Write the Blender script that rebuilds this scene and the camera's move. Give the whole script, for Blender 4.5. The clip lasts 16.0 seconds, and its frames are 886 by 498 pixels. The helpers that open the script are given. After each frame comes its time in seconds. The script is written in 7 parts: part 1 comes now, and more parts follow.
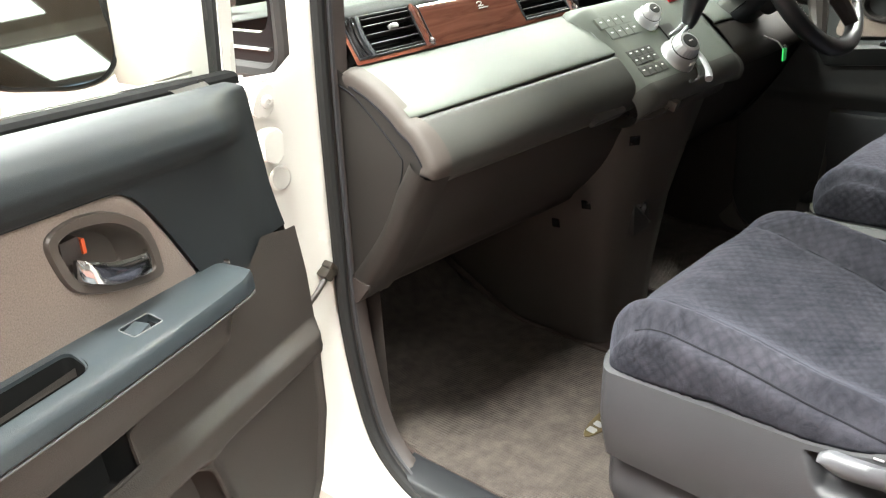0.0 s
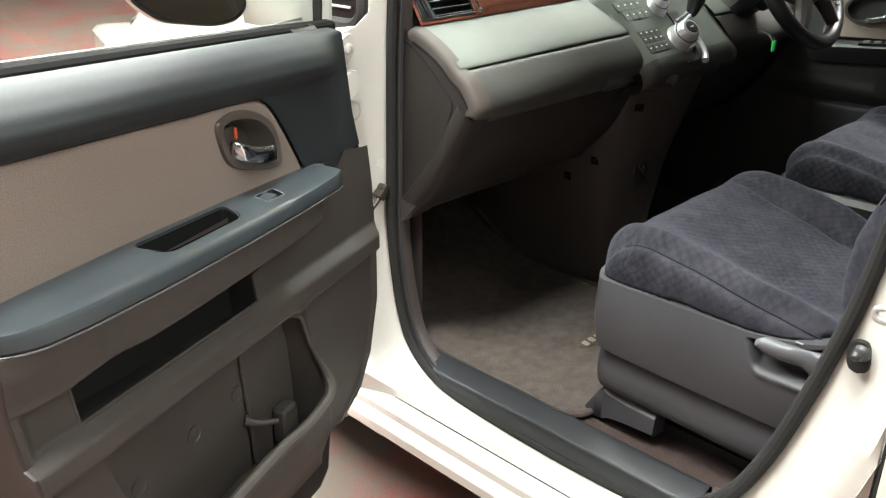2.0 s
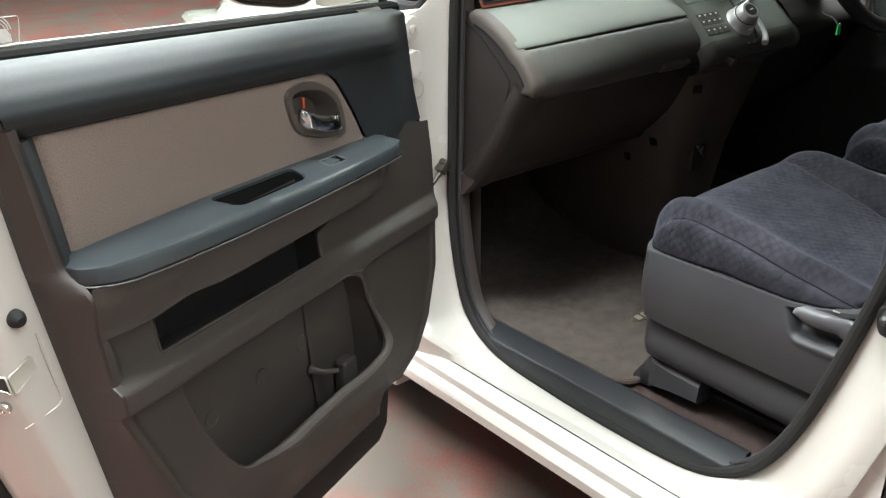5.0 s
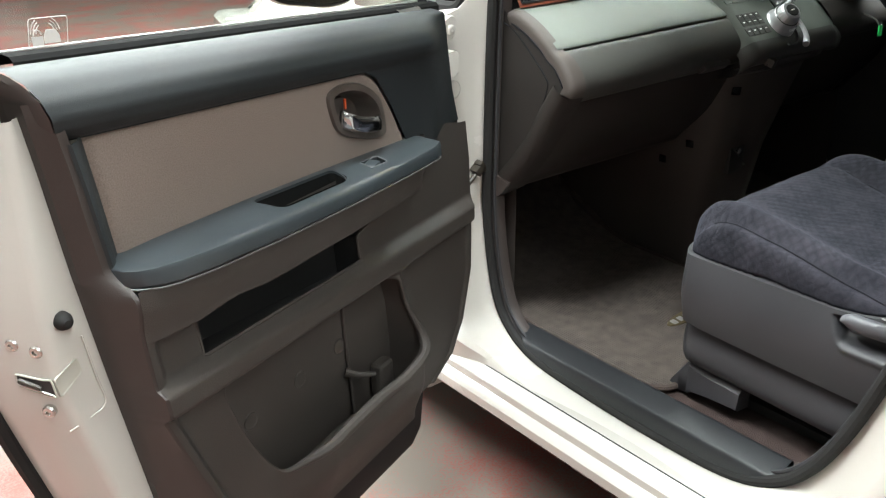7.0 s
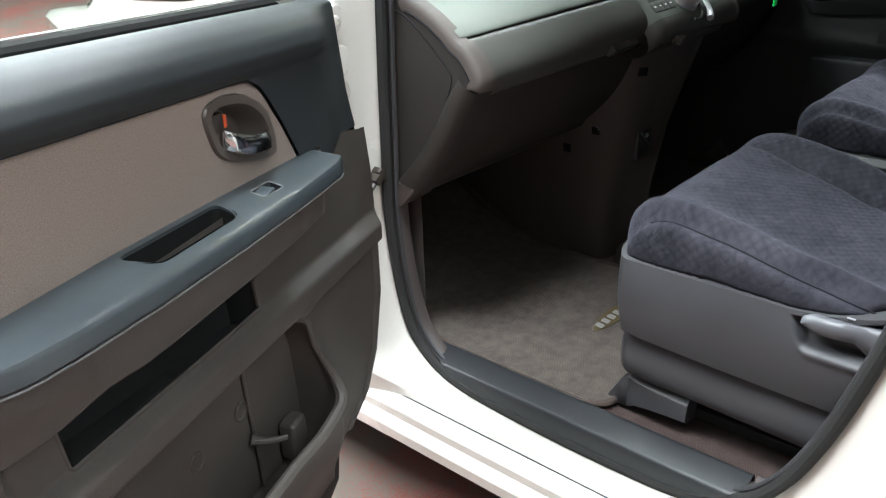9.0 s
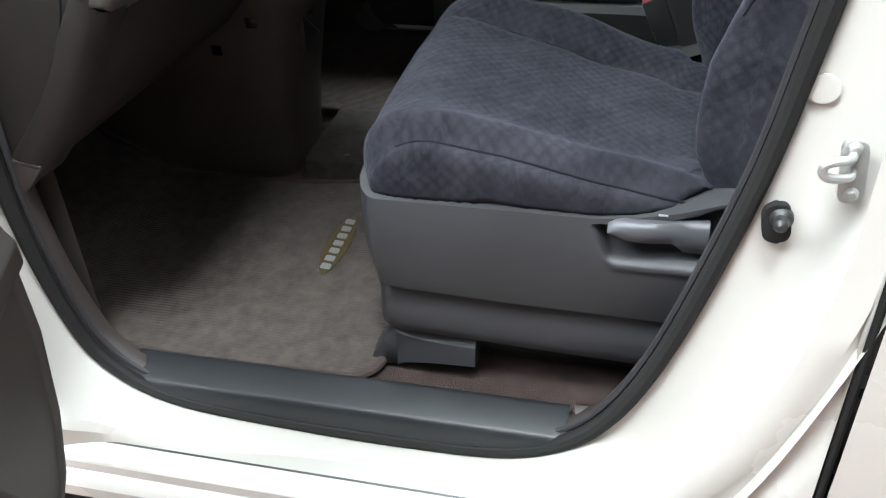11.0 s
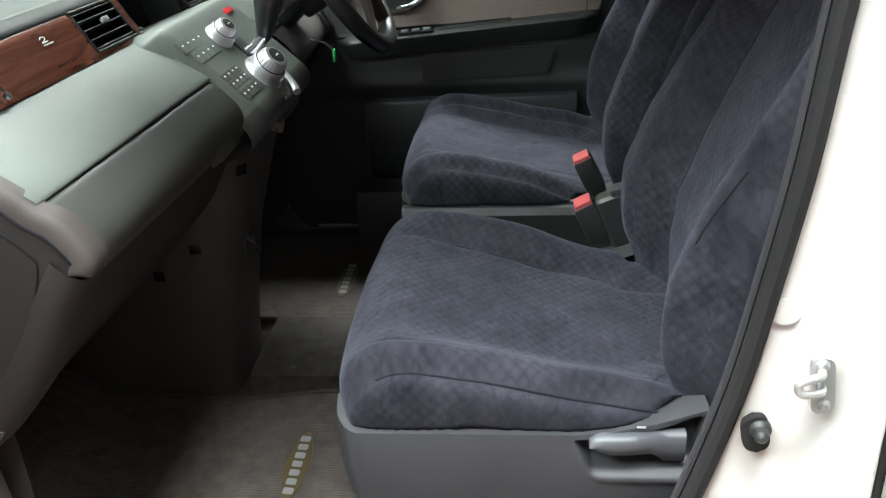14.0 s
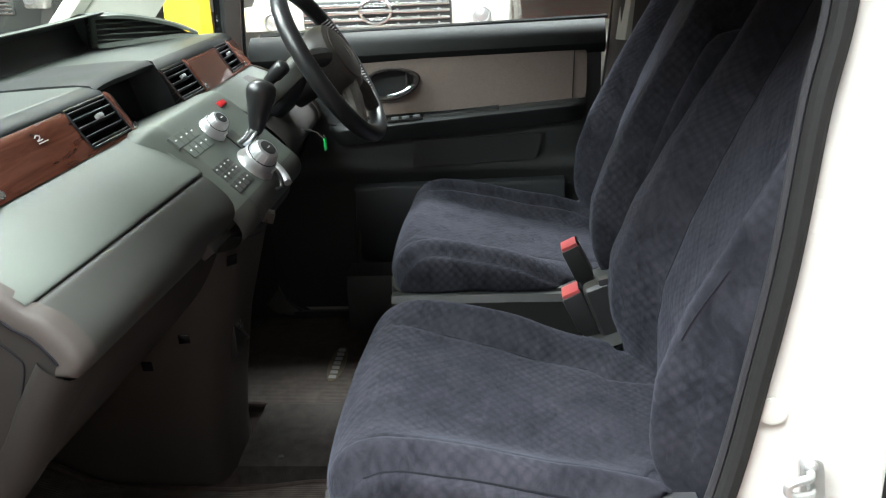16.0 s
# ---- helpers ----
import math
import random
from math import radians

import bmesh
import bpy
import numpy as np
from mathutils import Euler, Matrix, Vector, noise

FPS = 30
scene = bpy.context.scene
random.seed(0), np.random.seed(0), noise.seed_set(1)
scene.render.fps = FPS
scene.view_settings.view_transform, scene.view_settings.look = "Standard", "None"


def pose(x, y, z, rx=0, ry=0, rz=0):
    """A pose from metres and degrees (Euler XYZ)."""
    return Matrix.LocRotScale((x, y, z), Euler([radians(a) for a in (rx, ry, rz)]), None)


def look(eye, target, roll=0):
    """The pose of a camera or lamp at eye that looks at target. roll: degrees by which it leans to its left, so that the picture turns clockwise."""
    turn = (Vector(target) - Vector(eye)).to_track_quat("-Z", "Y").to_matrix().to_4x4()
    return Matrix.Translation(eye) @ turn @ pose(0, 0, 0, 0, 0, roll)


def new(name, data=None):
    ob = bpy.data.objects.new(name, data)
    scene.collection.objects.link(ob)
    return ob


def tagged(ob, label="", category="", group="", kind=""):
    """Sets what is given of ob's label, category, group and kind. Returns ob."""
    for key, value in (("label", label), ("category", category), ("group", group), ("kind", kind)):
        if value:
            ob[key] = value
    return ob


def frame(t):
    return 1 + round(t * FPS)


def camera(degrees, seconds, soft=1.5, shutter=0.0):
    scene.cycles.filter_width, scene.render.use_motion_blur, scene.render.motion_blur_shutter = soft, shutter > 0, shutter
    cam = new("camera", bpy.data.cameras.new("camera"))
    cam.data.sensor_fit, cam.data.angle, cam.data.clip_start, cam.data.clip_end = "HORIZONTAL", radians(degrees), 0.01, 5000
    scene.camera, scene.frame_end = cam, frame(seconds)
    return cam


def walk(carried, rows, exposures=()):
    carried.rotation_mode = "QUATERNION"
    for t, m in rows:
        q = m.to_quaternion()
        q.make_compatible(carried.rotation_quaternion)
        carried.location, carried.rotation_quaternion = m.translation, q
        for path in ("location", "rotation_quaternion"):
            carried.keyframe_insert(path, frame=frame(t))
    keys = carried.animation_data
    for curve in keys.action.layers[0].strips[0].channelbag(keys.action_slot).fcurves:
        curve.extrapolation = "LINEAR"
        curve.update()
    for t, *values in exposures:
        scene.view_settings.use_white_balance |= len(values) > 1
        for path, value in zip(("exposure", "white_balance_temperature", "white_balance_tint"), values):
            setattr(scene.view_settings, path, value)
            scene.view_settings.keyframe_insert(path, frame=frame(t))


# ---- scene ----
cam = camera(54.5, 16.0, 1.2)
PATH = [
    (0, (-1.536, -1.03, 1.288), (-0.208, 0.255, 0.524), -3.7),
    (0.5, (-1.624, -1.074, 1.284), (-0.301, 0.209, 0.507), -2.0),
    (1, (-1.751, -1.125, 1.293), (-0.39, 0.127, 0.53), -0.7),
    (1.5, (-1.808, -1.16, 1.313), (-0.459, 0.092, 0.529), -0.3),
    (2, (-1.825, -1.226, 1.317), (-0.513, 0.054, 0.517), 0.3),
    (2.5, (-1.84, -1.285, 1.314), (-0.592, 0.054, 0.507), 0.1),
    (3, (-1.855, -1.315, 1.316), (-0.631, 0.044, 0.506), -0.0),
    (3.5, (-1.861, -1.33, 1.315), (-0.652, 0.042, 0.504), -0.3),
    (4, (-1.863, -1.332, 1.315), (-0.666, 0.05, 0.503), -0.5),
    (6.5, (-1.876, -1.317, 1.311), (-0.729, 0.105, 0.496), -1.0),
    (7, (-1.88, -1.297, 1.313), (-0.74, 0.13, 0.498), -0.9),
    (7.5, (-1.873, -1.26, 1.316), (-0.739, 0.168, 0.495), -0.8),
    (8, (-1.856, -1.208, 1.311), (-0.725, 0.219, 0.483), -1.1),
    (8.5, (-1.839, -1.142, 1.305), (-0.662, 0.24, 0.467), -2.8),
    (9, (-1.781, -1.093, 1.284), (-0.438, 0.12, 0.432), -1.9),
    (9.5, (-1.658, -1.001, 1.263), (-0.189, 0.029, 0.379), -2.1),
    (10, (-1.567, -0.941, 1.23), (-0.022, -0.09, 0.288), -3.1),
    (10.2, (-1.542, -0.904, 1.222), (0.032, -0.175, 0.226), -2.7),
    (12.3, (-1.504, -0.669, 1.272), (0.112, -0.468, 0.111), -2.8),
    (12.5, (-1.504, -0.667, 1.283), (0.151, -0.479, 0.175), -2.6),
    (13, (-1.507, -0.667, 1.3), (0.225, -0.496, 0.314), -2.5),
    (13.5, (-1.509, -0.667, 1.314), (0.267, -0.497, 0.41), -2.5),
    (14, (-1.509, -0.668, 1.324), (0.294, -0.502, 0.474), -2.7),
    (14.5, (-1.506, -0.667, 1.333), (0.313, -0.506, 0.519), -2.9),
    (15, (-1.505, -0.668, 1.341), (0.335, -0.515, 0.571), -2.8),
    (15.5, (-1.506, -0.669, 1.348), (0.352, -0.523, 0.621), -2.6),
    (16, (-1.505, -0.674, 1.355), (0.364, -0.529, 0.658), -2.6),
]
EXPOSURES = [(0.0, 0.86, 6800, 9), (0.5, 0.73, 6800, 9), (1.0, 0.54, 6800, 9), (2.0, 0.10, 6750, 9), (3.5, -0.25, 6500, 9), (7.0, -0.25, 6450, 8), (8.0, -0.14, 6400, 9), (9.0, -0.01, 6150, 9), (10.2, -0.28, 6050, 9), (12.3, -0.09, 6150, 8), (16.0, 0.04, 6250, 8)]
walk(cam, [(t, look(eye, target, roll)) for t, eye, target, roll in PATH], EXPOSURES)



# ---- world and light ----
world = bpy.data.worlds.new("world")
scene.world = world
world.use_nodes = True
wn = world.node_tree
sky = wn.nodes.new("ShaderNodeTexSky")
sky.sky_type, sky.sun_disc = "NISHITA", False
sky.sun_elevation, sky.sun_rotation = radians(50), radians(230)
wn.links.new(sky.outputs[0], wn.nodes["Background"].inputs[0])
wn.nodes["Background"].inputs[1].default_value = 0.05

sun_data = bpy.data.lights.new("sun", "SUN")
sun_data.energy, sun_data.angle, sun_data.color = 1.0, radians(12), (1.0, 0.96, 0.9)
sun = new("sun", sun_data)
sun.matrix_world = look((-6, -5, 9), (0, 0, 0))


def strip_light(x, y, z, sx, sy, power):
    data = bpy.data.lights.new("strip_light", "AREA")
    data.shape, data.size, data.size_y, data.energy, data.color = "RECTANGLE", sx, sy, power, (0.93, 0.98, 0.97)
    ob = new("strip_light", data)
    ob.matrix_world = pose(x, y, z)
    return ob


# translucent roof panels of the hall
for lx, ly, sx, sy, lp in ((-3.0, 2.2, 1.6, 3.6, 800), (-1.9, -0.68, 0.9, 0.9, 410), (-9.5, -4.0, 1.2, 8.0, 110), (-1.5, -4.6, 1.0, 4.5, 340), (0.2, 3.4, 1.6, 4.0, 1250), (2.6, -0.4, 1.0, 3.0, 950)):
    strip_light(lx, ly, 4.35, sx, sy, lp)
# fill lamp added at the left, in front of the closed west wall
gate = bpy.data.lights.new("left_fill", "AREA")
gate.shape, gate.size, gate.size_y, gate.energy, gate.color = "RECTANGLE", 9.0, 3.6, 16, (0.93, 0.98, 0.98)
new("left_fill", gate).matrix_world = look((-11.0, 0.5, 2.1), (0, 0.5, 1.6))


# ---- materials ----
def mat(name, color, rough=0.5, metal=0.0, vary=0.12, scale=6.0, bump=0.0, bump_scale=400.0, coat=0.0, sheen=0.0, spec=0.5, color2=None, rough_vary=0.08):
    m = bpy.data.materials.new(name)
    m.use_nodes = True
    nt = m.node_tree
    b = nt.nodes["Principled BSDF"]
    tc = nt.nodes.new("ShaderNodeTexCoord")
    n1 = nt.nodes.new("ShaderNodeTexNoise")
    n1.inputs["Scale"].default_value, n1.inputs["Detail"].default_value = scale, 6
    nt.links.new(tc.outputs["Object"], n1.inputs["Vector"])
    mix = nt.nodes.new("ShaderNodeMix")
    mix.data_type = "RGBA"
    c2 = color2 or tuple(c * (1 + vary) for c in color)
    c1 = color if color2 else tuple(c * (1 - vary) for c in color)
    mix.inputs[6].default_value, mix.inputs[7].default_value = (*c1, 1), (*c2, 1)
    ramp = nt.nodes.new("ShaderNodeMapRange")
    ramp.inputs[1].default_value, ramp.inputs[2].default_value = 0.3, 0.7
    nt.links.new(n1.outputs["Fac"], ramp.inputs[0])
    nt.links.new(ramp.outputs[0], mix.inputs[0])
    nt.links.new(mix.outputs[2], b.inputs["Base Color"])
    rr = nt.nodes.new("ShaderNodeMapRange")
    rr.inputs[3].default_value, rr.inputs[4].default_value = max(0.02, rough - rough_vary), min(1.0, rough + rough_vary)
    nt.links.new(n1.outputs["Fac"], rr.inputs[0])
    nt.links.new(rr.outputs[0], b.inputs["Roughness"])
    b.inputs["Metallic"].default_value = metal
    b.inputs["Specular IOR Level"].default_value = spec
    b.inputs["Coat Weight"].default_value = coat
    b.inputs["Coat Roughness"].default_value = 0.06
    if sheen:
        b.inputs["Sheen Weight"].default_value = sheen
        b.inputs["Sheen Roughness"].default_value = 0.35
    if bump:
        n2 = nt.nodes.new("ShaderNodeTexNoise")
        n2.inputs["Scale"].default_value, n2.inputs["Detail"].default_value = bump_scale, 3
        nt.links.new(tc.outputs["Object"], n2.inputs["Vector"])
        bp = nt.nodes.new("ShaderNodeBump")
        bp.inputs["Strength"].default_value, bp.inputs["Distance"].default_value = bump, 0.001
        nt.links.new(n2.outputs["Fac"], bp.inputs["Height"])
        nt.links.new(bp.outputs[0], b.inputs["Normal"])
    return m


def node_math(nt, op, a, b=None):
    n = nt.nodes.new("ShaderNodeMath")
    n.operation = op
    for i, v in enumerate((a, b)):
        if v is None:
            continue
        if isinstance(v, (int, float)):
            n.inputs[i].default_value = v
        else:
            nt.links.new(v, n.inputs[i])
    return n.outputs[0]


WHITE = mat("pearl_white_paint", (0.51, 0.49, 0.452), 0.26, vary=0.02, scale=3, coat=0.6)
DOORTOP = mat("black_soft_plastic", (0.017, 0.020, 0.022), 0.56, spec=0.32, bump=0.25, bump_scale=900, scale=9)
ARMREST = mat("slate_plastic", (0.029, 0.0355, 0.040), 0.33, bump=0.2, bump_scale=1000, scale=9)
DOORLOW = mat("brown_grey_plastic", (0.0445, 0.0385, 0.0345), 0.56, spec=0.32, bump=0.45, bump_scale=650, scale=8)
DASHTOP = mat("grey_dash_plastic", (0.088, 0.098, 0.086), 0.56, spec=0.36, bump=0.22, bump_scale=900, scale=7)
# copy of black_soft_plastic, darkened to hold down the light on these parts
DIMBLACK = mat("dimmed_black_trim", (0.011, 0.012, 0.012), 0.6, spec=0.2, bump=0.25, bump_scale=800, scale=8)
DASHPAD = mat("charcoal_dash_pad", (0.040, 0.045, 0.040), 0.52, spec=0.35, bump=0.3, bump_scale=700, scale=7)
DASHLOW = mat("dark_dash_plastic", (0.030, 0.026, 0.024), 0.55, spec=0.3, bump=0.3, bump_scale=800, scale=7)
TAN = mat("taupe_soft_trim", (0.052, 0.043, 0.038), 0.62, spec=0.35, bump=0.2, bump_scale=900, scale=8)
TRIM = mat("brown_pillar_trim", (0.036, 0.028, 0.0255), 0.48, bump=0.2, bump_scale=800)
SEATPLASTIC = mat("seat_grey_plastic", (0.031, 0.0305, 0.0335), 0.47, bump=0.25, bump_scale=900, spec=0.32)
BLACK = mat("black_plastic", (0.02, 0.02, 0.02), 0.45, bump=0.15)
RUBBER = mat("black_rubber", (0.013, 0.0125, 0.0125), 0.72, bump=0.1, spec=0.25)
GLOSSBLACK = mat("gloss_black", (0.01, 0.01, 0.011), 0.12, rough_vary=0.03)
SILVER = mat("silver_plastic", (0.42, 0.42, 0.43), 0.34, metal=0.6, vary=0.04)
CHROME = mat("chrome", (0.70, 0.71, 0.73), 0.13, metal=1.0, vary=0.02, rough_vary=0.03)
STEEL = mat("zinc_steel", (0.6, 0.6, 0.58), 0.25, metal=1.0, vary=0.08, scale=60)
RED = mat("red_button", (0.36, 0.06, 0.065), 0.35, vary=0.05)
GREEN = mat("green_tag", (0.03, 0.5, 0.12), 0.4, vary=0.05)
PRINT = mat("white_print", (0.7, 0.7, 0.68), 0.5, vary=0.03)
GOLD = mat("gold_plate", (0.10, 0.075, 0.035), 0.4, metal=0.4, vary=0.08, scale=60)
YELLOW = mat("yellow_paint", (0.75, 0.55, 0.02), 0.5, vary=0.06)
ZINC = mat("zinc_plating", (0.55, 0.55, 0.54), 0.42, metal=0.75, vary=0.06, scale=50)
HUBTAUPE = mat("hub_taupe_plastic", (0.05, 0.043, 0.038), 0.5, bump=0.2, bump_scale=900)
BRASS = mat("oily_steel", (0.022, 0.017, 0.012), 0.5, metal=0.0, vary=0.3, scale=80)
HALLGREY = mat("painted_sheet", (0.42, 0.4, 0.36), 0.7, vary=0.12, scale=1.0)
BEAM = mat("beam_paint", (0.5, 0.5, 0.48), 0.6)
LAMPLENS = mat("lamp_lens", (0.55, 0.55, 0.5), 0.12, metal=0.35, vary=0.35, scale=14, coat=1.0)
HEADLINER = mat("headliner", (0.45, 0.43, 0.4), 0.85, bump=0.3, bump_scale=500)
CREAM = mat("pillar_cover", (0.42, 0.41, 0.36), 0.55)


def fabric():
    m = mat("taupe_door_fabric", (0.20, 0.162, 0.141), 0.9, vary=0.2, scale=620, bump=1.0, bump_scale=620, sheen=0.06, spec=0.15)
    return m


FABRIC = fabric()


def velour():
    """Brushed velour: cloudy, streaked nap and a faint embossed lozenge pattern that the nap half hides."""
    m = bpy.data.materials.new("navy_velour")
    m.use_nodes = True
    nt = m.node_tree
    b = nt.nodes["Principled BSDF"]
    b.inputs["Roughness"].default_value, b.inputs["Specular IOR Level"].default_value = 0.95, 0.05
    b.inputs["Sheen Weight"].default_value, b.inputs["Sheen Roughness"].default_value = 0.07, 0.5
    b.inputs["Sheen Tint"].default_value = (0.75, 0.78, 1.0, 1)
    tc = nt.nodes.new("ShaderNodeTexCoord")

    def noise_of(scale, detail, rough=0.55, warp=0.0, stretch=None):
        n = nt.nodes.new("ShaderNodeTexNoise")
        n.inputs["Scale"].default_value, n.inputs["Detail"].default_value = scale, detail
        n.inputs["Roughness"].default_value, n.inputs["Distortion"].default_value = rough, warp
        src = tc.outputs["Object"]
        if stretch:
            mp = nt.nodes.new("ShaderNodeMapping")
            mp.inputs["Scale"].default_value, mp.inputs["Rotation"].default_value = stretch, (0, 0, 0.5)
            nt.links.new(src, mp.inputs["Vector"])
            src = mp.outputs[0]
        nt.links.new(src, n.inputs["Vector"])
        return n.outputs["Fac"]

    def span(src, a0, a1, b0, b1):
        r = nt.nodes.new("ShaderNodeMapRange")
        r.inputs[1].default_value, r.inputs[2].default_value, r.inputs[3].default_value, r.inputs[4].default_value = a0, a1, b0, b1
        nt.links.new(src, r.inputs[0])
        return r.outputs[0]

    cloud = noise_of(7.0, 5, 0.6, 0.9)
    streak = noise_of(16.0, 4, 0.6, 1.4, (1.0, 2.6, 1.6))
    grain = noise_of(950.0, 2)
    nap = span(node_math(nt, "ADD", node_math(nt, "MULTIPLY", cloud, 0.62), node_math(nt, "MULTIPLY", streak, 0.38)), 0.36, 0.64, 0.0, 1.0)
    turn = nt.nodes.new("ShaderNodeMapping")
    turn.inputs["Rotation"].default_value, turn.inputs["Scale"].default_value = (0, 0, radians(45)), (74, 74, 74)
    nt.links.new(tc.outputs["UV"], turn.inputs["Vector"])
    vor = nt.nodes.new("ShaderNodeTexVoronoi")
    vor.voronoi_dimensions = "2D"
    vor.inputs["Scale"].default_value, vor.inputs["Randomness"].default_value = 1.0, 0.12
    nt.links.new(turn.outputs[0], vor.inputs["Vector"])
    shown = span(noise_of(5.0, 3), 0.40, 0.62, 0.15, 1.0)
    cell = span(vor.outputs["Distance"], 0.20, 0.62, 1.0, 0.0)
    mix = nt.nodes.new("ShaderNodeMix")
    mix.data_type = "RGBA"
    mix.inputs[6].default_value, mix.inputs[7].default_value = (0.0112, 0.0110, 0.0143, 1), (0.0340, 0.0328, 0.0405, 1)
    nt.links.new(nap, mix.inputs[0])
    tone = node_math(nt, "ADD", node_math(nt, "MULTIPLY", node_math(nt, "MULTIPLY", cell, shown), 0.38), node_math(nt, "ADD", node_math(nt, "MULTIPLY", grain, 0.55), 0.51))
    mul = nt.nodes.new("ShaderNodeVectorMath")
    mul.operation = "SCALE"
    nt.links.new(mix.outputs[2], mul.inputs[0])
    nt.links.new(tone, mul.inputs["Scale"])
    nt.links.new(mul.outputs[0], b.inputs["Base Color"])
    tot = node_math(nt, "ADD", node_math(nt, "MULTIPLY", cell, 0.55), node_math(nt, "MULTIPLY", grain, 0.6))
    tot = node_math(nt, "ADD", tot, node_math(nt, "MULTIPLY", streak, 3.0))
    bp = nt.nodes.new("ShaderNodeBump")
    bp.inputs["Strength"].default_value, bp.inputs["Distance"].default_value = 0.7, 0.001
    nt.links.new(tot, bp.inputs["Height"])
    nt.links.new(bp.outputs[0], b.inputs["Normal"])
    return m


VELOUR = velour()
SEAM = mat("dark_stitching", (0.010, 0.010, 0.013), 0.9, spec=0.1)


def carpet(name, color, ribs):
    m = mat(name, color, 0.95, vary=0.25, scale=40, sheen=0.04, spec=0.1)
    nt = m.node_tree
    b = nt.nodes["Principled BSDF"]
    tc = next(n for n in nt.nodes if n.bl_idname == "ShaderNodeTexCoord")
    sep = nt.nodes.new("ShaderNodeSeparateXYZ")
    nt.links.new(tc.outputs["Object"], sep.inputs[0])
    n = nt.nodes.new("ShaderNodeTexNoise")
    n.inputs["Scale"].default_value, n.inputs["Detail"].default_value = 520, 4
    nt.links.new(tc.outputs["Object"], n.inputs["Vector"])
    wob = node_math(nt, "MULTIPLY", n.outputs["Fac"], 1.5)
    s = node_math(nt, "SINE", node_math(nt, "ADD", node_math(nt, "MULTIPLY", sep.outputs[0], ribs), wob))
    tot = node_math(nt, "ADD", node_math(nt, "MULTIPLY", s, 0.7), node_math(nt, "MULTIPLY", n.outputs["Fac"], 2.0))
    bp = nt.nodes.new("ShaderNodeBump")
    bp.inputs["Strength"].default_value, bp.inputs["Distance"].default_value = 0.55, 0.0014
    nt.links.new(tot, bp.inputs["Height"])
    nt.links.new(bp.outputs[0], b.inputs["Normal"])
    return m


MATCARPET = carpet("ribbed_mat_pile", (0.066, 0.055, 0.049), 1000.0)
CARPET = carpet("floor_carpet", (0.040, 0.028, 0.0255), 0.0)
HUMP = carpet("hump_carpet", (0.050, 0.044, 0.040), 0.0)
# grey_dash_plastic darkened; on the lower glovebox lid it paints in the shade
DASHMID = mat("darkened_dash_grey", (0.040, 0.040, 0.036), 0.48, spec=0.35, bump=0.25, bump_scale=900, scale=7)
BINDING = carpet("overlock_edge", (0.055, 0.042, 0.037), 0.0)
BEZELBROWN = mat("brown_bezel_plastic", (0.075, 0.062, 0.054), 0.45, bump=0.2, bump_scale=900)
LEATHER = mat("black_leather", (0.012, 0.012, 0.013), 0.33, bump=0.25, bump_scale=500)
ENDPANEL = mat("dark_end_plastic", (0.0175, 0.0152, 0.0137), 0.62, spec=0.25, bump=0.25, bump_scale=800)
ORANGE = mat("orange_lock_mark", (0.6, 0.09, 0.03), 0.4)
UNDERDASH = mat("dark_under_dash_plastic", (0.026, 0.0225, 0.0205), 0.6, spec=0.22, bump=0.3, bump_scale=800, scale=7)
FLANGE = mat("brown_end_plastic", (0.0175, 0.0145, 0.013), 0.58, spec=0.22, bump=0.2, bump_scale=800)
# door trim plastic darkened for the driver side, where less light falls
DRIVERCARD = mat("shaded_door_plastic", (0.026, 0.027, 0.027), 0.5, spec=0.35, bump=0.25, bump_scale=800, scale=6)
CONSOLE = mat("brown_console_plastic", (0.054, 0.046, 0.042), 0.55, spec=0.3, bump=0.3, bump_scale=800, scale=7)
# brown_bezel_plastic with the driver side's shade mixed into it
BOWL = mat("shaded_bezel_plastic", (0.03, 0.026, 0.024), 0.4, bump=0.2, bump_scale=900)
LEVERDARK = mat("grey_switch_edge", (0.12, 0.123, 0.125), 0.4)
STICKER = mat("faded_white_print", (0.42, 0.40, 0.38), 0.6, vary=0.03)
# felt of the window seal; also paints the shade inside hollows
FELTHOLLOW = mat("felt_and_hollow_black", (0.008, 0.008, 0.008), 0.95, spec=0.08)
HAZARD = mat("bright_red_plastic", (0.55, 0.02, 0.025), 0.3, vary=0.05)
SATIN = mat("satin_black_plastic", (0.014, 0.015, 0.017), 0.42, spec=0.35, bump=0.2, bump_scale=700)


def wood():
    m = mat("wood_veneer", (0.085, 0.025, 0.016), 0.2, color2=(0.165, 0.060, 0.038), scale=3, coat=0.9)
    nt = m.node_tree
    tc = next(n for n in nt.nodes if n.bl_idname == "ShaderNodeTexCoord")
    nz = next(n for n in nt.nodes if n.bl_idname == "ShaderNodeTexNoise")
    nz.inputs["Detail"].default_value, nz.inputs["Distortion"].default_value = 8, 1.2
    mp = nt.nodes.new("ShaderNodeMapping")
    mp.inputs["Scale"].default_value = (2.2, 22, 22)
    nt.links.new(tc.outputs["Object"], mp.inputs[0])
    nt.links.new(mp.outputs[0], nz.inputs["Vector"])
    return m


WOOD = wood()


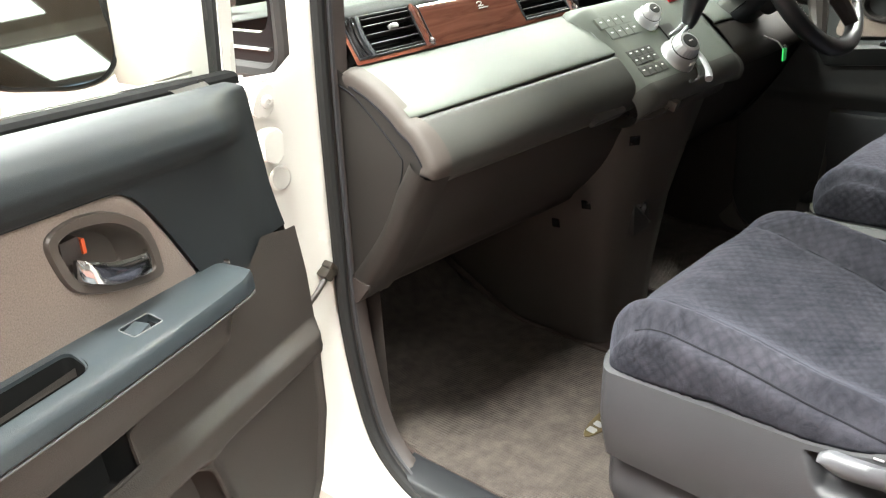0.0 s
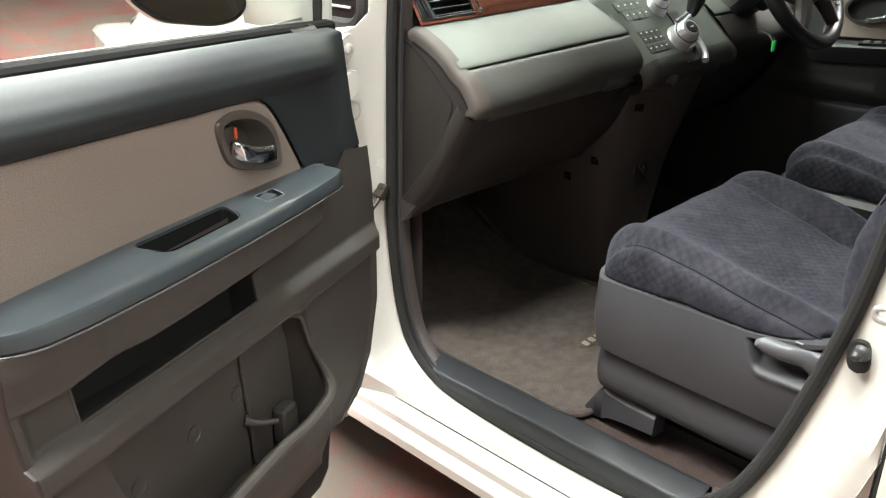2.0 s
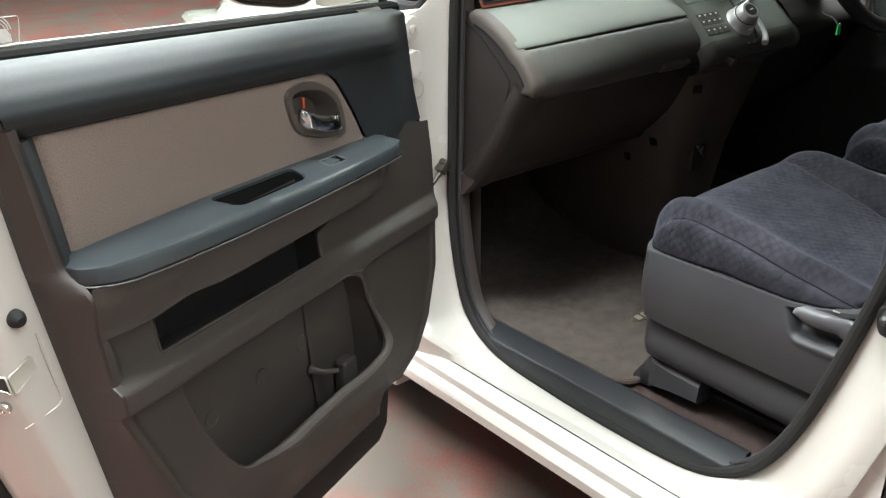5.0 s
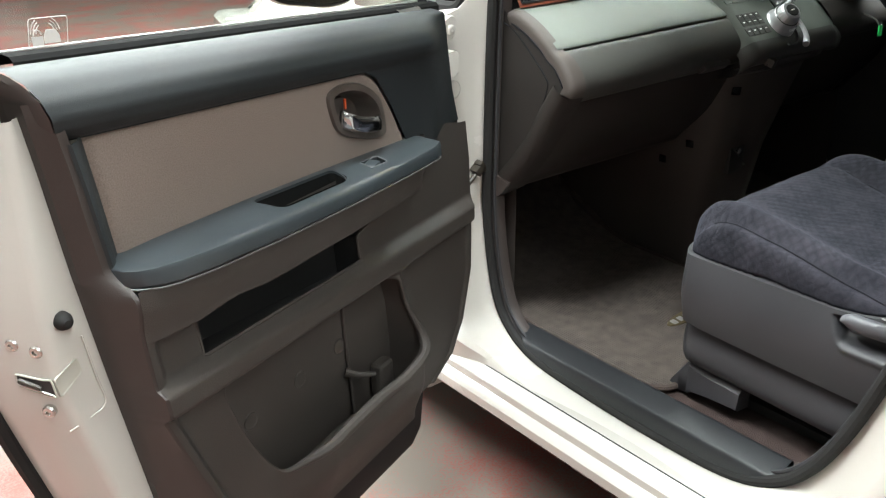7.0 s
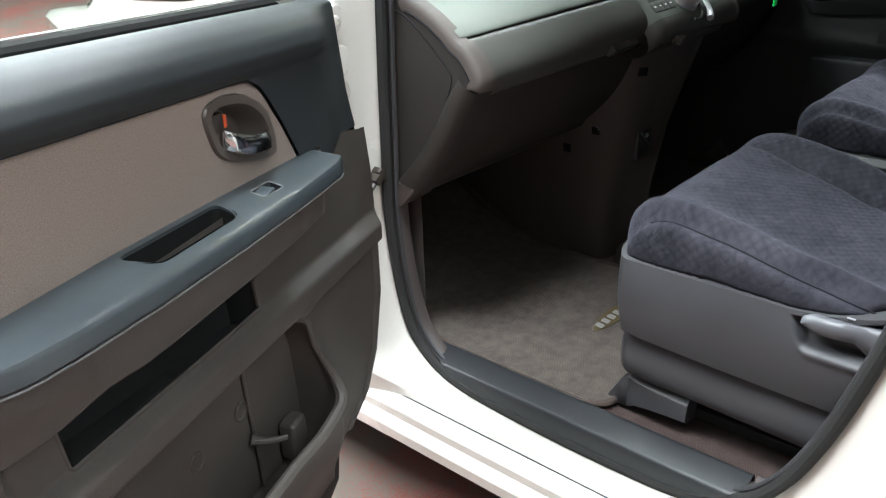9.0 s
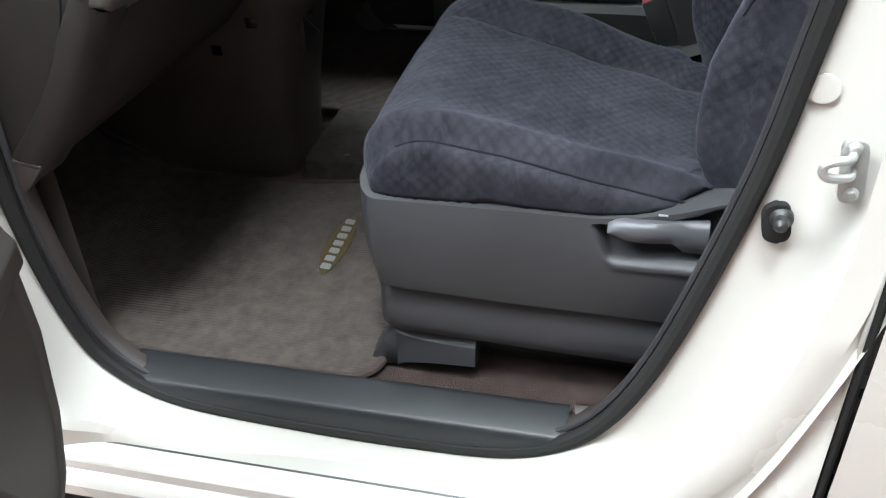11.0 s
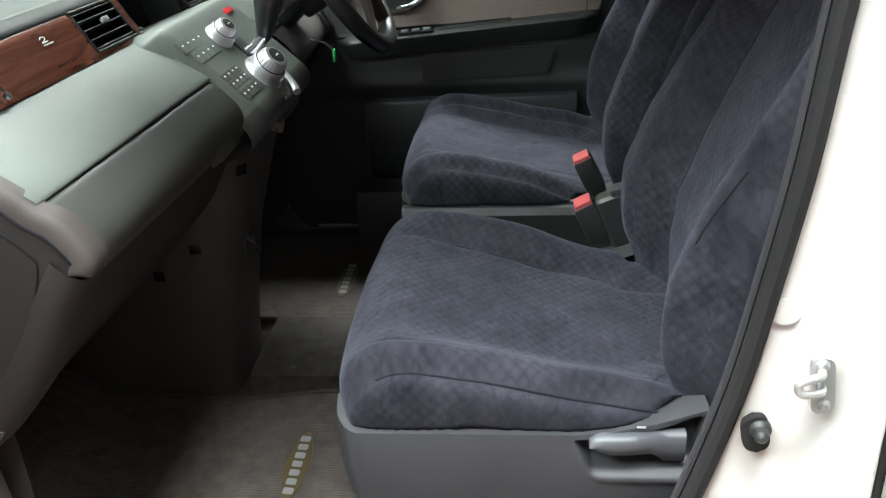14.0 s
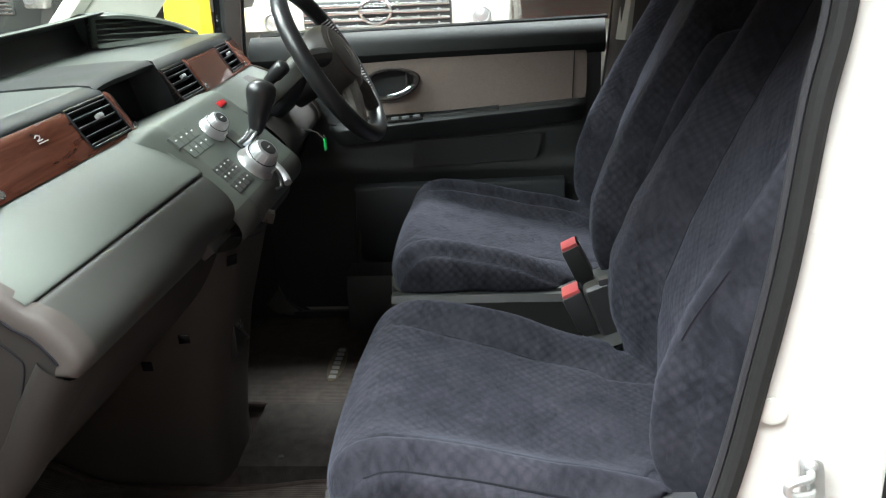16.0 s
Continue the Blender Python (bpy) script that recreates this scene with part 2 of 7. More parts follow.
def glass(name, tint, rough=0.0):
    m = bpy.data.materials.new(name)
    m.use_nodes = True
    nt = m.node_tree
    nt.nodes.remove(nt.nodes["Principled BSDF"])
    g = nt.nodes.new("ShaderNodeBsdfGlossy")
    g.inputs["Roughness"].default_value = 0.02
    tr = nt.nodes.new("ShaderNodeBsdfTransparent")
    tr.inputs[0].default_value = (*tint, 1)
    lw = nt.nodes.new("ShaderNodeLayerWeight")
    lw.inputs["Blend"].default_value = 0.5
    gloss = node_math(nt, "ADD", node_math(nt, "MULTIPLY", node_math(nt, "POWER", lw.outputs["Facing"], 4.0), 0.75), 0.05)
    mx = nt.nodes.new("ShaderNodeMixShader")
    nt.links.new(gloss, mx.inputs[0])
    nt.links.new(tr.outputs[0], mx.inputs[1])
    nt.links.new(g.outputs[0], mx.inputs[2])
    nt.links.new(mx.outputs[0], nt.nodes["Material Output"].inputs[0])
    return m


GLASS = glass("window_glass", (0.86, 0.9, 0.87))
DARKGLASS = glass("smoked_glass", (0.05, 0.05, 0.05))
MIRROR = mat("mirror_silver", (0.9, 0.92, 0.9), 0.02, metal=1.0, vary=0.0, rough_vary=0.0)


def red_floor():
    m = mat("worn_red_floor", (0.17, 0.045, 0.038), 0.68, scale=2.2, color2=(0.24, 0.085, 0.07), rough_vary=0.15, spec=0.3)
    nt = m.node_tree
    b = nt.nodes["Principled BSDF"]
    tc = next(n for n in nt.nodes if n.bl_idname == "ShaderNodeTexCoord")
    src = b.inputs["Base Color"].links[0].from_socket
    big = nt.nodes.new("ShaderNodeTexNoise")
    big.inputs["Scale"].default_value, big.inputs["Detail"].default_value, big.inputs["Roughness"].default_value = 2.6, 10, 0.68
    nt.links.new(tc.outputs["Object"], big.inputs["Vector"])
    fine = nt.nodes.new("ShaderNodeTexNoise")
    fine.inputs["Scale"].default_value, fine.inputs["Detail"].default_value = 150, 6
    nt.links.new(tc.outputs["Object"], fine.inputs["Vector"])
    f = node_math(nt, "ADD", node_math(nt, "MULTIPLY", big.outputs["Fac"], 1.0), node_math(nt, "MULTIPLY", fine.outputs["Fac"], 0.55))
    r = nt.nodes.new("ShaderNodeMapRange")
    r.inputs[1].default_value, r.inputs[2].default_value = 0.66, 0.84
    nt.links.new(f, r.inputs[0])
    mx = nt.nodes.new("ShaderNodeMix")
    mx.data_type = "RGBA"
    nt.links.new(r.outputs[0], mx.inputs[0])
    nt.links.new(src, mx.inputs[6])
    mx.inputs[7].default_value = (0.125, 0.105, 0.09, 1)
    nt.links.new(mx.outputs[2], b.inputs["Base Color"])
    return m


REDFLOOR = red_floor()


# ---- shape helpers ----
BASE = {}


def thing(name, label, category, at=(0, 0, 0), group="", kind="", m=None):
    ob = new(name)
    ob.empty_display_size = 0.05
    if m is not None:
        ob.matrix_basis = m
    else:
        ob.matrix_basis = Matrix.Translation(at)
        BASE[ob.name] = Matrix.Translation(at).inverted()
    return tagged(ob, label, category, group, kind)


def part(name, bm, material, parent, label="", sharp=35, kind=""):
    me = bpy.data.meshes.new(name)
    bmesh.ops.recalc_face_normals(bm, faces=bm.faces)
    bm.to_mesh(me)
    bm.free()
    for p in me.polygons:
        p.use_smooth = True
    me.set_sharp_from_angle(angle=radians(sharp))
    if any(len(p.vertices) > 8 for p in me.polygons):
        ob_mod = True
    else:
        ob_mod = False
    for mm in material if isinstance(material, (list, tuple)) else [material]:
        me.materials.append(mm)
    ob = new(name, me)
    if ob_mod:
        ob.modifiers.new("even_normals", "WEIGHTED_NORMAL").keep_sharp = True
    if parent is not None:
        ob.parent = parent
        if parent.name in BASE:
            ob.matrix_parent_inverse = BASE[parent.name]
    return tagged(ob, label, kind=kind)


def spline(pts, n, closed=False):
    """Catmull-Rom through the points, n samples to a span."""
    pts = [Vector(p) for p in pts]
    out, k = [], len(pts)
    for i in range(k if closed else k - 1):
        p1, p2 = pts[i], pts[(i + 1) % k]
        p0 = pts[(i - 1) % k] if closed or i > 0 else p1 * 2 - p2
        p3 = pts[(i + 2) % k] if closed or i + 2 < k else p2 * 2 - p1
        for j in range(n):
            t = j / n
            out.append(0.5 * (2 * p1 + (p2 - p0) * t + (2 * p0 - 5 * p1 + 4 * p2 - p3) * t * t + (3 * p1 - p0 - 3 * p2 + p3) * t ** 3))
    if not closed:
        out.append(pts[-1].copy())
    return out


def lin(x, table):
    """Straight interpolation in a table of (x, value), x rising."""
    if x <= table[0][0]:
        return table[0][1]
    for (a, va), (b, vb) in zip(table, table[1:]):
        if x <= b:
            return va + (vb - va) * (x - a) / (b - a)
    return table[-1][1]


def step(a, b, x):
    t = min(1.0, max(0.0, (x - a) / (b - a)))
    return t * t * (3 - 2 * t)


def grid(rows, around=False, ring=False, caps=False, weave=False):
    """A skin over rows of points. around: each row is closed; ring: the last row joins the first; caps: end faces; weave: lays a map in metres for cloth patterns."""
    bm = bmesh.new()
    vs = [[bm.verts.new(p) for p in r] for r in rows]
    n, m = len(rows), len(rows[0])
    for i in range(n if ring else n - 1):
        for j in range(m if around else m - 1):
            a, b = vs[i], vs[(i + 1) % n]
            bm.faces.new((a[j], a[(j + 1) % m], b[(j + 1) % m], b[j]))
    if caps:
        bm.faces.new(vs[0])
        bm.faces.new(vs[-1][::-1])
    if weave:
        at, across = {}, 0.0
        for i, r in enumerate(rows):
            along = 0.0
            across += sum((Vector(p) - Vector(q)).length for p, q in zip(r, rows[i - 1])) / m if i else 0.0
            for j in range(m):
                along += (Vector(r[j]) - Vector(r[j - 1])).length if j else 0.0
                at[vs[i][j]] = (across, along)
        layer = bm.loops.layers.uv.new("weave")
        bm.normal_update()
        for f in bm.faces:
            flank = abs(f.normal.x) > 0.72
            for loop in f.loops:
                loop[layer].uv = (loop.vert.co.y, loop.vert.co.z) if flank else at[loop.vert]
    return bm


def box(x0, x1, y0, y1, z0, z1, r=0.0, seg=2):
    bm = bmesh.new()
    bmesh.ops.create_cube(bm, size=1)
    bmesh.ops.transform(bm, matrix=Matrix.LocRotScale(((x0 + x1) / 2, (y0 + y1) / 2, (z0 + z1) / 2), None, (abs(x1 - x0), abs(y1 - y0), abs(z1 - z0))), verts=bm.verts)
    if r:
        bmesh.ops.bevel(bm, geom=bm.edges, offset=r, segments=seg, profile=0.6, affect="EDGES")
    return bm


def move(bm, m):
    bmesh.ops.transform(bm, matrix=m, verts=bm.verts)
    return bm


def join(*bms):
    out = bmesh.new()
    for b in bms:
        tmp = bpy.data.meshes.new("tmp")
        b.to_mesh(tmp)
        b.free()
        out.from_mesh(tmp)
        bpy.data.meshes.remove(tmp)
    return out


def prism(outline, h0, h1, place=lambda a, b, h: (a, b, h), r=0.0, seg=2):
    """An outline (a, b) drawn out from h0 to h1, with its rims rounded by r. place puts (a, b, h) into the world."""
    bm = bmesh.new()
    lo = [bm.verts.new((a, b, h0)) for a, b in outline]
    hi = [bm.verts.new((a, b, h1)) for a, b in outline]
    n = len(outline)
    f0, f1 = bm.faces.new(lo), bm.faces.new(hi)
    for i in range(n):
        bm.faces.new((lo[i], lo[(i + 1) % n], hi[(i + 1) % n], hi[i]))
    if r:
        bmesh.ops.bevel(bm, geom=list({e for f in (f0, f1) for e in f.edges}), offset=r, segments=seg, profile=0.6, affect="EDGES")
    for v in bm.verts:
        v.co = place(*v.co)
    return bm


def rounded(outline, r, n=5):
    """A polygon's corners rounded by r."""
    pts, out, k = [Vector((a, b)) for a, b in outline], [], len(outline)
    for i in range(k):
        p, a, b = pts[i], pts[i - 1], pts[(i + 1) % k]
        da, db = (a - p), (b - p)
        rr = min(r, da.length * 0.45, db.length * 0.45)
        s, e = p + da.normalized() * rr, p + db.normalized() * rr
        for j in range(n + 1):
            t = j / n
            q = s * (1 - t) ** 2 + p * 2 * t * (1 - t) + e * t * t
            out.append((q.x, q.y))
    return out


def tube(pts, r, sides=8, closed=False):
    pts = [Vector(p) for p in pts]
    rows, k = [], len(pts)
    up = None
    for i, p in enumerate(pts):
        a = pts[i - 1] if closed or i else p
        b = pts[(i + 1) % k] if closed or i < k - 1 else p
        d = (b - a).normalized()
        if up is None:
            up = d.orthogonal().normalized()
        up = (up - d * up.dot(d)).normalized()
        side = d.cross(up)
        rr = r[i] if isinstance(r, (list, tuple)) else r
        rows.append([p + (up * math.cos(2 * math.pi * j / sides) + side * math.sin(2 * math.pi * j / sides)) * rr for j in range(sides)])
    return grid(rows, around=True, ring=closed, caps=not closed)


def lathe(profile, m=Matrix.Identity(4), sides=28):
    """A profile of (radius, height) turned about z."""
    rows = [[m @ Vector((r * math.cos(2 * math.pi * j / sides), r * math.sin(2 * math.pi * j / sides), h)) for j in range(sides)] for r, h in profile]
    return grid(rows, around=True, caps=True)


def facing(p, d, up=(0, 0, 1)):
    """A pose at p whose z axis looks along d."""
    z = Vector(d).normalized()
    x = Vector(up).cross(z).normalized()
    y = z.cross(x)
    return Matrix.Translation(p) @ Matrix((x, y, z)).transposed().to_4x4()


def cut(ob, *cutters, sharp=35):
    """Cuts closed shapes out of a part."""
    tools = []
    ob.modifiers.clear()
    for bm in cutters:
        bmesh.ops.recalc_face_normals(bm, faces=bm.faces)
        me = bpy.data.meshes.new("cutter")
        bm.to_mesh(me)
        bm.free()
        c = new("cutter", me)
        c.parent, c.matrix_parent_inverse = ob.parent, ob.matrix_parent_inverse.copy()
        mod = ob.modifiers.new("cut", "BOOLEAN")
        mod.operation, mod.object, mod.solver = "DIFFERENCE", c, "EXACT"
        tools.append(c)
    bpy.context.view_layer.update()
    me = bpy.data.meshes.new_from_object(ob.evaluated_get(bpy.context.evaluated_depsgraph_get()))
    ob.modifiers.clear()
    old = ob.data
    ob.data = me
    bpy.data.meshes.remove(old)
    for c in tools:
        d = c.data
        bpy.data.objects.remove(c)
        bpy.data.meshes.remove(d)
    me.set_sharp_from_angle(angle=radians(sharp))
    ob.modifiers.new("even_normals", "WEIGHTED_NORMAL").keep_sharp = True
    return ob


def inside(p, poly):
    x, y = p
    c = False
    for i in range(len(poly)):
        (x1, y1), (x2, y2) = poly[i - 1], poly[i]
        if (y1 > y) != (y2 > y) and x < (x2 - x1) * (y - y1) / (y2 - y1) + x1:
            c = not c
    return c


def nearest(p, poly):
    best = None
    q = Vector(p)
    for i in range(len(poly)):
        a, b = Vector(poly[i - 1]), Vector(poly[i])
        d = b - a
        t = min(1, max(0, (q - a).dot(d) / max(d.dot(d), 1e-12)))
        s = a + d * t
        if best is None or (s - q).length < best[0]:
            best = ((s - q).length, s)
    return best


# ---- the hall: floor, roof, walls ----
hall_floor = part("floor", grid([[(x, y, 0.0) for x in (-16, -6, 0, 6, 16)] for y in (-16, -6, 0, 6, 16)]), REDFLOOR, None, kind="structure")
tagged(hall_floor, "worn red painted concrete floor of the car hall", "floor")
hall_roof = part("ceiling", box(-16, 16, -16, 16, 4.6, 4.7), HALLGREY, None, kind="structure")
tagged(hall_roof, "pale sheet metal hall roof", "ceiling")
beams = join(*[box(-16, 16, y - 0.08, y + 0.08, 4.42, 4.6) for y in (-12, -8, -4.6, -1.2, 2.4, 6, 10)], *[box(x - 0.05, x + 0.05, -16, 16, 4.5, 4.6) for x in (-9, -6.5, -2, 2.2, 7)])
tagged(part("roof_beam", beams, BEAM, hall_roof), kind="structure")
for nm, b in (("wall_west", box(-16, -15.8, -16, 16, 0, 4.6)), ("wall_east", box(15.8, 16, -16, 16, 0, 4.6)), ("wall_north", box(-16, 16, 15.8, 16, 0, 4.6)), ("wall_south", box(-2, 16, -16, -15.8, 0, 4.6))):
    tagged(part(nm, b, HALLGREY, None), "pale painted sheet hall wall", "wall", kind="structure")


def glow(name, color, strength):
    m = bpy.data.materials.new(name)
    m.use_nodes = True
    b = m.node_tree.nodes["Principled BSDF"]
    b.inputs["Base Color"].default_value = (0.8, 0.8, 0.8, 1)
    b.inputs["Emission Color"].default_value = (*color, 1)
    b.inputs["Emission Strength"].default_value = strength
    return m


# translucent roof sheets between the beams
SHEET = glow("translucent_sheet", (0.93, 1.0, 0.97), 1.6)
for k, y in enumerate((-14.0, -10.0, -6.3, -2.9, 0.6, 4.2, 8.0, 13.0)):
    for x in (-12.5, -7.7, -4.3, 0.1, 4.6, 11.0):
        tagged(part("roof_sheet", box(x - 0.55, x + 0.55, y - 1.3, y + 1.3, 4.585, 4.599), SHEET, hall_roof), kind="structure")


# ---- the car's shell ----
LOOP = [(-0.045, 1.45), (-0.012, 1.25), (0.002, 1.08), (0.008, 0.96), (0.013, 0.785), (0.015, 0.62), (-0.010, 0.465), (-0.052, 0.375), (-0.145, 0.318), (-0.32, 0.300), (-0.53, 0.297), (-0.66, 0.308),
        (-0.742, 0.347), (-0.793, 0.405), (-0.834, 0.490), (-0.870, 0.600), (-0.914, 0.770), (-0.938, 0.915), (-0.955, 1.04), (-0.967, 1.185), (-0.980, 1.285), (-0.980, 1.45), (-0.88, 1.58), (-0.30, 1.60)]
RIM = [(p.x, p.y) for p in spline([(a, b, 0) for a, b in LOOP], 6, closed=True)]


def rim_frame(side=-1):
    """The opening's rim: each point with its outward direction in y and z."""
    out, k = [], len(RIM)
    for i in range(k):
        a, b = Vector(RIM[i - 2]), Vector(RIM[(i + 2) % k])
        d = (b - a).normalized()
        n = Vector((d.y, -d.x))
        if n.dot(Vector(RIM[i]) - Vector((-0.48, 0.95))) < 0:
            n = -n
        out.append((Vector(RIM[i]), n))
    return out


REAR_SEC = [(-0.700, -0.006), (-0.708, 0.004), (-0.712, 0.03), (-0.722, 0.065), (-0.748, 0.095), (-0.80, 0.112), (-0.838, 0.118)]
FRONT_SEC = [(-0.700, -0.006), (-0.716, 0.004), (-0.745, 0.010), (-0.780, 0.014), (-0.815, 0.018), (-0.838, 0.030), (-0.842, 0.130)]
SILL_SEC = [(-0.700, -0.006), (-0.716, 0.001), (-0.735, -0.006), (-0.770, -0.010), (-0.799, -0.011), (-0.805, -0.002), (-0.806, 0.03)]


def ring(sec_r, sec_f, sec_s, mirror=1):
    rows = []
    for p, n in rim_frame():
        s, f = step(0.55, 0.95, -n.y), step(-0.25, 0.25, n.x)
        row = []
        for (xr, dr), (xf, df), (xs, ds) in zip(sec_r, sec_f, sec_s):
            x, d = xr + (xf - xr) * f, dr + (df - dr) * f
            x, d = x + (xs - x) * s, d + (ds - d) * s
            x += (max(x, -0.752) - x) * f * step(1.030, 1.075, p.y)
            d += (min(d, 0.016) - d) * f * step(1.030, 1.060, p.y)
            row.append((mirror * x, p.x + n.x * d, p.y + n.y * d))
        rows.append(row)
    return grid(rows, ring=True)


car = thing("car_body", "pearl white minivan body shell around the open front door", "car", (0, 0, 0), kind="structure")
for s in (1, -1):
    part("door_opening_frame", ring(REAR_SEC, FRONT_SEC, SILL_SEC, s), WHITE, car)
    part("weatherstrip", tube([(-0.713 * s, p.x - n.x * 0.008, p.y - n.y * 0.008) for p, n in rim_frame()], 0.011, 10, closed=True), RUBBER, car, "black rubber weatherstrip")
    part("inner_trim", ring([(-0.706, -0.012), (-0.695, -0.018), (-0.680, -0.016), (-0.655, 0.0), (-0.62, 0.06)], [(-0.706, -0.012), (-0.692, -0.016), (-0.684, -0.020), (-0.672, -0.020), (-0.665, 0.03)], [(-0.706, -0.012), (-0.698, -0.016), (-0.69, -0.02), (-0.675, -0.02), (-0.665, -0.02)], s), TRIM, car)
    part("trim_lip", tube([(-0.700 * s, p.x - n.x * 0.019, p.y - n.y * 0.019) for p, n in rim_frame()], 0.0042, 6, closed=True), SEATPLASTIC, car)

# the lower flank: rocker steps along the car
for s in (1, -1):
    prof = [(-0.800, 0.317), (-0.812, 0.318), (-0.830, 0.311), (-0.837, 0.303), (-0.838, 0.288), (-0.848, 0.281), (-0.855, 0.272), (-0.855, 0.252), (-0.846, 0.240), (-0.80, 0.225), (-0.72, 0.22), (-0.72, 0.29)]
    part("rocker_panel", grid([[(s * x, y, z) for x, z in prof] for y in (-2.6, -1.0, -0.6, -0.2, 0.06)], around=True, caps=True), WHITE, car)
    part("rocker_end", box(s * -0.74, s * -0.845, 0.064, 0.13, 0.19, 0.30, 0.008), WHITE, car)
    part("rocker_seam", tube([(s * -0.8065, y, 0.3175) for y in (0.0, -0.3, -0.6, -0.9)], 0.0022, 5), BLACK, car)
    part("underfloor", box(s * -0.70, s * -0.1, -2.6, 0.1, 0.20, 0.24), RUBBER, car)
    part("front_fender", grid([[(s * x, y, z) for x, z in ((-0.70, 1.10), (-0.76, 1.04), (-0.80, 0.98), (-0.835, 0.90), (-0.848, 0.80), (-0.846, 0.62), (-0.838, 0.45), (-0.835, 0.20))] for y in (0.135, 0.3, 0.5, 0.75)]
                              + [[(s * x, y, z) for x, z in ((-0.66, 1.02), (-0.70, 0.98), (-0.74, 0.94), (-0.77, 0.86), (-0.79, 0.78), (-0.80, 0.62), (-0.80, 0.45), (-0.78, 0.20))] for y in (1.0,)]
                              + [[(s * x, y, z) for x, z in ((-0.50, 0.90), (-0.55, 0.86), (-0.60, 0.83), (-0.62, 0.78), (-0.64, 0.72), (-0.65, 0.62), (-0.65, 0.45), (-0.62, 0.20))] for y in (1.18,)]), WHITE, car)
    part("side_panel", grid([[(s * x, y, z) for x, z in ((-0.80, 1.14), (-0.842, 1.05), (-0.85, 0.8), (-0.848, 0.5), (-0.838, 0.26))] for y in (-1.0165, -1.5, -2.4, -3.4)]), WHITE, car, "white sliding door skin behind the pillar")
    fill = []
    for z in [0.26 + 0.03 * i for i in range(30)]:
        y0 = lin(z, [(0.26, -0.70), (0.30, -0.80), (0.347, -0.83), (0.405, -0.892), (0.49, -0.942), (0.60, -0.982), (0.70, -1.004), (0.77, -1.010)])
        fill.append([(s * x, max(-1.006, y0 - dy) if dy < 0.2 else -1.006, z) for x, dy in ((-0.822, -0.03), (-0.832, 0.0), (-0.824, 0.012), (-0.824, 0.045), (-0.834, 0.058), (-0.836, 0.3))])
    part("pillar_outer", grid(fill), WHITE, car, "white pressed lower pillar", sharp=60)
    part("panel_gap_seal", tube([(s * -0.834, -1.013, z) for z in (0.28, 0.5, 0.8, 1.1, 1.4)], 0.0045, 8), RUBBER, car)
    part("upper_side", grid([[(s * x, y, z) for x, z in ((-0.80, 1.14), (-0.77, 1.3), (-0.72, 1.5), (-0.66, 1.68))] for y in (-1.02, -2.0, -3.4)]), GLASS, car)
part("hood", grid([[(x, y, z + 0.05 * (1 - (x / 0.7) ** 2)) for x in (-0.70, -0.5, -0.2, 0.2, 0.5, 0.70)] for y, z in ((0.62, 1.06), (0.75, 1.03), (1.0, 0.985), (1.15, 0.90))]), WHITE, car)
part("cowl", box(-0.70, 0.70, 0.50, 0.66, 1.02, 1.07), BLACK, car)
part("nose", grid([[(x, 1.15 - 0.02 * (x / 0.6) ** 2, z) for x in (-0.62, -0.3, 0.3, 0.62)] for z in (0.90, 0.8, 0.6, 0.2)]), WHITE, car)
for s in (1, -1):
    part("headlamp", move(box(-0.10, 0.10, -0.14, 0.14, -0.09, 0.09, 0.035, 3), pose(s * -0.735, 0.98, 0.85, 0, 0, s * -18)), LAMPLENS, car, "clear glass headlamp")
roof_pts = [[(x, y, 1.74 - 0.10 * (x / 0.68) ** 4 - 0.10 * step(-0.9, 0.1, y) ** 2) for x in (-0.68, -0.6, -0.3, 0, 0.3, 0.6, 0.68)] for y in (-3.4, -2, -0.9, -0.5, -0.1)]
part("roof", grid(roof_pts), HEADLINER, car)
part("roof_skin", grid([[(x * 1.03, y, z + 0.03) for x, y, z in r] for r in roof_pts]), WHITE, car)
part("windscreen", grid([[(x, y - 0.07 * (x / 0.68) ** 2, z) for x in (-0.66, -0.4, -0.15, 0.15, 0.4, 0.66)] for y, z in ((0.60, 1.08), (0.35, 1.32), (0.08, 1.56), (-0.1, 1.66))]), GLASS, car)
part("rear_wall", box(-0.75, 0.75, -3.42, -3.38, 0.3, 1.7), HEADLINER, car)
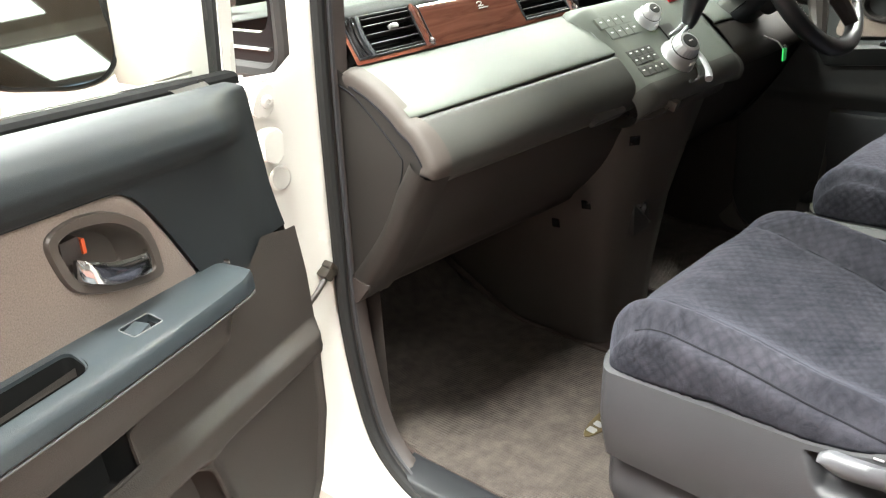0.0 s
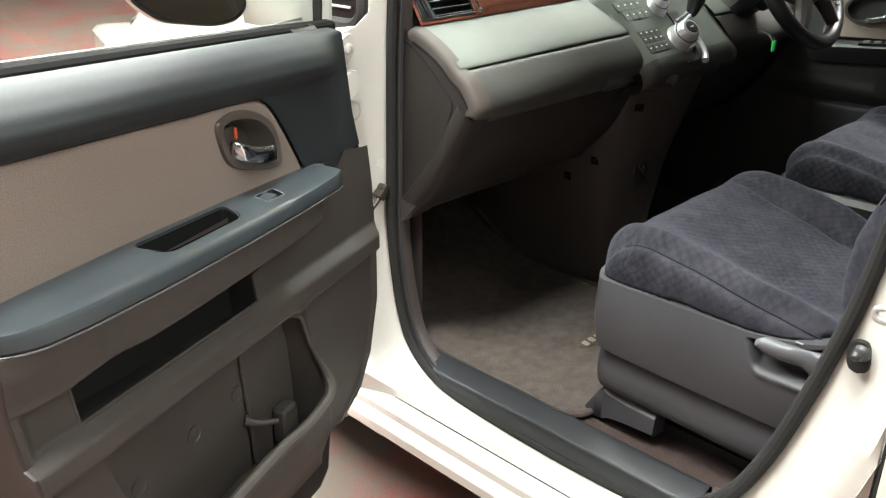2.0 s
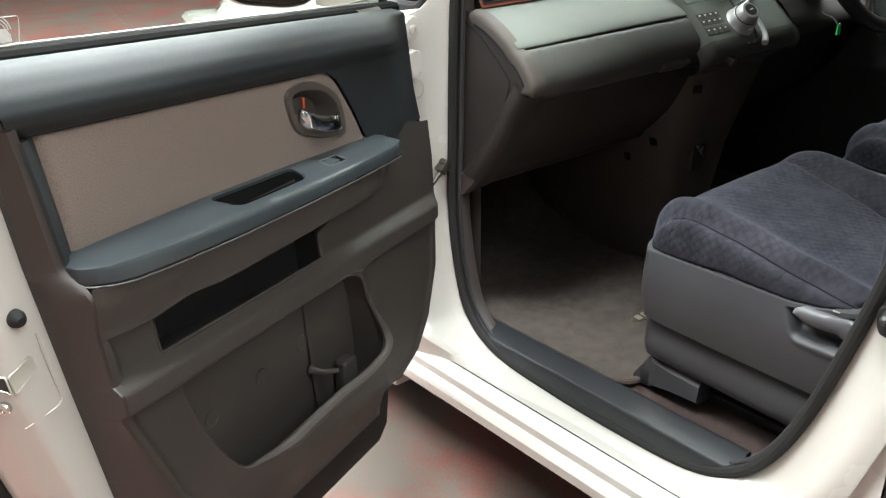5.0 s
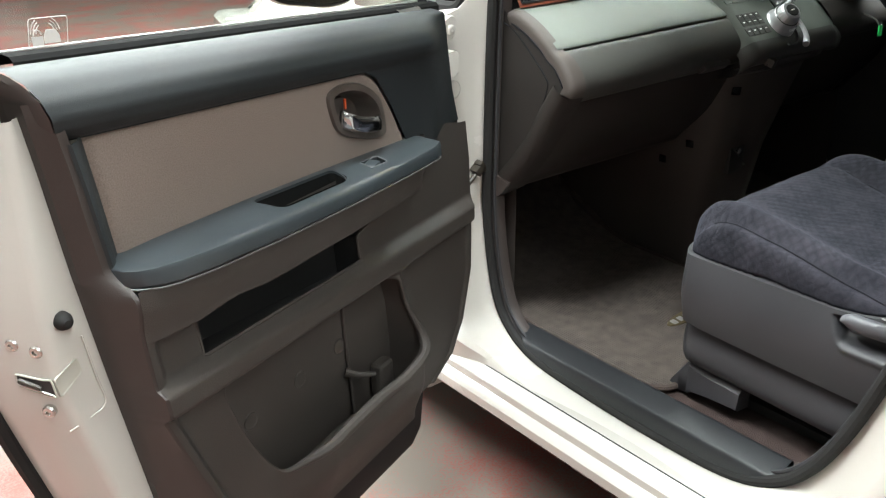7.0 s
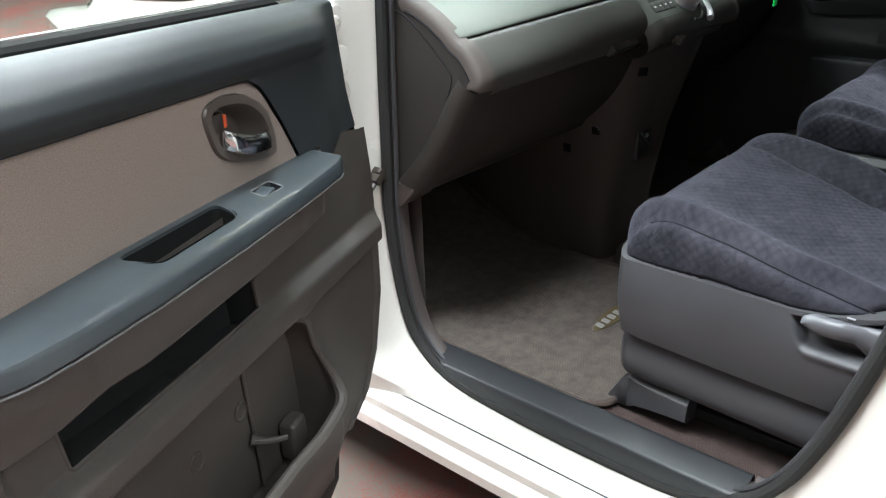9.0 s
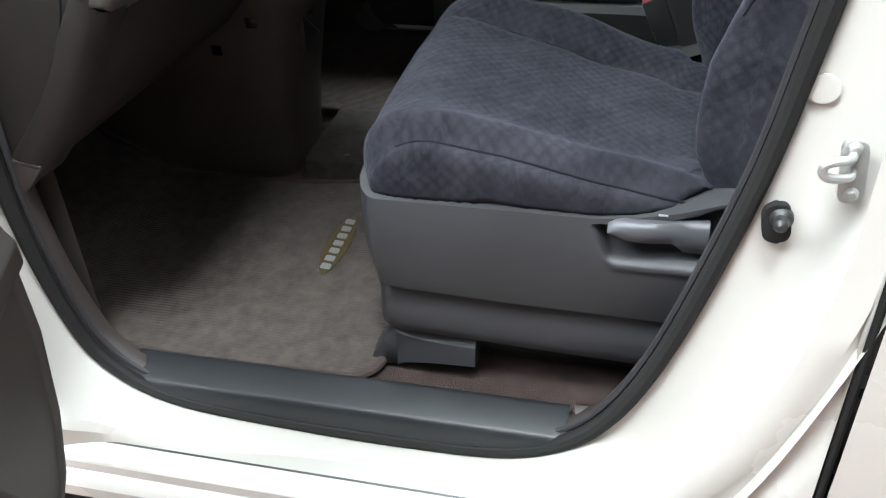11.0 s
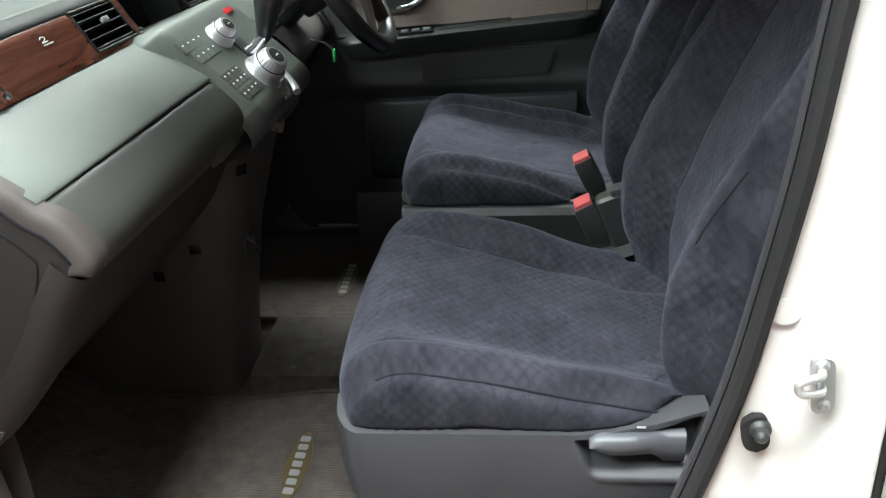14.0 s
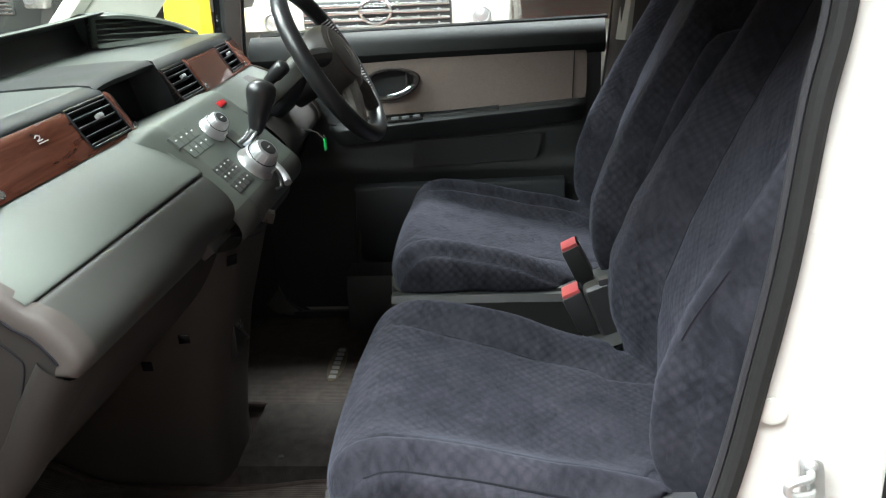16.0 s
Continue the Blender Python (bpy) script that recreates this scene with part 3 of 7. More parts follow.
for s in (1, -1):
    part("windscreen_pillar", tube([(s * -0.70, 0.52, 1.08), (s * -0.69, 0.3, 1.32), (s * -0.665, 0.05, 1.57), (s * -0.65, -0.1, 1.67)], 0.035, 10), CREAM, car)
    part("pillar_cover", grid([[(s * (-0.672 - 0.05 * f), y0 + (y1 - y0) * f, z - 0.012 * f) for f in (0, 0.1, 0.35, 0.7, 0.93, 1.0)] for y0, y1, z in ((0.50, 0.30, 1.08), (0.395, 0.20, 1.20), (0.27, 0.08, 1.34), (0.05, -0.10, 1.56))]), CREAM, car, "pale grey windscreen pillar cover")
    qw = part("quarter_window", grid([[(s * -0.745, y, z) for y in (0.04, 0.44)] for z in (1.05, 1.40)]), GLASS, car, "small fixed front quarter glass")
    part("quarter_frame", tube([(s * -0.745, y, z) for y, z in rounded([(0.036, 1.046), (0.46, 1.046), (0.30, 1.30), (0.02, 1.44)], 0.05, 6)], 0.017, 10, closed=True), BLACK, qw)
    qo = rounded([(0.030, 1.040), (0.47, 1.040), (0.31, 1.31), (0.015, 1.45)], 0.05, 6)
    qi = rounded([(0.066, 1.106), (0.37, 1.106), (0.27, 1.27), (0.058, 1.38)], 0.04, 6)
    part("quarter_border", grid([[(s * x, a, b) for a, b in loop] for x, loop in ((-0.738, qo), (-0.7475, qo), (-0.7475, qi), (-0.742, qi))], around=True), GLOSSBLACK, qw, "black printed border of the glass", sharp=60)
    part("quarter_strip", tube([(s * -0.750, 0.07, 1.083), (s * -0.750, 0.24, 1.083), (s * -0.750, 0.40, 1.083)], 0.0028, 6), ZINC, qw)
    part("center_pillar", grid([[(s * x, y + dy, z) for x, y in ((-0.69, -0.955), (-0.67, -0.975), (-0.665, -1.10), (-0.70, -1.13))] for z, dy in ((0.36, 0.13), (0.62, 0.07), (0.9, 0.02), (1.1, 0.0), (1.6, -0.02))], around=True, caps=True), TRIM, car)

for s in (1, -1):
    part("upper_pillar_cover", grid([[(s * x, y + dy, z) for x, y in ((-0.700, -0.972), (-0.662, -0.965), (-0.640, -0.985), (-0.640, -1.10), (-0.70, -1.13))] for z, dy in ((1.085, 0.014), (1.2, 0.0), (1.6, -0.03))], around=True, caps=True), CREAM, car, "pale grey upper pillar cover")

# cabin floor, toe board and scuff plates
part("cabin_floor", grid([[(x, y, z) for x in (-0.675, -0.4, 0, 0.4, 0.675)] for y, z in ((-3.3, 0.345), (-1.3, 0.345), (-0.4, 0.345), (0.10, 0.345), (0.28, 0.40), (0.45, 0.58), (0.5, 0.75), (0.5, 1.02))]), CARPET, car, "dark brown carpeted cabin floor")
for s in (1, -1):
    part("scuff_plate", grid([[(s * x, y, z) for x, z in ((-0.655, 0.346), (-0.656, 0.358), (-0.658, 0.3625), (-0.662, 0.3645), (-0.668, 0.3642), (-0.690, 0.3585), (-0.7085, 0.3530), (-0.7125, 0.3510), (-0.7155, 0.3470), (-0.7175, 0.3400), (-0.7180, 0.3300), (-0.7180, 0.316))] for y in [-0.08 - 0.065 * i for i in range(11)]]), SATIN, car, "satin black sill scuff plate")
    part("scuff_end", grid([[(s * x, y - (0.010 if x < -0.69 else 0), z) for x, z in ((-0.646, 0.346), (-0.652, 0.361), (-0.661, 0.367), (-0.671, 0.366), (-0.697, 0.346), (-0.707, 0.330))] for y in (-0.737, -0.76, -0.80, -0.84)]), TRIM, car)
    part("sill_inner", box(s * -0.655, s * -0.70, -1.1, 0.2, 0.25, 0.345), RUBBER, car)
    part("kick_panel", grid([[(s * x, y, z) for x, y in ((-0.672, -0.04), (-0.66, 0.02), (-0.655, 0.25), (-0.655, 0.5))] for z in (0.345, 0.45, 0.6, 0.75, 1.02)]), UNDERDASH, car)

# striker and door switch on the white centre pillar
part("check_strap", tube([(-0.728, 0.012, 0.727), (-0.745, 0.010, 0.712), (-0.768, 0.006, 0.697), (-0.80, 0.0, 0.682)], 0.0048, 8), BRASS, car, "oily steel door check strap")
part("strap_bracket", move(box(-0.013, 0.013, -0.013, 0.012, -0.009, 0.010, 0.004), pose(-0.734, 0.014, 0.722, 0, -38, 0)), BRASS, car)
part("strap_stop", move(box(-0.006, 0.006, -0.012, 0.010, -0.013, 0.013, 0.003), pose(-0.727, 0.013, 0.728, 0, -38, 0)), BRASS, car)
striker = thing("door_striker", "zinc plated steel door striker on the white pillar", "striker", (-0.742, -0.985, 0.80))
plate = rounded([(-0.972, 0.774), (-0.996, 0.776), (-0.988, 0.842), (-0.964, 0.842)], 0.010, 4)
part("plate", prism(plate, -0.752, -0.745, lambda a, b, h: (h, a, b), 0.0015), ZINC, striker)
part("loop", tube(spline([(-0.750, -0.976, 0.829), (-0.764, -0.972, 0.829), (-0.770, -0.960, 0.829), (-0.772, -0.951, 0.827), (-0.772, -0.948, 0.821), (-0.772, -0.951, 0.814), (-0.770, -0.960, 0.811), (-0.764, -0.974, 0.810), (-0.750, -0.978, 0.810)], 5), 0.0045, 10), ZINC, striker)
for z, yb in ((0.786, -0.983), (0.834, -0.976)):
    part("bolt", lathe([(0.0001, 0.005), (0.004, 0.005), (0.0065, 0.003), (0.007, 0)], facing((-0.752, yb, z), (-1, 0, 0)), 12), ZINC, striker)
stop = thing("door_switch", "black rubber door lamp switch on the white pillar", "switch", (-0.72, -0.945, 0.72))
part("boot", prism(rounded([(-0.946, 0.708), (-0.918, 0.704), (-0.910, 0.748), (-0.938, 0.756)], 0.016, 5), -0.728, -0.718, lambda a, b, h: (h, a, b), 0.003), RUBBER, stop)
part("plunger", lathe([(0.012, 0), (0.012, 0.006), (0.008, 0.010), (0.0075, 0.020), (0.003, 0.024)], facing((-0.724, -0.932, 0.737), (-1, 0.15, 0)), 16), BLACK, stop)
part("pillar_plug", lathe([(0.015, -0.002), (0.015, 0.0006), (0.012, 0.001), (0.0001, 0.001)], facing((-0.7135, -0.945, 0.874), (-1, 0.2, 0)), 24), WHITE, car)
hp = rounded([(-0.800, 1.052), (-0.826, 1.046), (-0.842, 1.010), (-0.826, 1.000), (-0.800, 1.008)], 0.012, 5)
hinge = part("upper_hinge", prism(hp, 0.004, 0.0185, lambda a, b, h: (a, h, b), 0.004), WHITE, car, "white painted door hinge")
part("hinge_bolt", lathe([(0.010, -0.002), (0.010, 0.003), (0.007, 0.005), (0.004, 0.005), (0.0035, 0.003), (0.0001, 0.003)], facing((-0.814, 0.004, 1.024), (0, -1, 0)), 18), WHITE, hinge)
part("hinge_stop", prism(rounded([(-0.800, 0.985), (-0.834, 0.982), (-0.836, 0.938), (-0.804, 0.932)], 0.010, 4), -0.006, 0.018, lambda a, b, h: (a, h, b), 0.005), WHITE, car)
part("hinge_plug", lathe([(0.020, 0), (0.020, 0.0015), (0.0165, 0.003), (0.012, 0.0012), (0.0001, 0.0012)], facing((-0.800, 0.0165, 0.902), (0, -1, 0)), 24), WHITE, car)


# ---- the open passenger door, in its own frame: x along the door from the hinge, y to the cabin side, z up ----
A = radians(21)
DOOR_POSE = Matrix(((-math.cos(A), math.sin(A), 0, -0.818), (-math.sin(A), -math.cos(A), 0, -0.003), (0, 0, 1, 0), (0, 0, 0, 1)))
door = thing("front_passenger_door", "open white front passenger door with black and taupe trim", "car door", m=DOOR_POSE)

EDGE_F = [(0.25, 0.40), (0.32, 0.275), (0.38, 0.26), (0.407, 0.245), (0.43, 0.173), (0.484, 0.126), (0.582, 0.090), (0.70, 0.088), (0.809, 0.096), (0.885, 0.111), (0.945, 0.132), (1.014, 0.144), (1.042, 0.149), (1.067, 0.157), (1.085, 0.176), (1.095, 0.20)]
EDGE_R = [(0.40, 0.785), (0.45, 0.80), (0.575, 0.847), (0.726, 0.904), (0.831, 0.914), (0.905, 0.918), (0.938, 0.923), (0.979, 0.929), (1.042, 0.937), (1.072, 0.943), (1.13, 0.952)]
BACK_R = [(0.28, 0.83), (0.45, 0.875), (0.589, 0.897), (0.758, 0.923), (0.928, 0.947), (1.044, 0.960), (1.14, 0.973)]


def belt(u):
    return 1.0765 + 0.0665 * u


SLOT = rounded([(0.834, 0.830), (0.470, 0.830), (0.440, 0.812), (0.484, 0.800), (0.478, 0.757), (0.625, 0.765), (0.828, 0.776)], 0.004)
POCKET = rounded([(0.805, 0.716), (0.783, 0.647), (0.758, 0.589), (0.728, 0.537), (0.704, 0.511), (0.671, 0.518), (0.620, 0.528), (0.562, 0.532), (0.499, 0.534), (0.434, 0.528), (0.380, 0.536), (0.350, 0.562), (0.365, 0.645), (0.381, 0.688), (0.410, 0.700), (0.525, 0.701), (0.640, 0.707)], 0.022, 6)
APRON = [(0.23, 0.098), (0.27, 0.112), (0.30, 0.132), (0.34, 0.146), (0.42, 0.153), (0.55, 0.156), (0.80, 0.155), (0.86, 0.150), (0.90, 0.143), (0.93, 0.136)]
ARM_LOW = [(0.28, 0.874), (0.324, 0.879), (0.573, 0.887), (0.71, 0.892), (0.88, 0.901), (0.93, 0.906)]


def card_depth(u, z):
    """How far the lower door card stands from the door's plane: apron, slot recess, ridge, flat field and the bin's bulge."""
    w = 0.103 + 0.045 * (min(u, 0.86) - 0.37)
    zr = z - 0.055 * (u - 0.5)
    w -= 0.004 * step(0.711, 0.698, zr)
    w += 0.022 * step(0.762, 0.744, zr) * step(0.700, 0.720, zr) * step(0.08, 0.12, u)
    za = 0.836 + 0.007 * math.exp(-((u - 0.79) / 0.04) ** 2)
    ap = lin(u, APRON) - 0.006 * step(0.885, 0.845, z)
    w += (max(ap, w) - w) * step(za - 0.003, za + 0.003, z) * step(0.24, 0.36, u)
    bulge = step(0.735, 0.62, u) * step(0.325, 0.375, u) * step(0.64, 0.55, z)
    w += (0.152 - 0.025 * step(0.50, 0.405, z) - w) * bulge
    w += 0.015 * math.exp(-((u - 0.350 - 0.25 * (z - 0.56)) / 0.020) ** 2) * step(0.72, 0.69, z) * step(0.50, 0.56, z)
    w += 0.005 * step(0.016, 0.008, u - lin(z, EDGE_F)) * step(0.71, 0.69, z)
    r = lin(z, EDGE_R)
    w += (max(w, 0.134) - w) * step(r - 0.022, r - 0.008, u) * step(0.42, 0.5, z)
    if 0.276 < u < 0.921:
        w -= 0.045 * step(0.0, 0.006, z - lin(u, ARM_LOW) - 0.002)
    return max(w, 0.066)


CARD_TOP = [(0.10, 0.884), (0.136, 0.889), (0.190, 0.902), (0.198, 0.902), (0.214, 0.890), (0.234, 0.877), (0.262, 0.874), (0.272, 0.905)]


def lower_card():
    nu = 190
    rows = []
    heights = sorted({round(0.405 + 0.5 * i / 140, 4) for i in range(141)} | {round(0.829 + 0.0012 * i, 4) for i in range(16)})
    for z in heights:
        a, b = lin(z, EDGE_F), lin(z, EDGE_R)
        row = []
        for j in range(nu + 1):
            u = a + (b - a) * j / nu
            p = (u, z)
            for poly in (SLOT, POCKET):
                d, q = nearest(p, poly) if abs(z - 0.66) < 0.20 else (9, None)
                if d < 0.0024:
                    p = (q.x, q.y)
            top = lin(p[0], CARD_TOP)
            row.append((p[0], min(p[1], top)))
        rows.append(row)
    bm = bmesh.new()
    vs = [[bm.verts.new((u, card_depth(u, z), z)) for u, z in r] for r in rows]
    for i in range(len(rows) - 1):
        for j in range(nu):
            q = [rows[i][j], rows[i][j + 1], rows[i + 1][j + 1], rows[i + 1][j]]
            c = (sum(p[0] for p in q) / 4, sum(p[1] for p in q) / 4)
            if inside(c, SLOT) or inside(c, POCKET) or rows[i + 1][j][1] - rows[i][j][1] < 1e-6 or rows[i + 1][j + 1][1] - rows[i][j + 1][1] < 1e-6:
                continue
            bm.faces.new((vs[i][j], vs[i][j + 1], vs[i + 1][j + 1], vs[i + 1][j]))
    for v in [v for v in bm.verts if not v.link_faces]:
        bm.verts.remove(v)
    return bm


card = part("lower_panel", lower_card(), DOORLOW, door, "brown-grey moulded lower door panel", sharp=50)
part("slot_rim", tube([(u, card_depth(u, z) - 0.002, z) for u, z in SLOT], 0.0032, 6, closed=True), DOORLOW, card)
part("pocket_rim", tube([(u, card_depth(u, z) - 0.003, z) for u, z in POCKET], [0.0035 + 0.0065 * step(0.72, 0.62, u) * step(0.62, 0.55, z) for u, z in POCKET], 10, closed=True), DOORLOW, card)


def bin_shell(poly, back, drop, grow=1.0):
    """A hollow behind an opening: its wall runs back and down to a floor."""
    cu, cz = sum(p[0] for p in poly) / len(poly), sum(p[1] for p in poly) / len(poly)
    rows = [[(u, card_depth(u, z) - 0.004, z) for u, z in poly]]
    for t in (0.25, 0.6, 1.0):
        row = []
        for u, z in poly:
            w0 = card_depth(u, z) - 0.004
            low = step(cz + 0.02, cz - 0.05, z)
            row.append((cu + (u - cu) * (1 - 0.03 * t), w0 + (back - w0) * t, z - drop * low * min(1.0, t * 1.7)))
        rows.append(row)
    bm = grid(rows, around=True)
    bm.verts.ensure_lookup_table()
    n = len(poly)
    bm.faces.new([bm.verts[3 * n + i] for i in range(n)])
    return bm


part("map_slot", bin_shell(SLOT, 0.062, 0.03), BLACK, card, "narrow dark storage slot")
pocket = part("door_pocket", bin_shell(POCKET, 0.072, 0.07), DOORLOW, card, "deep moulded bottle and map pocket", sharp=50)
for u, z in ((0.504, 0.608), (0.604, 0.601), (0.716, 0.594)):
    part("clip_boss", lathe([(0.0135, -0.002), (0.0135, 0.0010), (0.0125, 0.0018), (0.0115, 0.0010), (0.0105, 0.0004), (0.0001, 0.0004)], facing((u, 0.0725, z), (0, 1, 0)), 24), DOORLOW, pocket)
part("bottle_block", box(0.388, 0.430, 0.074, 0.102, 0.47, 0.536, 0.012, 3), DOORLOW, pocket)
part("wall_fold", tube(spline([(0.492, 0.073, 0.700), (0.490, 0.075, 0.62), (0.486, 0.078, 0.54), (0.484, 0.080, 0.47)], 5), 0.003, 8), DOORLOW, pocket)
part("cup_clip", tube(spline([(0.496, 0.076, 0.556), (0.484, 0.094, 0.549), (0.462, 0.112, 0.545)], 5), [0.009, 0.008, 0.0072, 0.0066, 0.006, 0.0056, 0.0053, 0.005, 0.0048, 0.0045, 0.004], 10), DOORLOW, pocket)

# the card's return at the latch side
rows = []
for i in range(171):
    z = 0.405 + 0.5 / 120 * i
    r, b = lin(z, EDGE_R), lin(z, BACK_R)
    w = card_depth(r, min(z, 0.90))
    w += (0.108 - w) * step(0.89, 0.93, z)
    w -= 0.012 * step(1.08, 1.12, z)
    rows.append([(r - 0.002, w - 0.001, z), (r + 0.003, w - 0.003, z), (r + 0.35 * (b - r), w - 0.35 * (w - 0.088) + 0.004, z), (r + 0.75 * (b - r), w - 0.75 * (w - 0.088) + 0.004, z), (b + 0.002, 0.088, z), (b + 0.002, 0.06, z)])
part("panel_return", grid(rows), TRIM, door, "brown moulded edge of the door panel")


# upper trim roll
def roll(u, t):
    """The upper trim's section from the glass seal down to the fabric."""
    zb = belt(u)
    end = step(0.27, 0.15, u)
    tab = [(0.0, 0.046, 0.0), (0.10, 0.058, 0.004), (0.22, 0.074, 0.000), (0.36, 0.092, -0.010), (0.5, 0.105, -0.025), (0.64, 0.110, -0.042), (0.8, 0.106, -0.055), (1.0, 0.096, -0.067)]
    w = lin(t, [(a, b) for a, b, c in tab])
    z = zb + lin(t, [(a, c) for a, b, c in tab])
    return w + (min(w, 0.076) - w) * end, z


def fabric_top(u):
    return lin(u, [(0.30, 0.875), (0.317, 0.905), (0.355, 0.968), (0.383, 1.008), (0.396, 1.022), (0.412, 1.032), (0.436, 1.038), (0.481, 1.045), (0.658, 1.056), (0.797, 1.066), (0.911, 1.074), (0.97, 1.077)])


rows = []
for i in range(81):
    s = i / 80
    row = []
    for j in range(21):
        t = j / 20
        u0 = lin(belt(0.16) - 0.07 * t, EDGE_F)
        u1 = 0.983 - 0.034 * t ** 0.6
        u = u0 + (u1 - u0) * s
        w, z = roll(u, t)
        row.append((u, w, z))
    u, _, zl = row[-1]
    zt = min(fabric_top(u), zl - 0.002) if u > 0.31 else lin(u, [(0.11, 0.886), (0.175, 0.886), (0.21, 0.862), (0.31, 0.858)])
    e0 = lin(zl, EDGE_F)
    for k in (0.25, 0.5, 0.75, 1.0):
        z = zl + (zt - zl) * k
        a0 = lin(z, EDGE_F)
        uu = u if u > 0.31 else a0 + (u - e0) * (0.31 - a0) / (0.31 - e0)
        row.append((uu, 0.094 - 0.018 * step(0.24, 0.13, uu), z))
    rows.append(row)
part("upper_trim", grid(rows), DOORTOP, door, "black soft upper door trim", sharp=60)
part("trim_end", grid([[(p[0] + 0.001, p[1] - 0.0015, p[2] - 0.0005) for p in rows[80]], [(p[0] + 0.006, p[1] - 0.012, p[2] - 0.001) for p in rows[80]], [(max(p[0] + 0.008, 0.967), 0.045, p[2] - 0.002) for p in rows[80]]]), TRIM, door)
part("front_return", grid([[(lin(z, EDGE_F), w, z) for w in (0.074, 0.06, 0.03)] for z in [0.405 + 0.0137 * i for i in range(50)]]), DOORLOW, door)

# fabric insert: a padded panel with an opening for the handle bowl
BEZ = [(p.x, p.y) for p in spline([(0.513, 1.024, 0), (0.513, 0.997, 0), (0.494, 0.962, 0), (0.440, 0.940, 0), (0.385, 0.930, 0), (0.376, 0.944, 0), (0.389, 0.990, 0), (0.430, 1.020, 0), (0.475, 1.031, 0)], 5, closed=True)]


def fabric_panel():
    hole = [(0.446 + (a - 0.446) * 0.97, 0.982 + (b - 0.982) * 0.97) for a, b in BEZ]
    bm = bmesh.new()
    nu, nz = 110, 40
    cols = []
    for i in range(nu + 1):
        s = i / nu
        u0 = 0.308 + 0.605 * s
        top = fabric_top(u0) + 0.001
        col = []
        for j in range(nz + 1):
            f = j / nz
            z = 0.880 + (top - 0.880) * f
            u = u0 + step(0.8, 1.0, s) * (0.10 * (z - 1.07))
            d, q = nearest((u, z), hole) if 0.36 < u < 0.53 else (9, None)
            if d < 0.0032:
                u, z = q.x, q.y
            rim = min((1 - f) * (top - 0.880), (1 - s) * 0.6 + 0.001, s * 0.6)
            pad = 0.092 - 0.006 * max(0.0, 1 - rim / 0.012) ** 2
            col.append((u, pad, z))
        cols.append(col)
    vs = [[bm.verts.new(p) for p in c] for c in cols]
    for i in range(nu):
        for j in range(nz):
            q = [cols[i][j], cols[i + 1][j], cols[i + 1][j + 1], cols[i][j + 1]]
            if inside((sum(p[0] for p in q) / 4, sum(p[2] for p in q) / 4), hole):
                continue
            bm.faces.new((vs[i][j], vs[i + 1][j], vs[i + 1][j + 1], vs[i][j + 1]))
    for v in [v for v in bm.verts if not v.link_faces]:
        bm.verts.remove(v)
    return bm


part("fabric_insert", fabric_panel(), FABRIC, door, "taupe woven fabric door insert")
rows = []
for z, f in ((0.900, 0.897), (0.925, 0.899), (0.975, 0.905), (1.02, 0.911), (1.070, 0.918)):
    r = lin(z, EDGE_R)
    rows.append([(f - 0.004, 0.088, z), (f, 0.092, z), (f + 0.006, 0.0965, z), ((f + r) / 2, 0.103, z), (r - 0.003, 0.1075, z), (r + 0.001, 0.1065, z)])
part("insert_rear_trim", grid(rows), DOORTOP, door, "black trim column behind the fabric")

# armrest
ARM_PLAN = [(0.274, 0.100), (0.279, 0.130), (0.288, 0.143), (0.315, 0.152), (0.40, 0.158), (0.55, 0.162), (0.70, 0.162), (0.82, 0.160), (0.87, 0.155), (0.895, 0.147), (0.911, 0.135), (0.919, 0.122), (0.923, 0.100)]
ARM_RIM = [(0.274, 0.896), (0.290, 0.902), (0.331, 0.902), (0.526, 0.907), (0.70, 0.915), (0.878, 0.926), (0.92, 0.926), (0.935, 0.922)]


def arm_z(u):
    return lin(u, [(0.274, 0.899), (0.29, 0.904), (0.35, 0.908), (0.52, 0.918), (0.70, 0.927), (0.85, 0.931), (0.90, 0.931), (0.931, 0.927)])


us = [p.x for p in spline([(0.2745, 0, 0), (0.29, 0, 0), (0.34, 0, 0), (0.5, 0, 0), (0.7, 0, 0), (0.86, 0, 0), (0.910, 0, 0), (0.9225, 0, 0)], 8)]
rows = []
for u in us:
    wf, zt, zl = lin(u, ARM_PLAN), arm_z(u), lin(u, ARM_LOW)
    wb = 0.082
    zo = lin(u, ARM_RIM)
    d = wf - 0.096
    rows.append([(u, wb, zt + 0.001), (u, 0.096, zt + 0.001), (u, 0.096 + d * 0.35, zt + (zo - zt) * 0.12), (u, 0.096 + d * 0.65, zt + (zo - zt) * 0.35), (u, 0.096 + d * 0.85, zt + (zo - zt) * 0.7), (u, 0.096 + d * 0.95, zo), (u, wf, zo - 0.005), (u, wf + 0.001, zl + 0.005), (u, wf - 0.004, zl), (u, 0.094, zl), (u, wb, zl)])
arm = part("armrest", grid(rows, around=True, caps=True), ARMREST, door, "slate grey moulded armrest top", sharp=40)
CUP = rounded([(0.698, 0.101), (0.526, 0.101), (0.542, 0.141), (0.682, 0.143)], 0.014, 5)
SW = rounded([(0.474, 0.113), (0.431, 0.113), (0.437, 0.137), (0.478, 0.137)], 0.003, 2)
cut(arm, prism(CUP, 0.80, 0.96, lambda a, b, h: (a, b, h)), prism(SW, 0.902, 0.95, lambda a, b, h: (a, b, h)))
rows = []
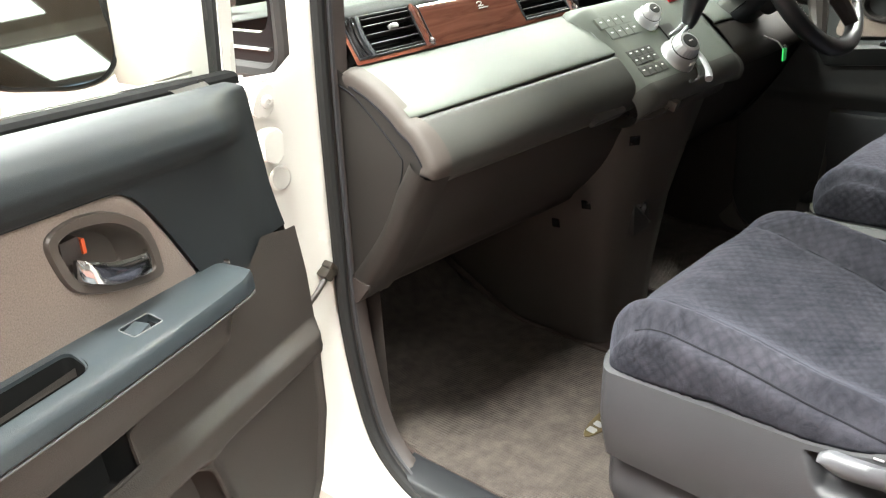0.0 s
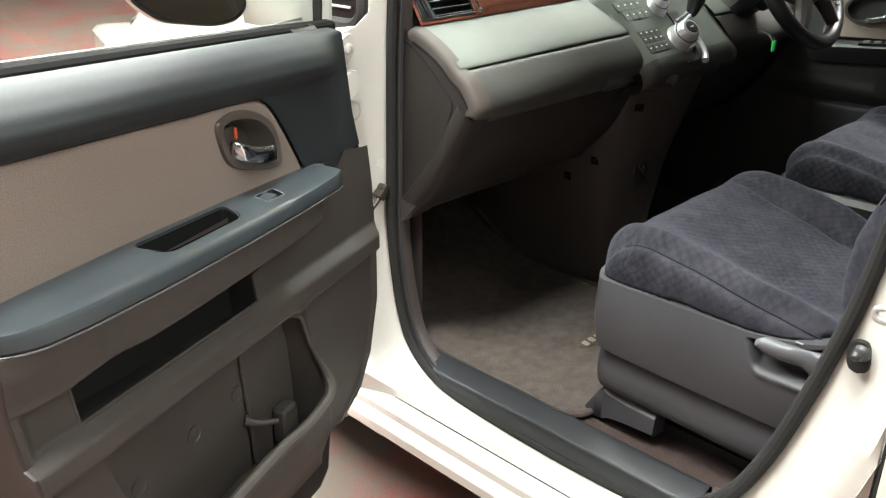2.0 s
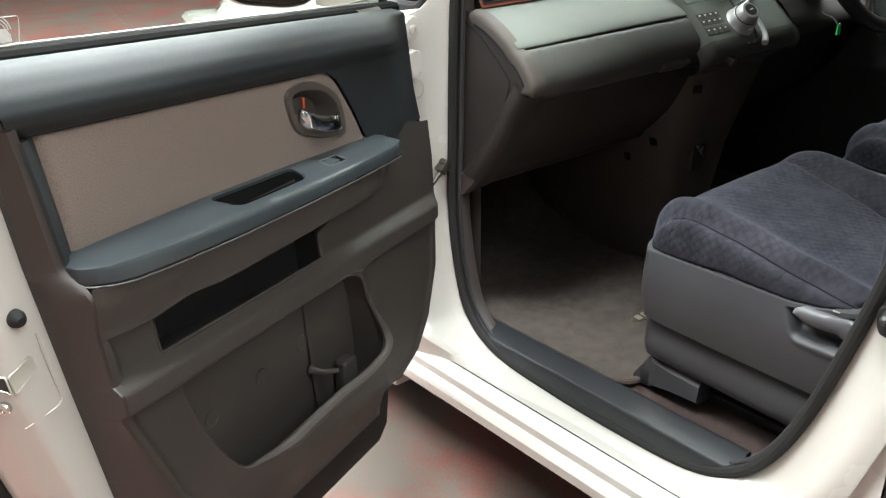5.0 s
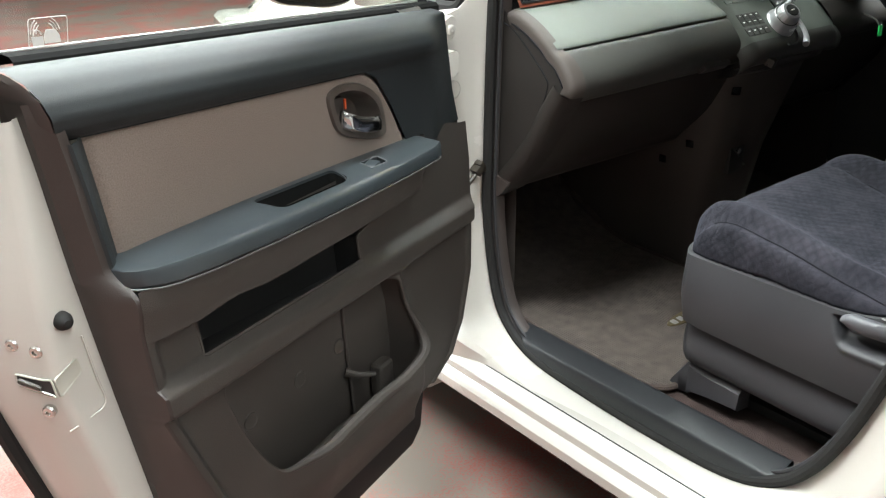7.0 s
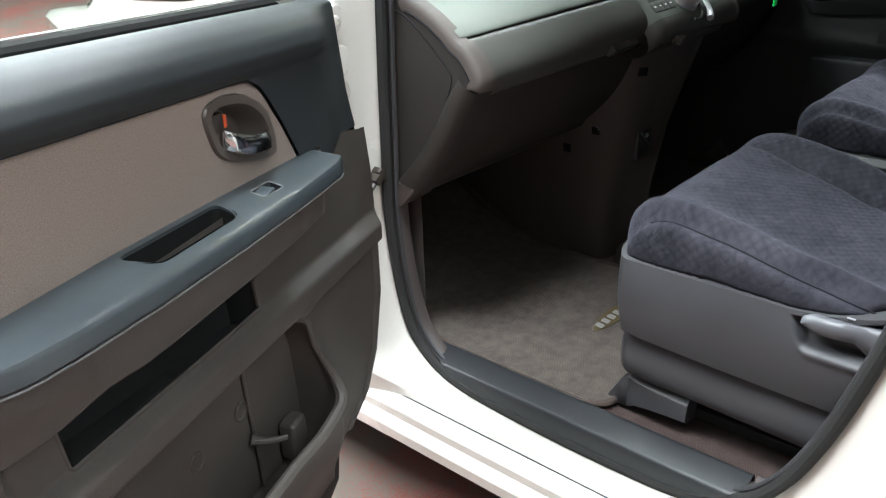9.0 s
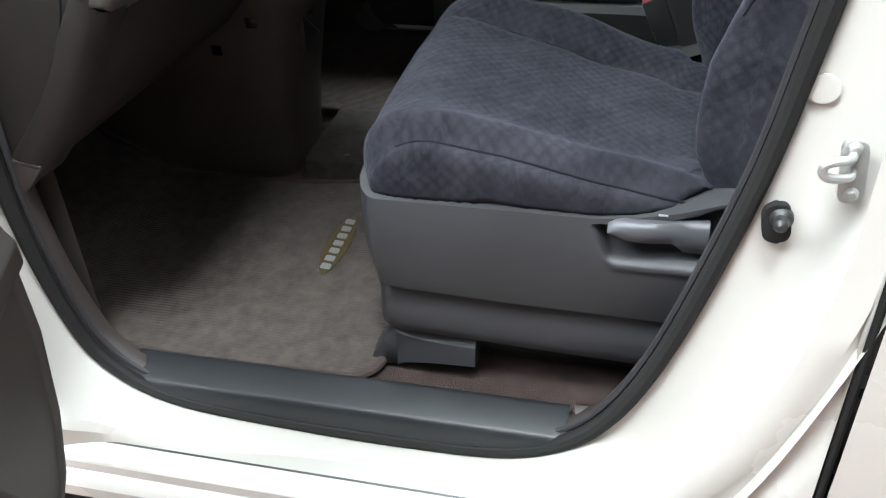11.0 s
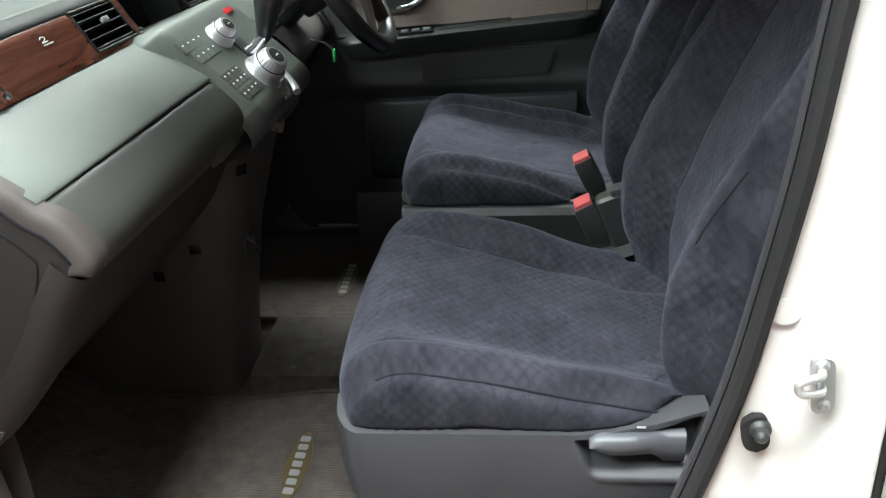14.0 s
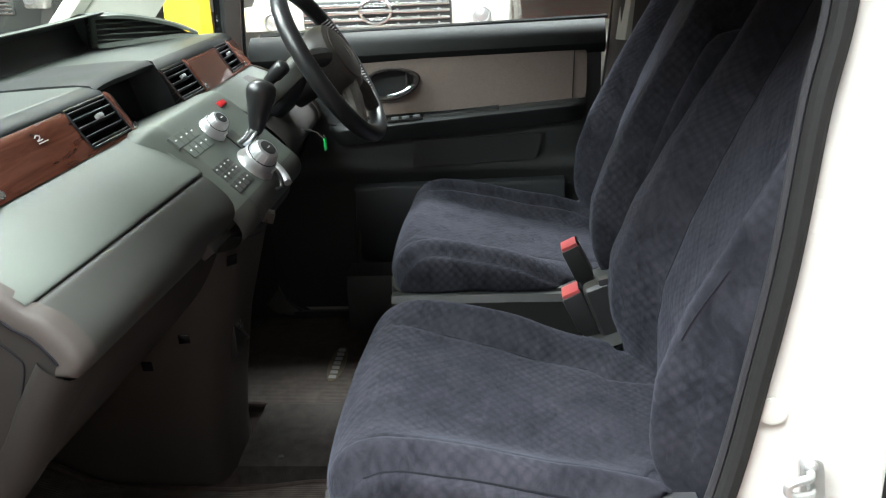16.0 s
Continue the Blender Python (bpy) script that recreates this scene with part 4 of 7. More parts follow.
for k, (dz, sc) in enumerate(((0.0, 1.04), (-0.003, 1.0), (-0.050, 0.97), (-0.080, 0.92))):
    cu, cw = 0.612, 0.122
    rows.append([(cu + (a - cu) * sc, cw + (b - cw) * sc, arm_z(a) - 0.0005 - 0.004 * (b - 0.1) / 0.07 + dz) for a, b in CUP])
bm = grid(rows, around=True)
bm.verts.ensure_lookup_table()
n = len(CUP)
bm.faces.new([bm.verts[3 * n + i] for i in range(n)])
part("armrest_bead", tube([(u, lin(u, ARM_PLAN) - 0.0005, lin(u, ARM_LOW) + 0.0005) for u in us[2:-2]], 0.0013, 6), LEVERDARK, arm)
# near-black lining puts the cup's shade into its colour
part("pull_cup", bm, FELTHOLLOW, arm, "dark hollow pull cup")
part("switch_frame", tube([(a, b, arm_z(a) - 0.0003 - 0.0028 * (b - 0.113) / 0.024) for a, b in SW], 0.0008, 6, closed=True), LEVERDARK, arm)
part("window_switch", move(box(-0.010, 0.010, -0.010, 0.010, -0.006, 0.004, 0.002, 2), pose(0.463, 0.126, 0.910, 0, 12, 0)), ARMREST, arm)
part("switch_well", box(0.431, 0.478, 0.113, 0.138, 0.898, 0.9035), GLOSSBLACK, arm)
# inner handle in its bowl
INN = [(p.x, p.y) for p in spline([(0.500, 1.015, 0), (0.500, 0.997, 0), (0.484, 0.968, 0), (0.438, 0.951, 0), (0.396, 0.943, 0), (0.391, 0.955, 0), (0.401, 0.984, 0), (0.433, 1.008, 0), (0.474, 1.018, 0)], 5, closed=True)]
rows = [[(a, w, b) for a, b in P] for P, w in ((BEZ, 0.088), (BEZ, 0.094))]
cu, cz = 0.446, 0.982
rows.append([(cu + (a - cu) * 0.97, 0.097, cz + (b - cz) * 0.97) for a, b in BEZ])
rows.append([(cu + (a - cu) * 1.04, 0.097, cz + (b - cz) * 1.06) for a, b in INN])
rows.append([(a, 0.094, b) for a, b in INN])
rows.append([(cu + (a - cu) * 0.93, 0.075, cz + (b - cz) * 0.92) for a, b in INN])
rows.append([(cu + (a - cu) * 0.75, 0.062, cz + (b - cz) * 0.7) for a, b in INN])
bm = grid(rows, around=True)
bm.verts.ensure_lookup_table()
n = len(BEZ)
bm.faces.new([bm.verts[6 * n + i] for i in range(n)])
bez = part("handle_bezel", bm, BEZELBROWN, door, "brown oval bowl around the inner handle")
hp = spline([(0.492, 0.100, 0.984), (0.482, 0.106, 0.978), (0.462, 0.109, 0.969), (0.432, 0.108, 0.962), (0.408, 0.104, 0.958), (0.398, 0.096, 0.958)], 5)
rows = []
for i, p in enumerate(hp):
    k = i / (len(hp) - 1)
    h = 0.013 - 0.004 * abs(k - 0.35)
    rows.append([p + Vector((0, 0.002, h)), p + Vector((0, 0.006, 0.004)), p + Vector((0, 0.005, -h * 0.8)), p + Vector((0, -0.004, -h)), p + Vector((0, -0.006, 0)), p + Vector((0, -0.003, h * 0.9))])
handle = part("inner_handle", grid(rows, around=True, caps=True), CHROME, bez, "chrome inner door handle", sharp=60)
part("lock_knob", box(0.470, 0.495, 0.070, 0.088, 0.986, 1.011, 0.004), TRIM, bez)
part("lock_mark", box(0.4655, 0.4697, 0.070, 0.0885, 0.991, 1.006), ORANGE, bez)

# metal inner panel, latch face, outer skin
rows = []
for i in range(25):
    z = 0.28 + (1.10 - 0.28) * i / 24
    f, r = lin(z, EDGE_F) + 0.002, lin(z, BACK_R)
    e = r + lin(z, [(0.28, 0.06), (0.5, 0.065), (0.8, 0.092), (0.9, 0.082), (1.1, 0.05)])
    rows.append([(f, -0.01, z), (f, 0.05, z), (f + 0.004, 0.056, z), (f + 0.05, 0.050, z), (f + 0.08, 0.030, z), (r - 0.08, 0.030, z), (r - 0.03, 0.060, z), (r - 0.004, 0.074, z), (r + 0.010, 0.079, z), (e - 0.038, 0.083, z), (e - 0.031, 0.0825, z), (e - 0.025, 0.077, z), (e - 0.002, 0.024, z), (e + 0.003, -0.010, z), (e + 0.006, -0.018, z)])
bm = grid(rows)
part("metal_inner_panel", bm, WHITE, door, "white painted metal door edge", sharp=50)
rows = []
for z, w in ((0.25, -0.010), (0.28, -0.014), (0.45, -0.026), (0.7, -0.032), (0.95, -0.022), (1.08, -0.006), (1.105, 0.012)):
    f, r = lin(z, EDGE_F) - 0.03, lin(z, BACK_R) + lin(z, [(0.28, 0.07), (0.5, 0.075), (0.8, 0.10), (0.9, 0.092), (1.1, 0.06)])
    rows.append([(f + (r - f) * k / 8, w, z) for k in range(9)])
part("outer_skin", grid(rows), WHITE, door, "white outer door skin")
part("bottom_seal", grid([[(u, w, z) for w, z in ((0.055, 0.42), (0.072, 0.41), (0.078, 0.38), (0.07, 0.30), (0.05, 0.25), (0.0, 0.235))] for u in [0.262 + 0.02 * i for i in range(29)]]), RUBBER, door, "black rubber lower door seal")
part("edge_seal", tube(spline([(lin(z, BACK_R) + lin(z, [(0.28, 0.066), (0.5, 0.071), (0.8, 0.098), (0.9, 0.088), (1.1, 0.056)]), -0.010, z) for z in (0.3, 0.45, 0.6, 0.75, 0.9, 1.0, 1.1)], 4), 0.010, 8), RUBBER, door)
EN = Vector((0.917, 0.398, 0))
EO = Vector((0.997, 0.077, 0))


def on_end(w, z, h=0.0):
    """A place on the slanting end face of the door, h proud of it."""
    k = (0.077 - w) / 0.053
    p = EO + Vector((0.023, -0.053, 0)) * k + EN * h
    return (p.x, p.y, z)


MOUTH = rounded([(0.042, 0.829), (0.070, 0.823), (0.078, 0.824), (0.081, 0.802), (0.070, 0.805), (0.043, 0.815)], 0.003, 3)
latch = part("latch", grid([[on_end(w, z, h) for w, z in MOUTH] for h in (-0.004, 0.0014)], around=True, caps=True), BLACK, door, "steel latch in its dark slot")
part("latch_rim", tube([on_end(w, z, 0.0014) for w, z in MOUTH], 0.0013, 6, closed=True), CREAM, latch)
part("latch_claw", tube([on_end(0.045, 0.8215, 0.002), on_end(0.056, 0.818, 0.003), on_end(0.066, 0.813, 0.002)], [0.003, 0.0035, 0.0025], 8), BRASS, latch)
part("latch_bar", tube([on_end(0.047, 0.816, 0.002), on_end(0.078, 0.804, 0.002)], 0.0014, 6), STEEL, latch)
SCOOP = rounded([(0.9965, 0.825), (0.967, 0.836), (0.963, 0.818), (0.994, 0.801)], 0.004, 3)
part("latch_scoop", grid([[(0.98 + (a - 0.98) * k, w, 0.82 + (b - 0.82) * k) for a, b in SCOOP] for k, w in ((1.04, 0.0815), (1.02, 0.0842), (0.92, 0.0842), (0.84, 0.0832))], around=True, caps=True), CREAM, latch, "pale plastic latch guide", sharp=60)
for w, z in ((0.046, 0.864), (0.069, 0.857), (0.068, 0.783)):
    part("latch_screw", lathe([(0.0075, -0.003), (0.0075, 0.0015), (0.0058, 0.0035), (0.0032, 0.0035), (0.0026, 0.0015), (0.0001, 0.0015)], facing(on_end(w, z), EN), 18), STEEL, latch)
part("edge_press", tube(spline([(0.954, 0.0815, 0.856), (0.947, 0.0815, 0.802), (0.942, 0.0815, 0.764), (0.965, 0.0815, 0.757), (0.992, 0.081, 0.755)], 4), 0.0011, 6), WHITE, door)
part("rubber_stop", lathe([(0.010, -0.004), (0.010, 0.003), (0.008, 0.008), (0.005, 0.010), (0.004, 0.012), (0.0001, 0.012)], facing((0.974, 0.084, 0.885), (0.15, 1, 0)), 20), RUBBER, door, "black rubber door stop")

# window: seal, glass, sash posts, sticker
part("glass_seal", grid([[(u, w, belt(u) + dz) for w, dz in ((0.047, -0.004), (0.0465, 0.005), (0.042, 0.010), (0.028, 0.012), (0.022, 0.0))] for u in [0.125 + 0.043 * i for i in range(20)]]), FELTHOLLOW, door, "black felt window seal")
part("seal_line", tube([(u, 0.0225, belt(u) + 0.0125) for u in (0.19, 0.4, 0.6, 0.8, 0.97)], 0.0012, 6), ZINC, door)
pane = part("window_pane", grid([[(u, 0.020 - 0.08 * (z - 1.1), z) for u in (0.14 - 0.2 * (z - 1.08), 0.5, 0.99)] for z in (1.08, 1.3, 1.56)]), GLASS, door, "clear tinted door glass")
pane.visible_shadow = False
for u, wd, m_ in ((0.132, 0.0055, RUBBER), (0.111, 0.015, WHITE)):
    part("sash_post", grid([[(u - wd - 0.2 * dz, 0.022 - dz * 0.06, 1.070 + dz), (u + wd - 0.2 * dz, 0.024 - dz * 0.06, 1.075 + dz), (u + wd - 0.2 * dz, -0.01 - dz * 0.06, 1.070 + dz), (u - wd - 0.2 * dz, -0.01 - dz * 0.06, 1.065 + dz)] for dz in (0, 0.2, 0.47)], around=True, caps=True), m_, door)
part("rear_sash", grid([[(0.975 + a, w - dz * 0.08, 1.12 + dz) for a, w in ((0, 0.05), (0.05, 0.05), (0.05, -0.005), (0, -0.005))] for dz in (0, 0.2, 0.44)], around=True, caps=True), WHITE, door)
part("top_sash", box(0.17, 1.0, -0.035, 0.02, 1.55, 1.60, 0.01), WHITE, door)
st = part("alarm_sticker", tube([(u, 0.0185, z) for u, z in rounded([(0.897, 1.177), (0.851, 1.174), (0.857, 1.141), (0.903, 1.146)], 0.003, 2)], 0.0006, 4, closed=True), STICKER, door, "white printed alarm sticker on the glass")
gl = lambda a, b, h: (a, h, b)
part("padlock_mark", prism([(0.897, 1.149), (0.884, 1.148), (0.884, 1.158), (0.897, 1.159)], 0.0180, 0.0186, gl), STICKER, st)
part("padlock_shackle", tube([(0.890 + 0.0045 * math.cos(t * 0.4), 0.0183, 1.160 + 0.005 * math.sin(t * 0.4)) for t in range(9)], 0.0008, 4), STICKER, st)
part("car_mark", prism([(0.883, 1.150), (0.864, 1.149), (0.864, 1.156), (0.868, 1.163), (0.879, 1.164), (0.883, 1.157)], 0.0180, 0.0186, gl), STICKER, st)
for k in (1, 2, 3):
    for sg in (1, -1):
        part("wave_mark", tube([(0.880 + sg * (0.008 + 0.0032 * k) * math.cos(t), 0.0183, 1.160 + (0.008 + 0.0032 * k) * math.sin(t)) for t in (0.1, 0.4, 0.7, 1.0)], 0.0006, 4), STICKER, st)


# door mirror: its glass is turned towards the rear of the car
MN = Vector((0.63, 0.775, 0)).normalized()
MT = Vector((0.775, -0.63, 0)).normalized()
M0 = Vector((0.23, -0.09, 0))


def mirror_at(s, z, h=0.0):
    p = M0 + MT * s + MN * h
    return (p.x, p.y, z)


MG = rounded([(-0.026, 1.27), (-0.030, 1.132), (-0.012, 1.108), (0.022, 1.102), (0.100, 1.113), (0.137, 1.142), (0.150, 1.19), (0.150, 1.265), (0.12, 1.285)], 0.016, 4)
mc, mz = 0.060, 1.19
shell = [[mirror_at(mc + (a - mc) * k, mz + (b - mz) * k, h) for a, b in MG] for k, h in ((1.0, 0.0), (1.10, -0.002), (1.15, -0.014), (1.14, -0.04), (1.0, -0.075), (0.7, -0.10), (0.3, -0.112))]
mir = part("mirror_housing", grid(shell, around=True, caps=True), WHITE, door, "white door mirror housing", sharp=60)
part("mirror_rim", tube([mirror_at(mc + (a - mc) * 1.03, mz + (b - mz) * 1.03, 0.002) for a, b in MG], 0.006, 8, closed=True), RUBBER, mir)
tilt = lambda a, b, h: mirror_at(a, b, h - 0.19 * (b - mz))
part("mirror_glass", prism(MG, 0.0005, 0.003, tilt), MIRROR, mir, "silvered mirror glass")
part("mirror_foot", grid([[(0.105, 0.010, 1.085), (0.185, 0.010, 1.082), (0.19, 0.008, 1.12), (0.165, 0.0, 1.20), (0.115, 0.0, 1.20)], [(0.110, -0.02, 1.085), (0.195, -0.02, 1.085), (0.205, -0.02, 1.13), (0.185, -0.03, 1.22), (0.12, -0.03, 1.22)], [(0.13, -0.09, 1.09), (0.205, -0.075, 1.095), (0.212, -0.075, 1.13), (0.208, -0.075, 1.24), (0.135, -0.10, 1.23)]], around=True, caps=True), WHITE, mir, sharp=60)


# ---- seats ----
LEVERGREY = mat("lever_grey_plastic", (0.06, 0.06, 0.067), 0.42, bump=0.3, bump_scale=700)
CUSH_TOP = [(-0.95, 0.660), (-0.86, 0.682), (-0.79, 0.698), (-0.72, 0.710), (-0.65, 0.727), (-0.58, 0.741), (-0.53, 0.747), (-0.50, 0.746), (-0.475, 0.738), (-0.455, 0.722), (-0.440, 0.700), (-0.434, 0.675), (-0.440, 0.650)]
HW = 0.262


def cushion_point(o, y, z):
    """Shapes the cushion's crest line at o, the way from the seat's middle to the door side."""
    k = abs(o) / HW
    front = step(-0.60, -0.47, y)
    dip = 0.026 * (1 - step(0.50, 0.82, k)) * (1 - 0.75 * front)
    lift = 0.010 * math.exp(-((k - 0.86) / 0.1) ** 2)
    edge = step(0.88, 1.0, k)
    dz = -dip + lift - 0.016 * edge ** 2
    dy = -0.022 * k ** 6 * front + (0.012 * (1 - k * k) * front)
    top = step(0.64, 0.70, z)
    if o < 0:
        dz -= 0.022 * step(-0.68, -0.80, y) * step(0.62, 0.9, k)
    v = min(1.0, max(0.0, (-0.485 - y) / 0.40))
    if z > 0.66:
        for k0, k1, deep in ((-0.66, -0.50, 0.006), (0.78, 0.76, 0.009)):
            q = (o / HW - k0 - (k1 - k0) * v) / 0.030
            dz -= deep * math.exp(-q * q) * step(0.0, 0.06, v + 0.02)
        dz += 0.007 * math.exp(-((o / HW - 0.885) / 0.055) ** 2)
    return y + dy, z + dz * top


def cover_top(y):
    return 0.657 + lin(y, [(-0.92, 0.046), (-0.889, 0.036), (-0.84, 0.018), (-0.79, 0.006), (-0.74, 0.0)])


def cushion_sections():
    os_ = sorted({round(-0.96 + 1.92 * i / 84, 4) for i in range(85)} | {-1, -0.985, 0.985, 1})
    base = spline([(y, z, 0) for y, z in CUSH_TOP], 6)
    return os_, base


def wrinkle(p, amount=0.0022):
    v = Vector(p)
    return amount * (noise.noise(v * 9.0) + 0.5 * noise.noise(v * 23.0) + 0.18 * noise.noise(v * 60.0))


def puffed(rows, centre, sx, steps=((0.004, 0.99), (0.008, 0.965), (0.012, 0.91), (0.0145, 0.80), (0.016, 0.60), (0.016, 0.1))):
    """Adds rounded cheeks at both ends of a row of cross-sections."""
    out = list(rows)
    for end in (0, -1):
        for dx, k in steps:
            s = -sx if end == 0 else sx
            sec = [(x + s * dx, centre[0] + (y - centre[0]) * k, centre[1] + (z - centre[1]) * k) for x, y, z in rows[end]]
            out.insert(0 if end == 0 else len(out), sec)
    return out


def seat(sx, name, label, lever_label):
    cx = 0.37 * sx
    th = thing(name, label, "car seat", (cx, -0.68, 0.345), group="front seats")
    X_ = lambda o: cx + sx * o
    os_, base = cushion_sections()
    rows = []
    for k in os_:
        o = k * HW * 0.955
        row = []
        for p in base:
            y, z = cushion_point(k * HW, p.x, p.y)
            d = wrinkle((X_(o), y, z)) if z > 0.68 else 0
            row.append((X_(o), y, z + d))
        row += [(X_(o), -0.46, 0.63), (X_(o), -0.70, 0.610), (X_(o), -0.95, 0.600)]
        rows.append(row)
    cheeks = ((0.003, 0.992), (0.006, 0.97), (0.0085, 0.935), (0.0105, 0.89), (0.0115, 0.84), (0.0122, 0.79), (0.0125, 0.74), (0.0125, 0.69), (0.0122, 0.64), (0.0118, 0.59), (0.0113, 0.54), (0.0105, 0.49), (0.0095, 0.42), (0.008, 0.3), (0.008, 0.08))
    body = [[(cx + (x - cx) * (1 - 0.16 * step(cover_top(y) + 0.001, cover_top(y) - 0.010, z)), y, z) for x, y, z in r] for r in puffed(rows, (-0.69, 0.600), sx, cheeks)]
    cush = part("cushion", grid(body, around=True, caps=True, weave=True), VELOUR, th, "dark navy velour seat cushion", sharp=75)

    for k0, k1 in ((-0.66, -0.50), (0.78, 0.76)):
        pts = []
        for i in range(31):
            t = i / 30
            k = k0 + (k1 - k0) * t
            y = -0.485 - 0.40 * t
            yy, zz = cushion_point(k * HW, y, lin(y, CUSH_TOP))
            x = X_(k * HW * 0.955)
            pts.append((x, yy, zz - 0.0003 + wrinkle((x, yy, zz))))
        part("top_seam", tube(pts, 0.0016, 6), SEAM, cush)
    pts = []
    for i in range(31):
        y = -0.474 - 0.385 * i / 30
        k = 0.985
        yy, zz = cushion_point(k * HW, y, lin(y, CUSH_TOP))
        x = X_(k * HW * 0.955)
        pts.append((x, yy, zz + wrinkle((x, yy, zz)) + 0.0002))
    part("side_seam", tube(pts, 0.0017, 6), SEAM, cush)

    # backrest
    FRONT = [(0.655, -0.915), (0.70, -0.912), (0.766, -0.906), (0.835, -0.912), (0.93, -0.942), (1.03, -0.988), (1.15, -1.050), (1.25, -1.100), (1.32, -1.135)]

    def seam_at(z, inner):
        """Where the seam between the middle panel and a bolster lies, as a share of the half width."""
        if inner:
            return -lin(z, [(0.66, 0.52), (0.75, 0.47), (0.90, 0.45), (1.05, 0.46), (1.17, 0.52), (1.32, 0.56)])
        return lin(z, [(0.66, 0.62), (0.76, 0.58), (0.90, 0.56), (1.05, 0.60), (1.32, 0.60)])

    def back_point(o, z):
        k, sg = abs(o) / 0.256, (1 if o > 0 else -1)
        w = 1.0 - 0.12 * step(1.0, 1.32, z)
        lobe = math.exp(-((z - 0.85) / 0.13) ** 2)
        if o < 0:
            w += 0.09 * lobe * step(0.5, 0.95, k)
        y = lin(z, FRONT) - 0.006 * math.exp(-((z - 0.92) / 0.15) ** 2)
        ks = abs(seam_at(z, o < 0))
        bol = step(ks - 0.03, ks + 0.27, k) * (0.056 + 0.010 * lobe - 0.012 * step(1.0, 1.3, z)) * (1 - 0.30 * step(0.74, 0.66, z))
        y += bol - 0.006 * math.exp(-((k - ks) / 0.035) ** 2)
        y -= 0.050 * step(0.84, 1.0, k) ** 2
        return X_(o * w * 0.96), y + 1.2 * wrinkle((o, y, z)), z

    rows = []
    for k in os_:
        o = k * 0.256
        front = [back_point(o, 0.655 + (1.32 - 0.655) * i / 52) for i in range(53)]
        e = step(0.86, 1.0, abs(k))
        back = [(front[-1][0], front[-1][1] - 0.03, 1.345 - 0.02 * e), (front[-1][0], -1.22 + 0.03 * e, 1.335 - 0.02 * e), (front[-1][0], -1.255 + 0.03 * e, 1.25), (front[20][0], -1.13 + 0.03 * e, 0.95), (front[4][0], -1.04 + 0.03 * e, 0.70), (front[0][0], -1.0, 0.655)]
        rows.append(front + back)
    out = list(rows)
    for end in (0, -1):
        for dx, dy in ((0.005, 0.010), (0.009, 0.024), (0.010, 0.045), (0.010, 0.075)):
            s_ = -sx if end == 0 else sx
            sec = []
            for q, (x, y, z) in enumerate(rows[end]):
                mid = lin(z, [(0.655, -0.97), (1.0, -1.06), (1.32, -1.19)])
                sec.append((x + s_ * dx, y - dy if y - dy > mid else (max(y, mid) if y > mid else min(mid, y + dy)), z))
            out.insert(0 if end == 0 else len(out), sec)
    back = part("backrest", grid(out, around=True, caps=True, weave=True), VELOUR, th, "dark navy velour seat back", sharp=75)
    for inner in (True, False):
        pts = [back_point(seam_at(z, inner) * 0.256, z) for z in [0.67 + 0.64 * i / 40 for i in range(41)]]
        part("back_seam", tube([(x, y + 0.0002, z) for x, y, z in pts], 0.0014, 6), SEAM, back)
    slit = [back_point(0.256 * kk, z) for kk, z in ((0.90, 0.896), (0.905, 0.918), (0.91, 0.940), (0.915, 0.962), (0.92, 0.985))]
    part("bolster_slit", tube([(x, y + 0.0004, z) for x, y, z in slit], 0.0016, 5), SEAM, back)

    # plastic side cover on the door side, with its lever, and the base
    def cover(o0, side):
        rows = []
        for i in range(119):
            t = i / 118
            y = -0.428 - 0.472 * t
            zt = cover_top(y)
            zb = lin(y, [(-0.83, 0.512), (-0.65, 0.515), (-0.50, 0.520), (-0.44, 0.528)])
            nose = step(0.085, 0.0, t)
            xo = o0 - 0.080 * (1 - math.sqrt(max(0.0, 1 - (max(0.0, 0.09 - t) / 0.09) ** 2)))
            r = []
            for f in [j / 44 for j in range(45)]:
                z = zt + (zb - zt) * f
                yb = y + 0.45 * (0.655 - min(z, 0.655))
                bowl = step(-0.736, -0.746, yb) * step(-0.897, -0.889, y)
                b = 0.018 * math.sin(math.pi * min(1, 0.10 + 0.75 * f)) * (1 - nose)
                hole = bowl * step(zt - 0.007, zt - 0.012, z) * step(0.603, 0.620, z)
                b -= 0.026 * hole
                b += 0.004 * bowl * math.exp(-((z - 0.600) / 0.006) ** 2)
                yy = y - 0.030 * step(0.55, 1.0, f) * nose
                r.append((X_(side * (xo + b)), yy, z))
            r = [(X_(side * (xo - 0.055)), y - 0.03 * nose, zt - 0.004), (X_(side * (xo - 0.020)), y - 0.012 * nose, zt + 0.001), (X_(side * (xo - 0.006)), y - 0.004 * nose, zt + 0.002)] + r + [(X_(side * (xo - 0.018)), y - 0.030 * nose, zb - 0.003)]
            rows.append(r)
        return grid(rows)

    side = part("side_cover", cover(0.262, 1), SEATPLASTIC, th, "grey moulded plastic seat side cover", sharp=60)
    # grey cover coloured black for the shade between the seats
    part("inner_cover", cover(0.250, -1), BLACK, th, "grey moulded plastic inner cover", sharp=60)
    rows = []
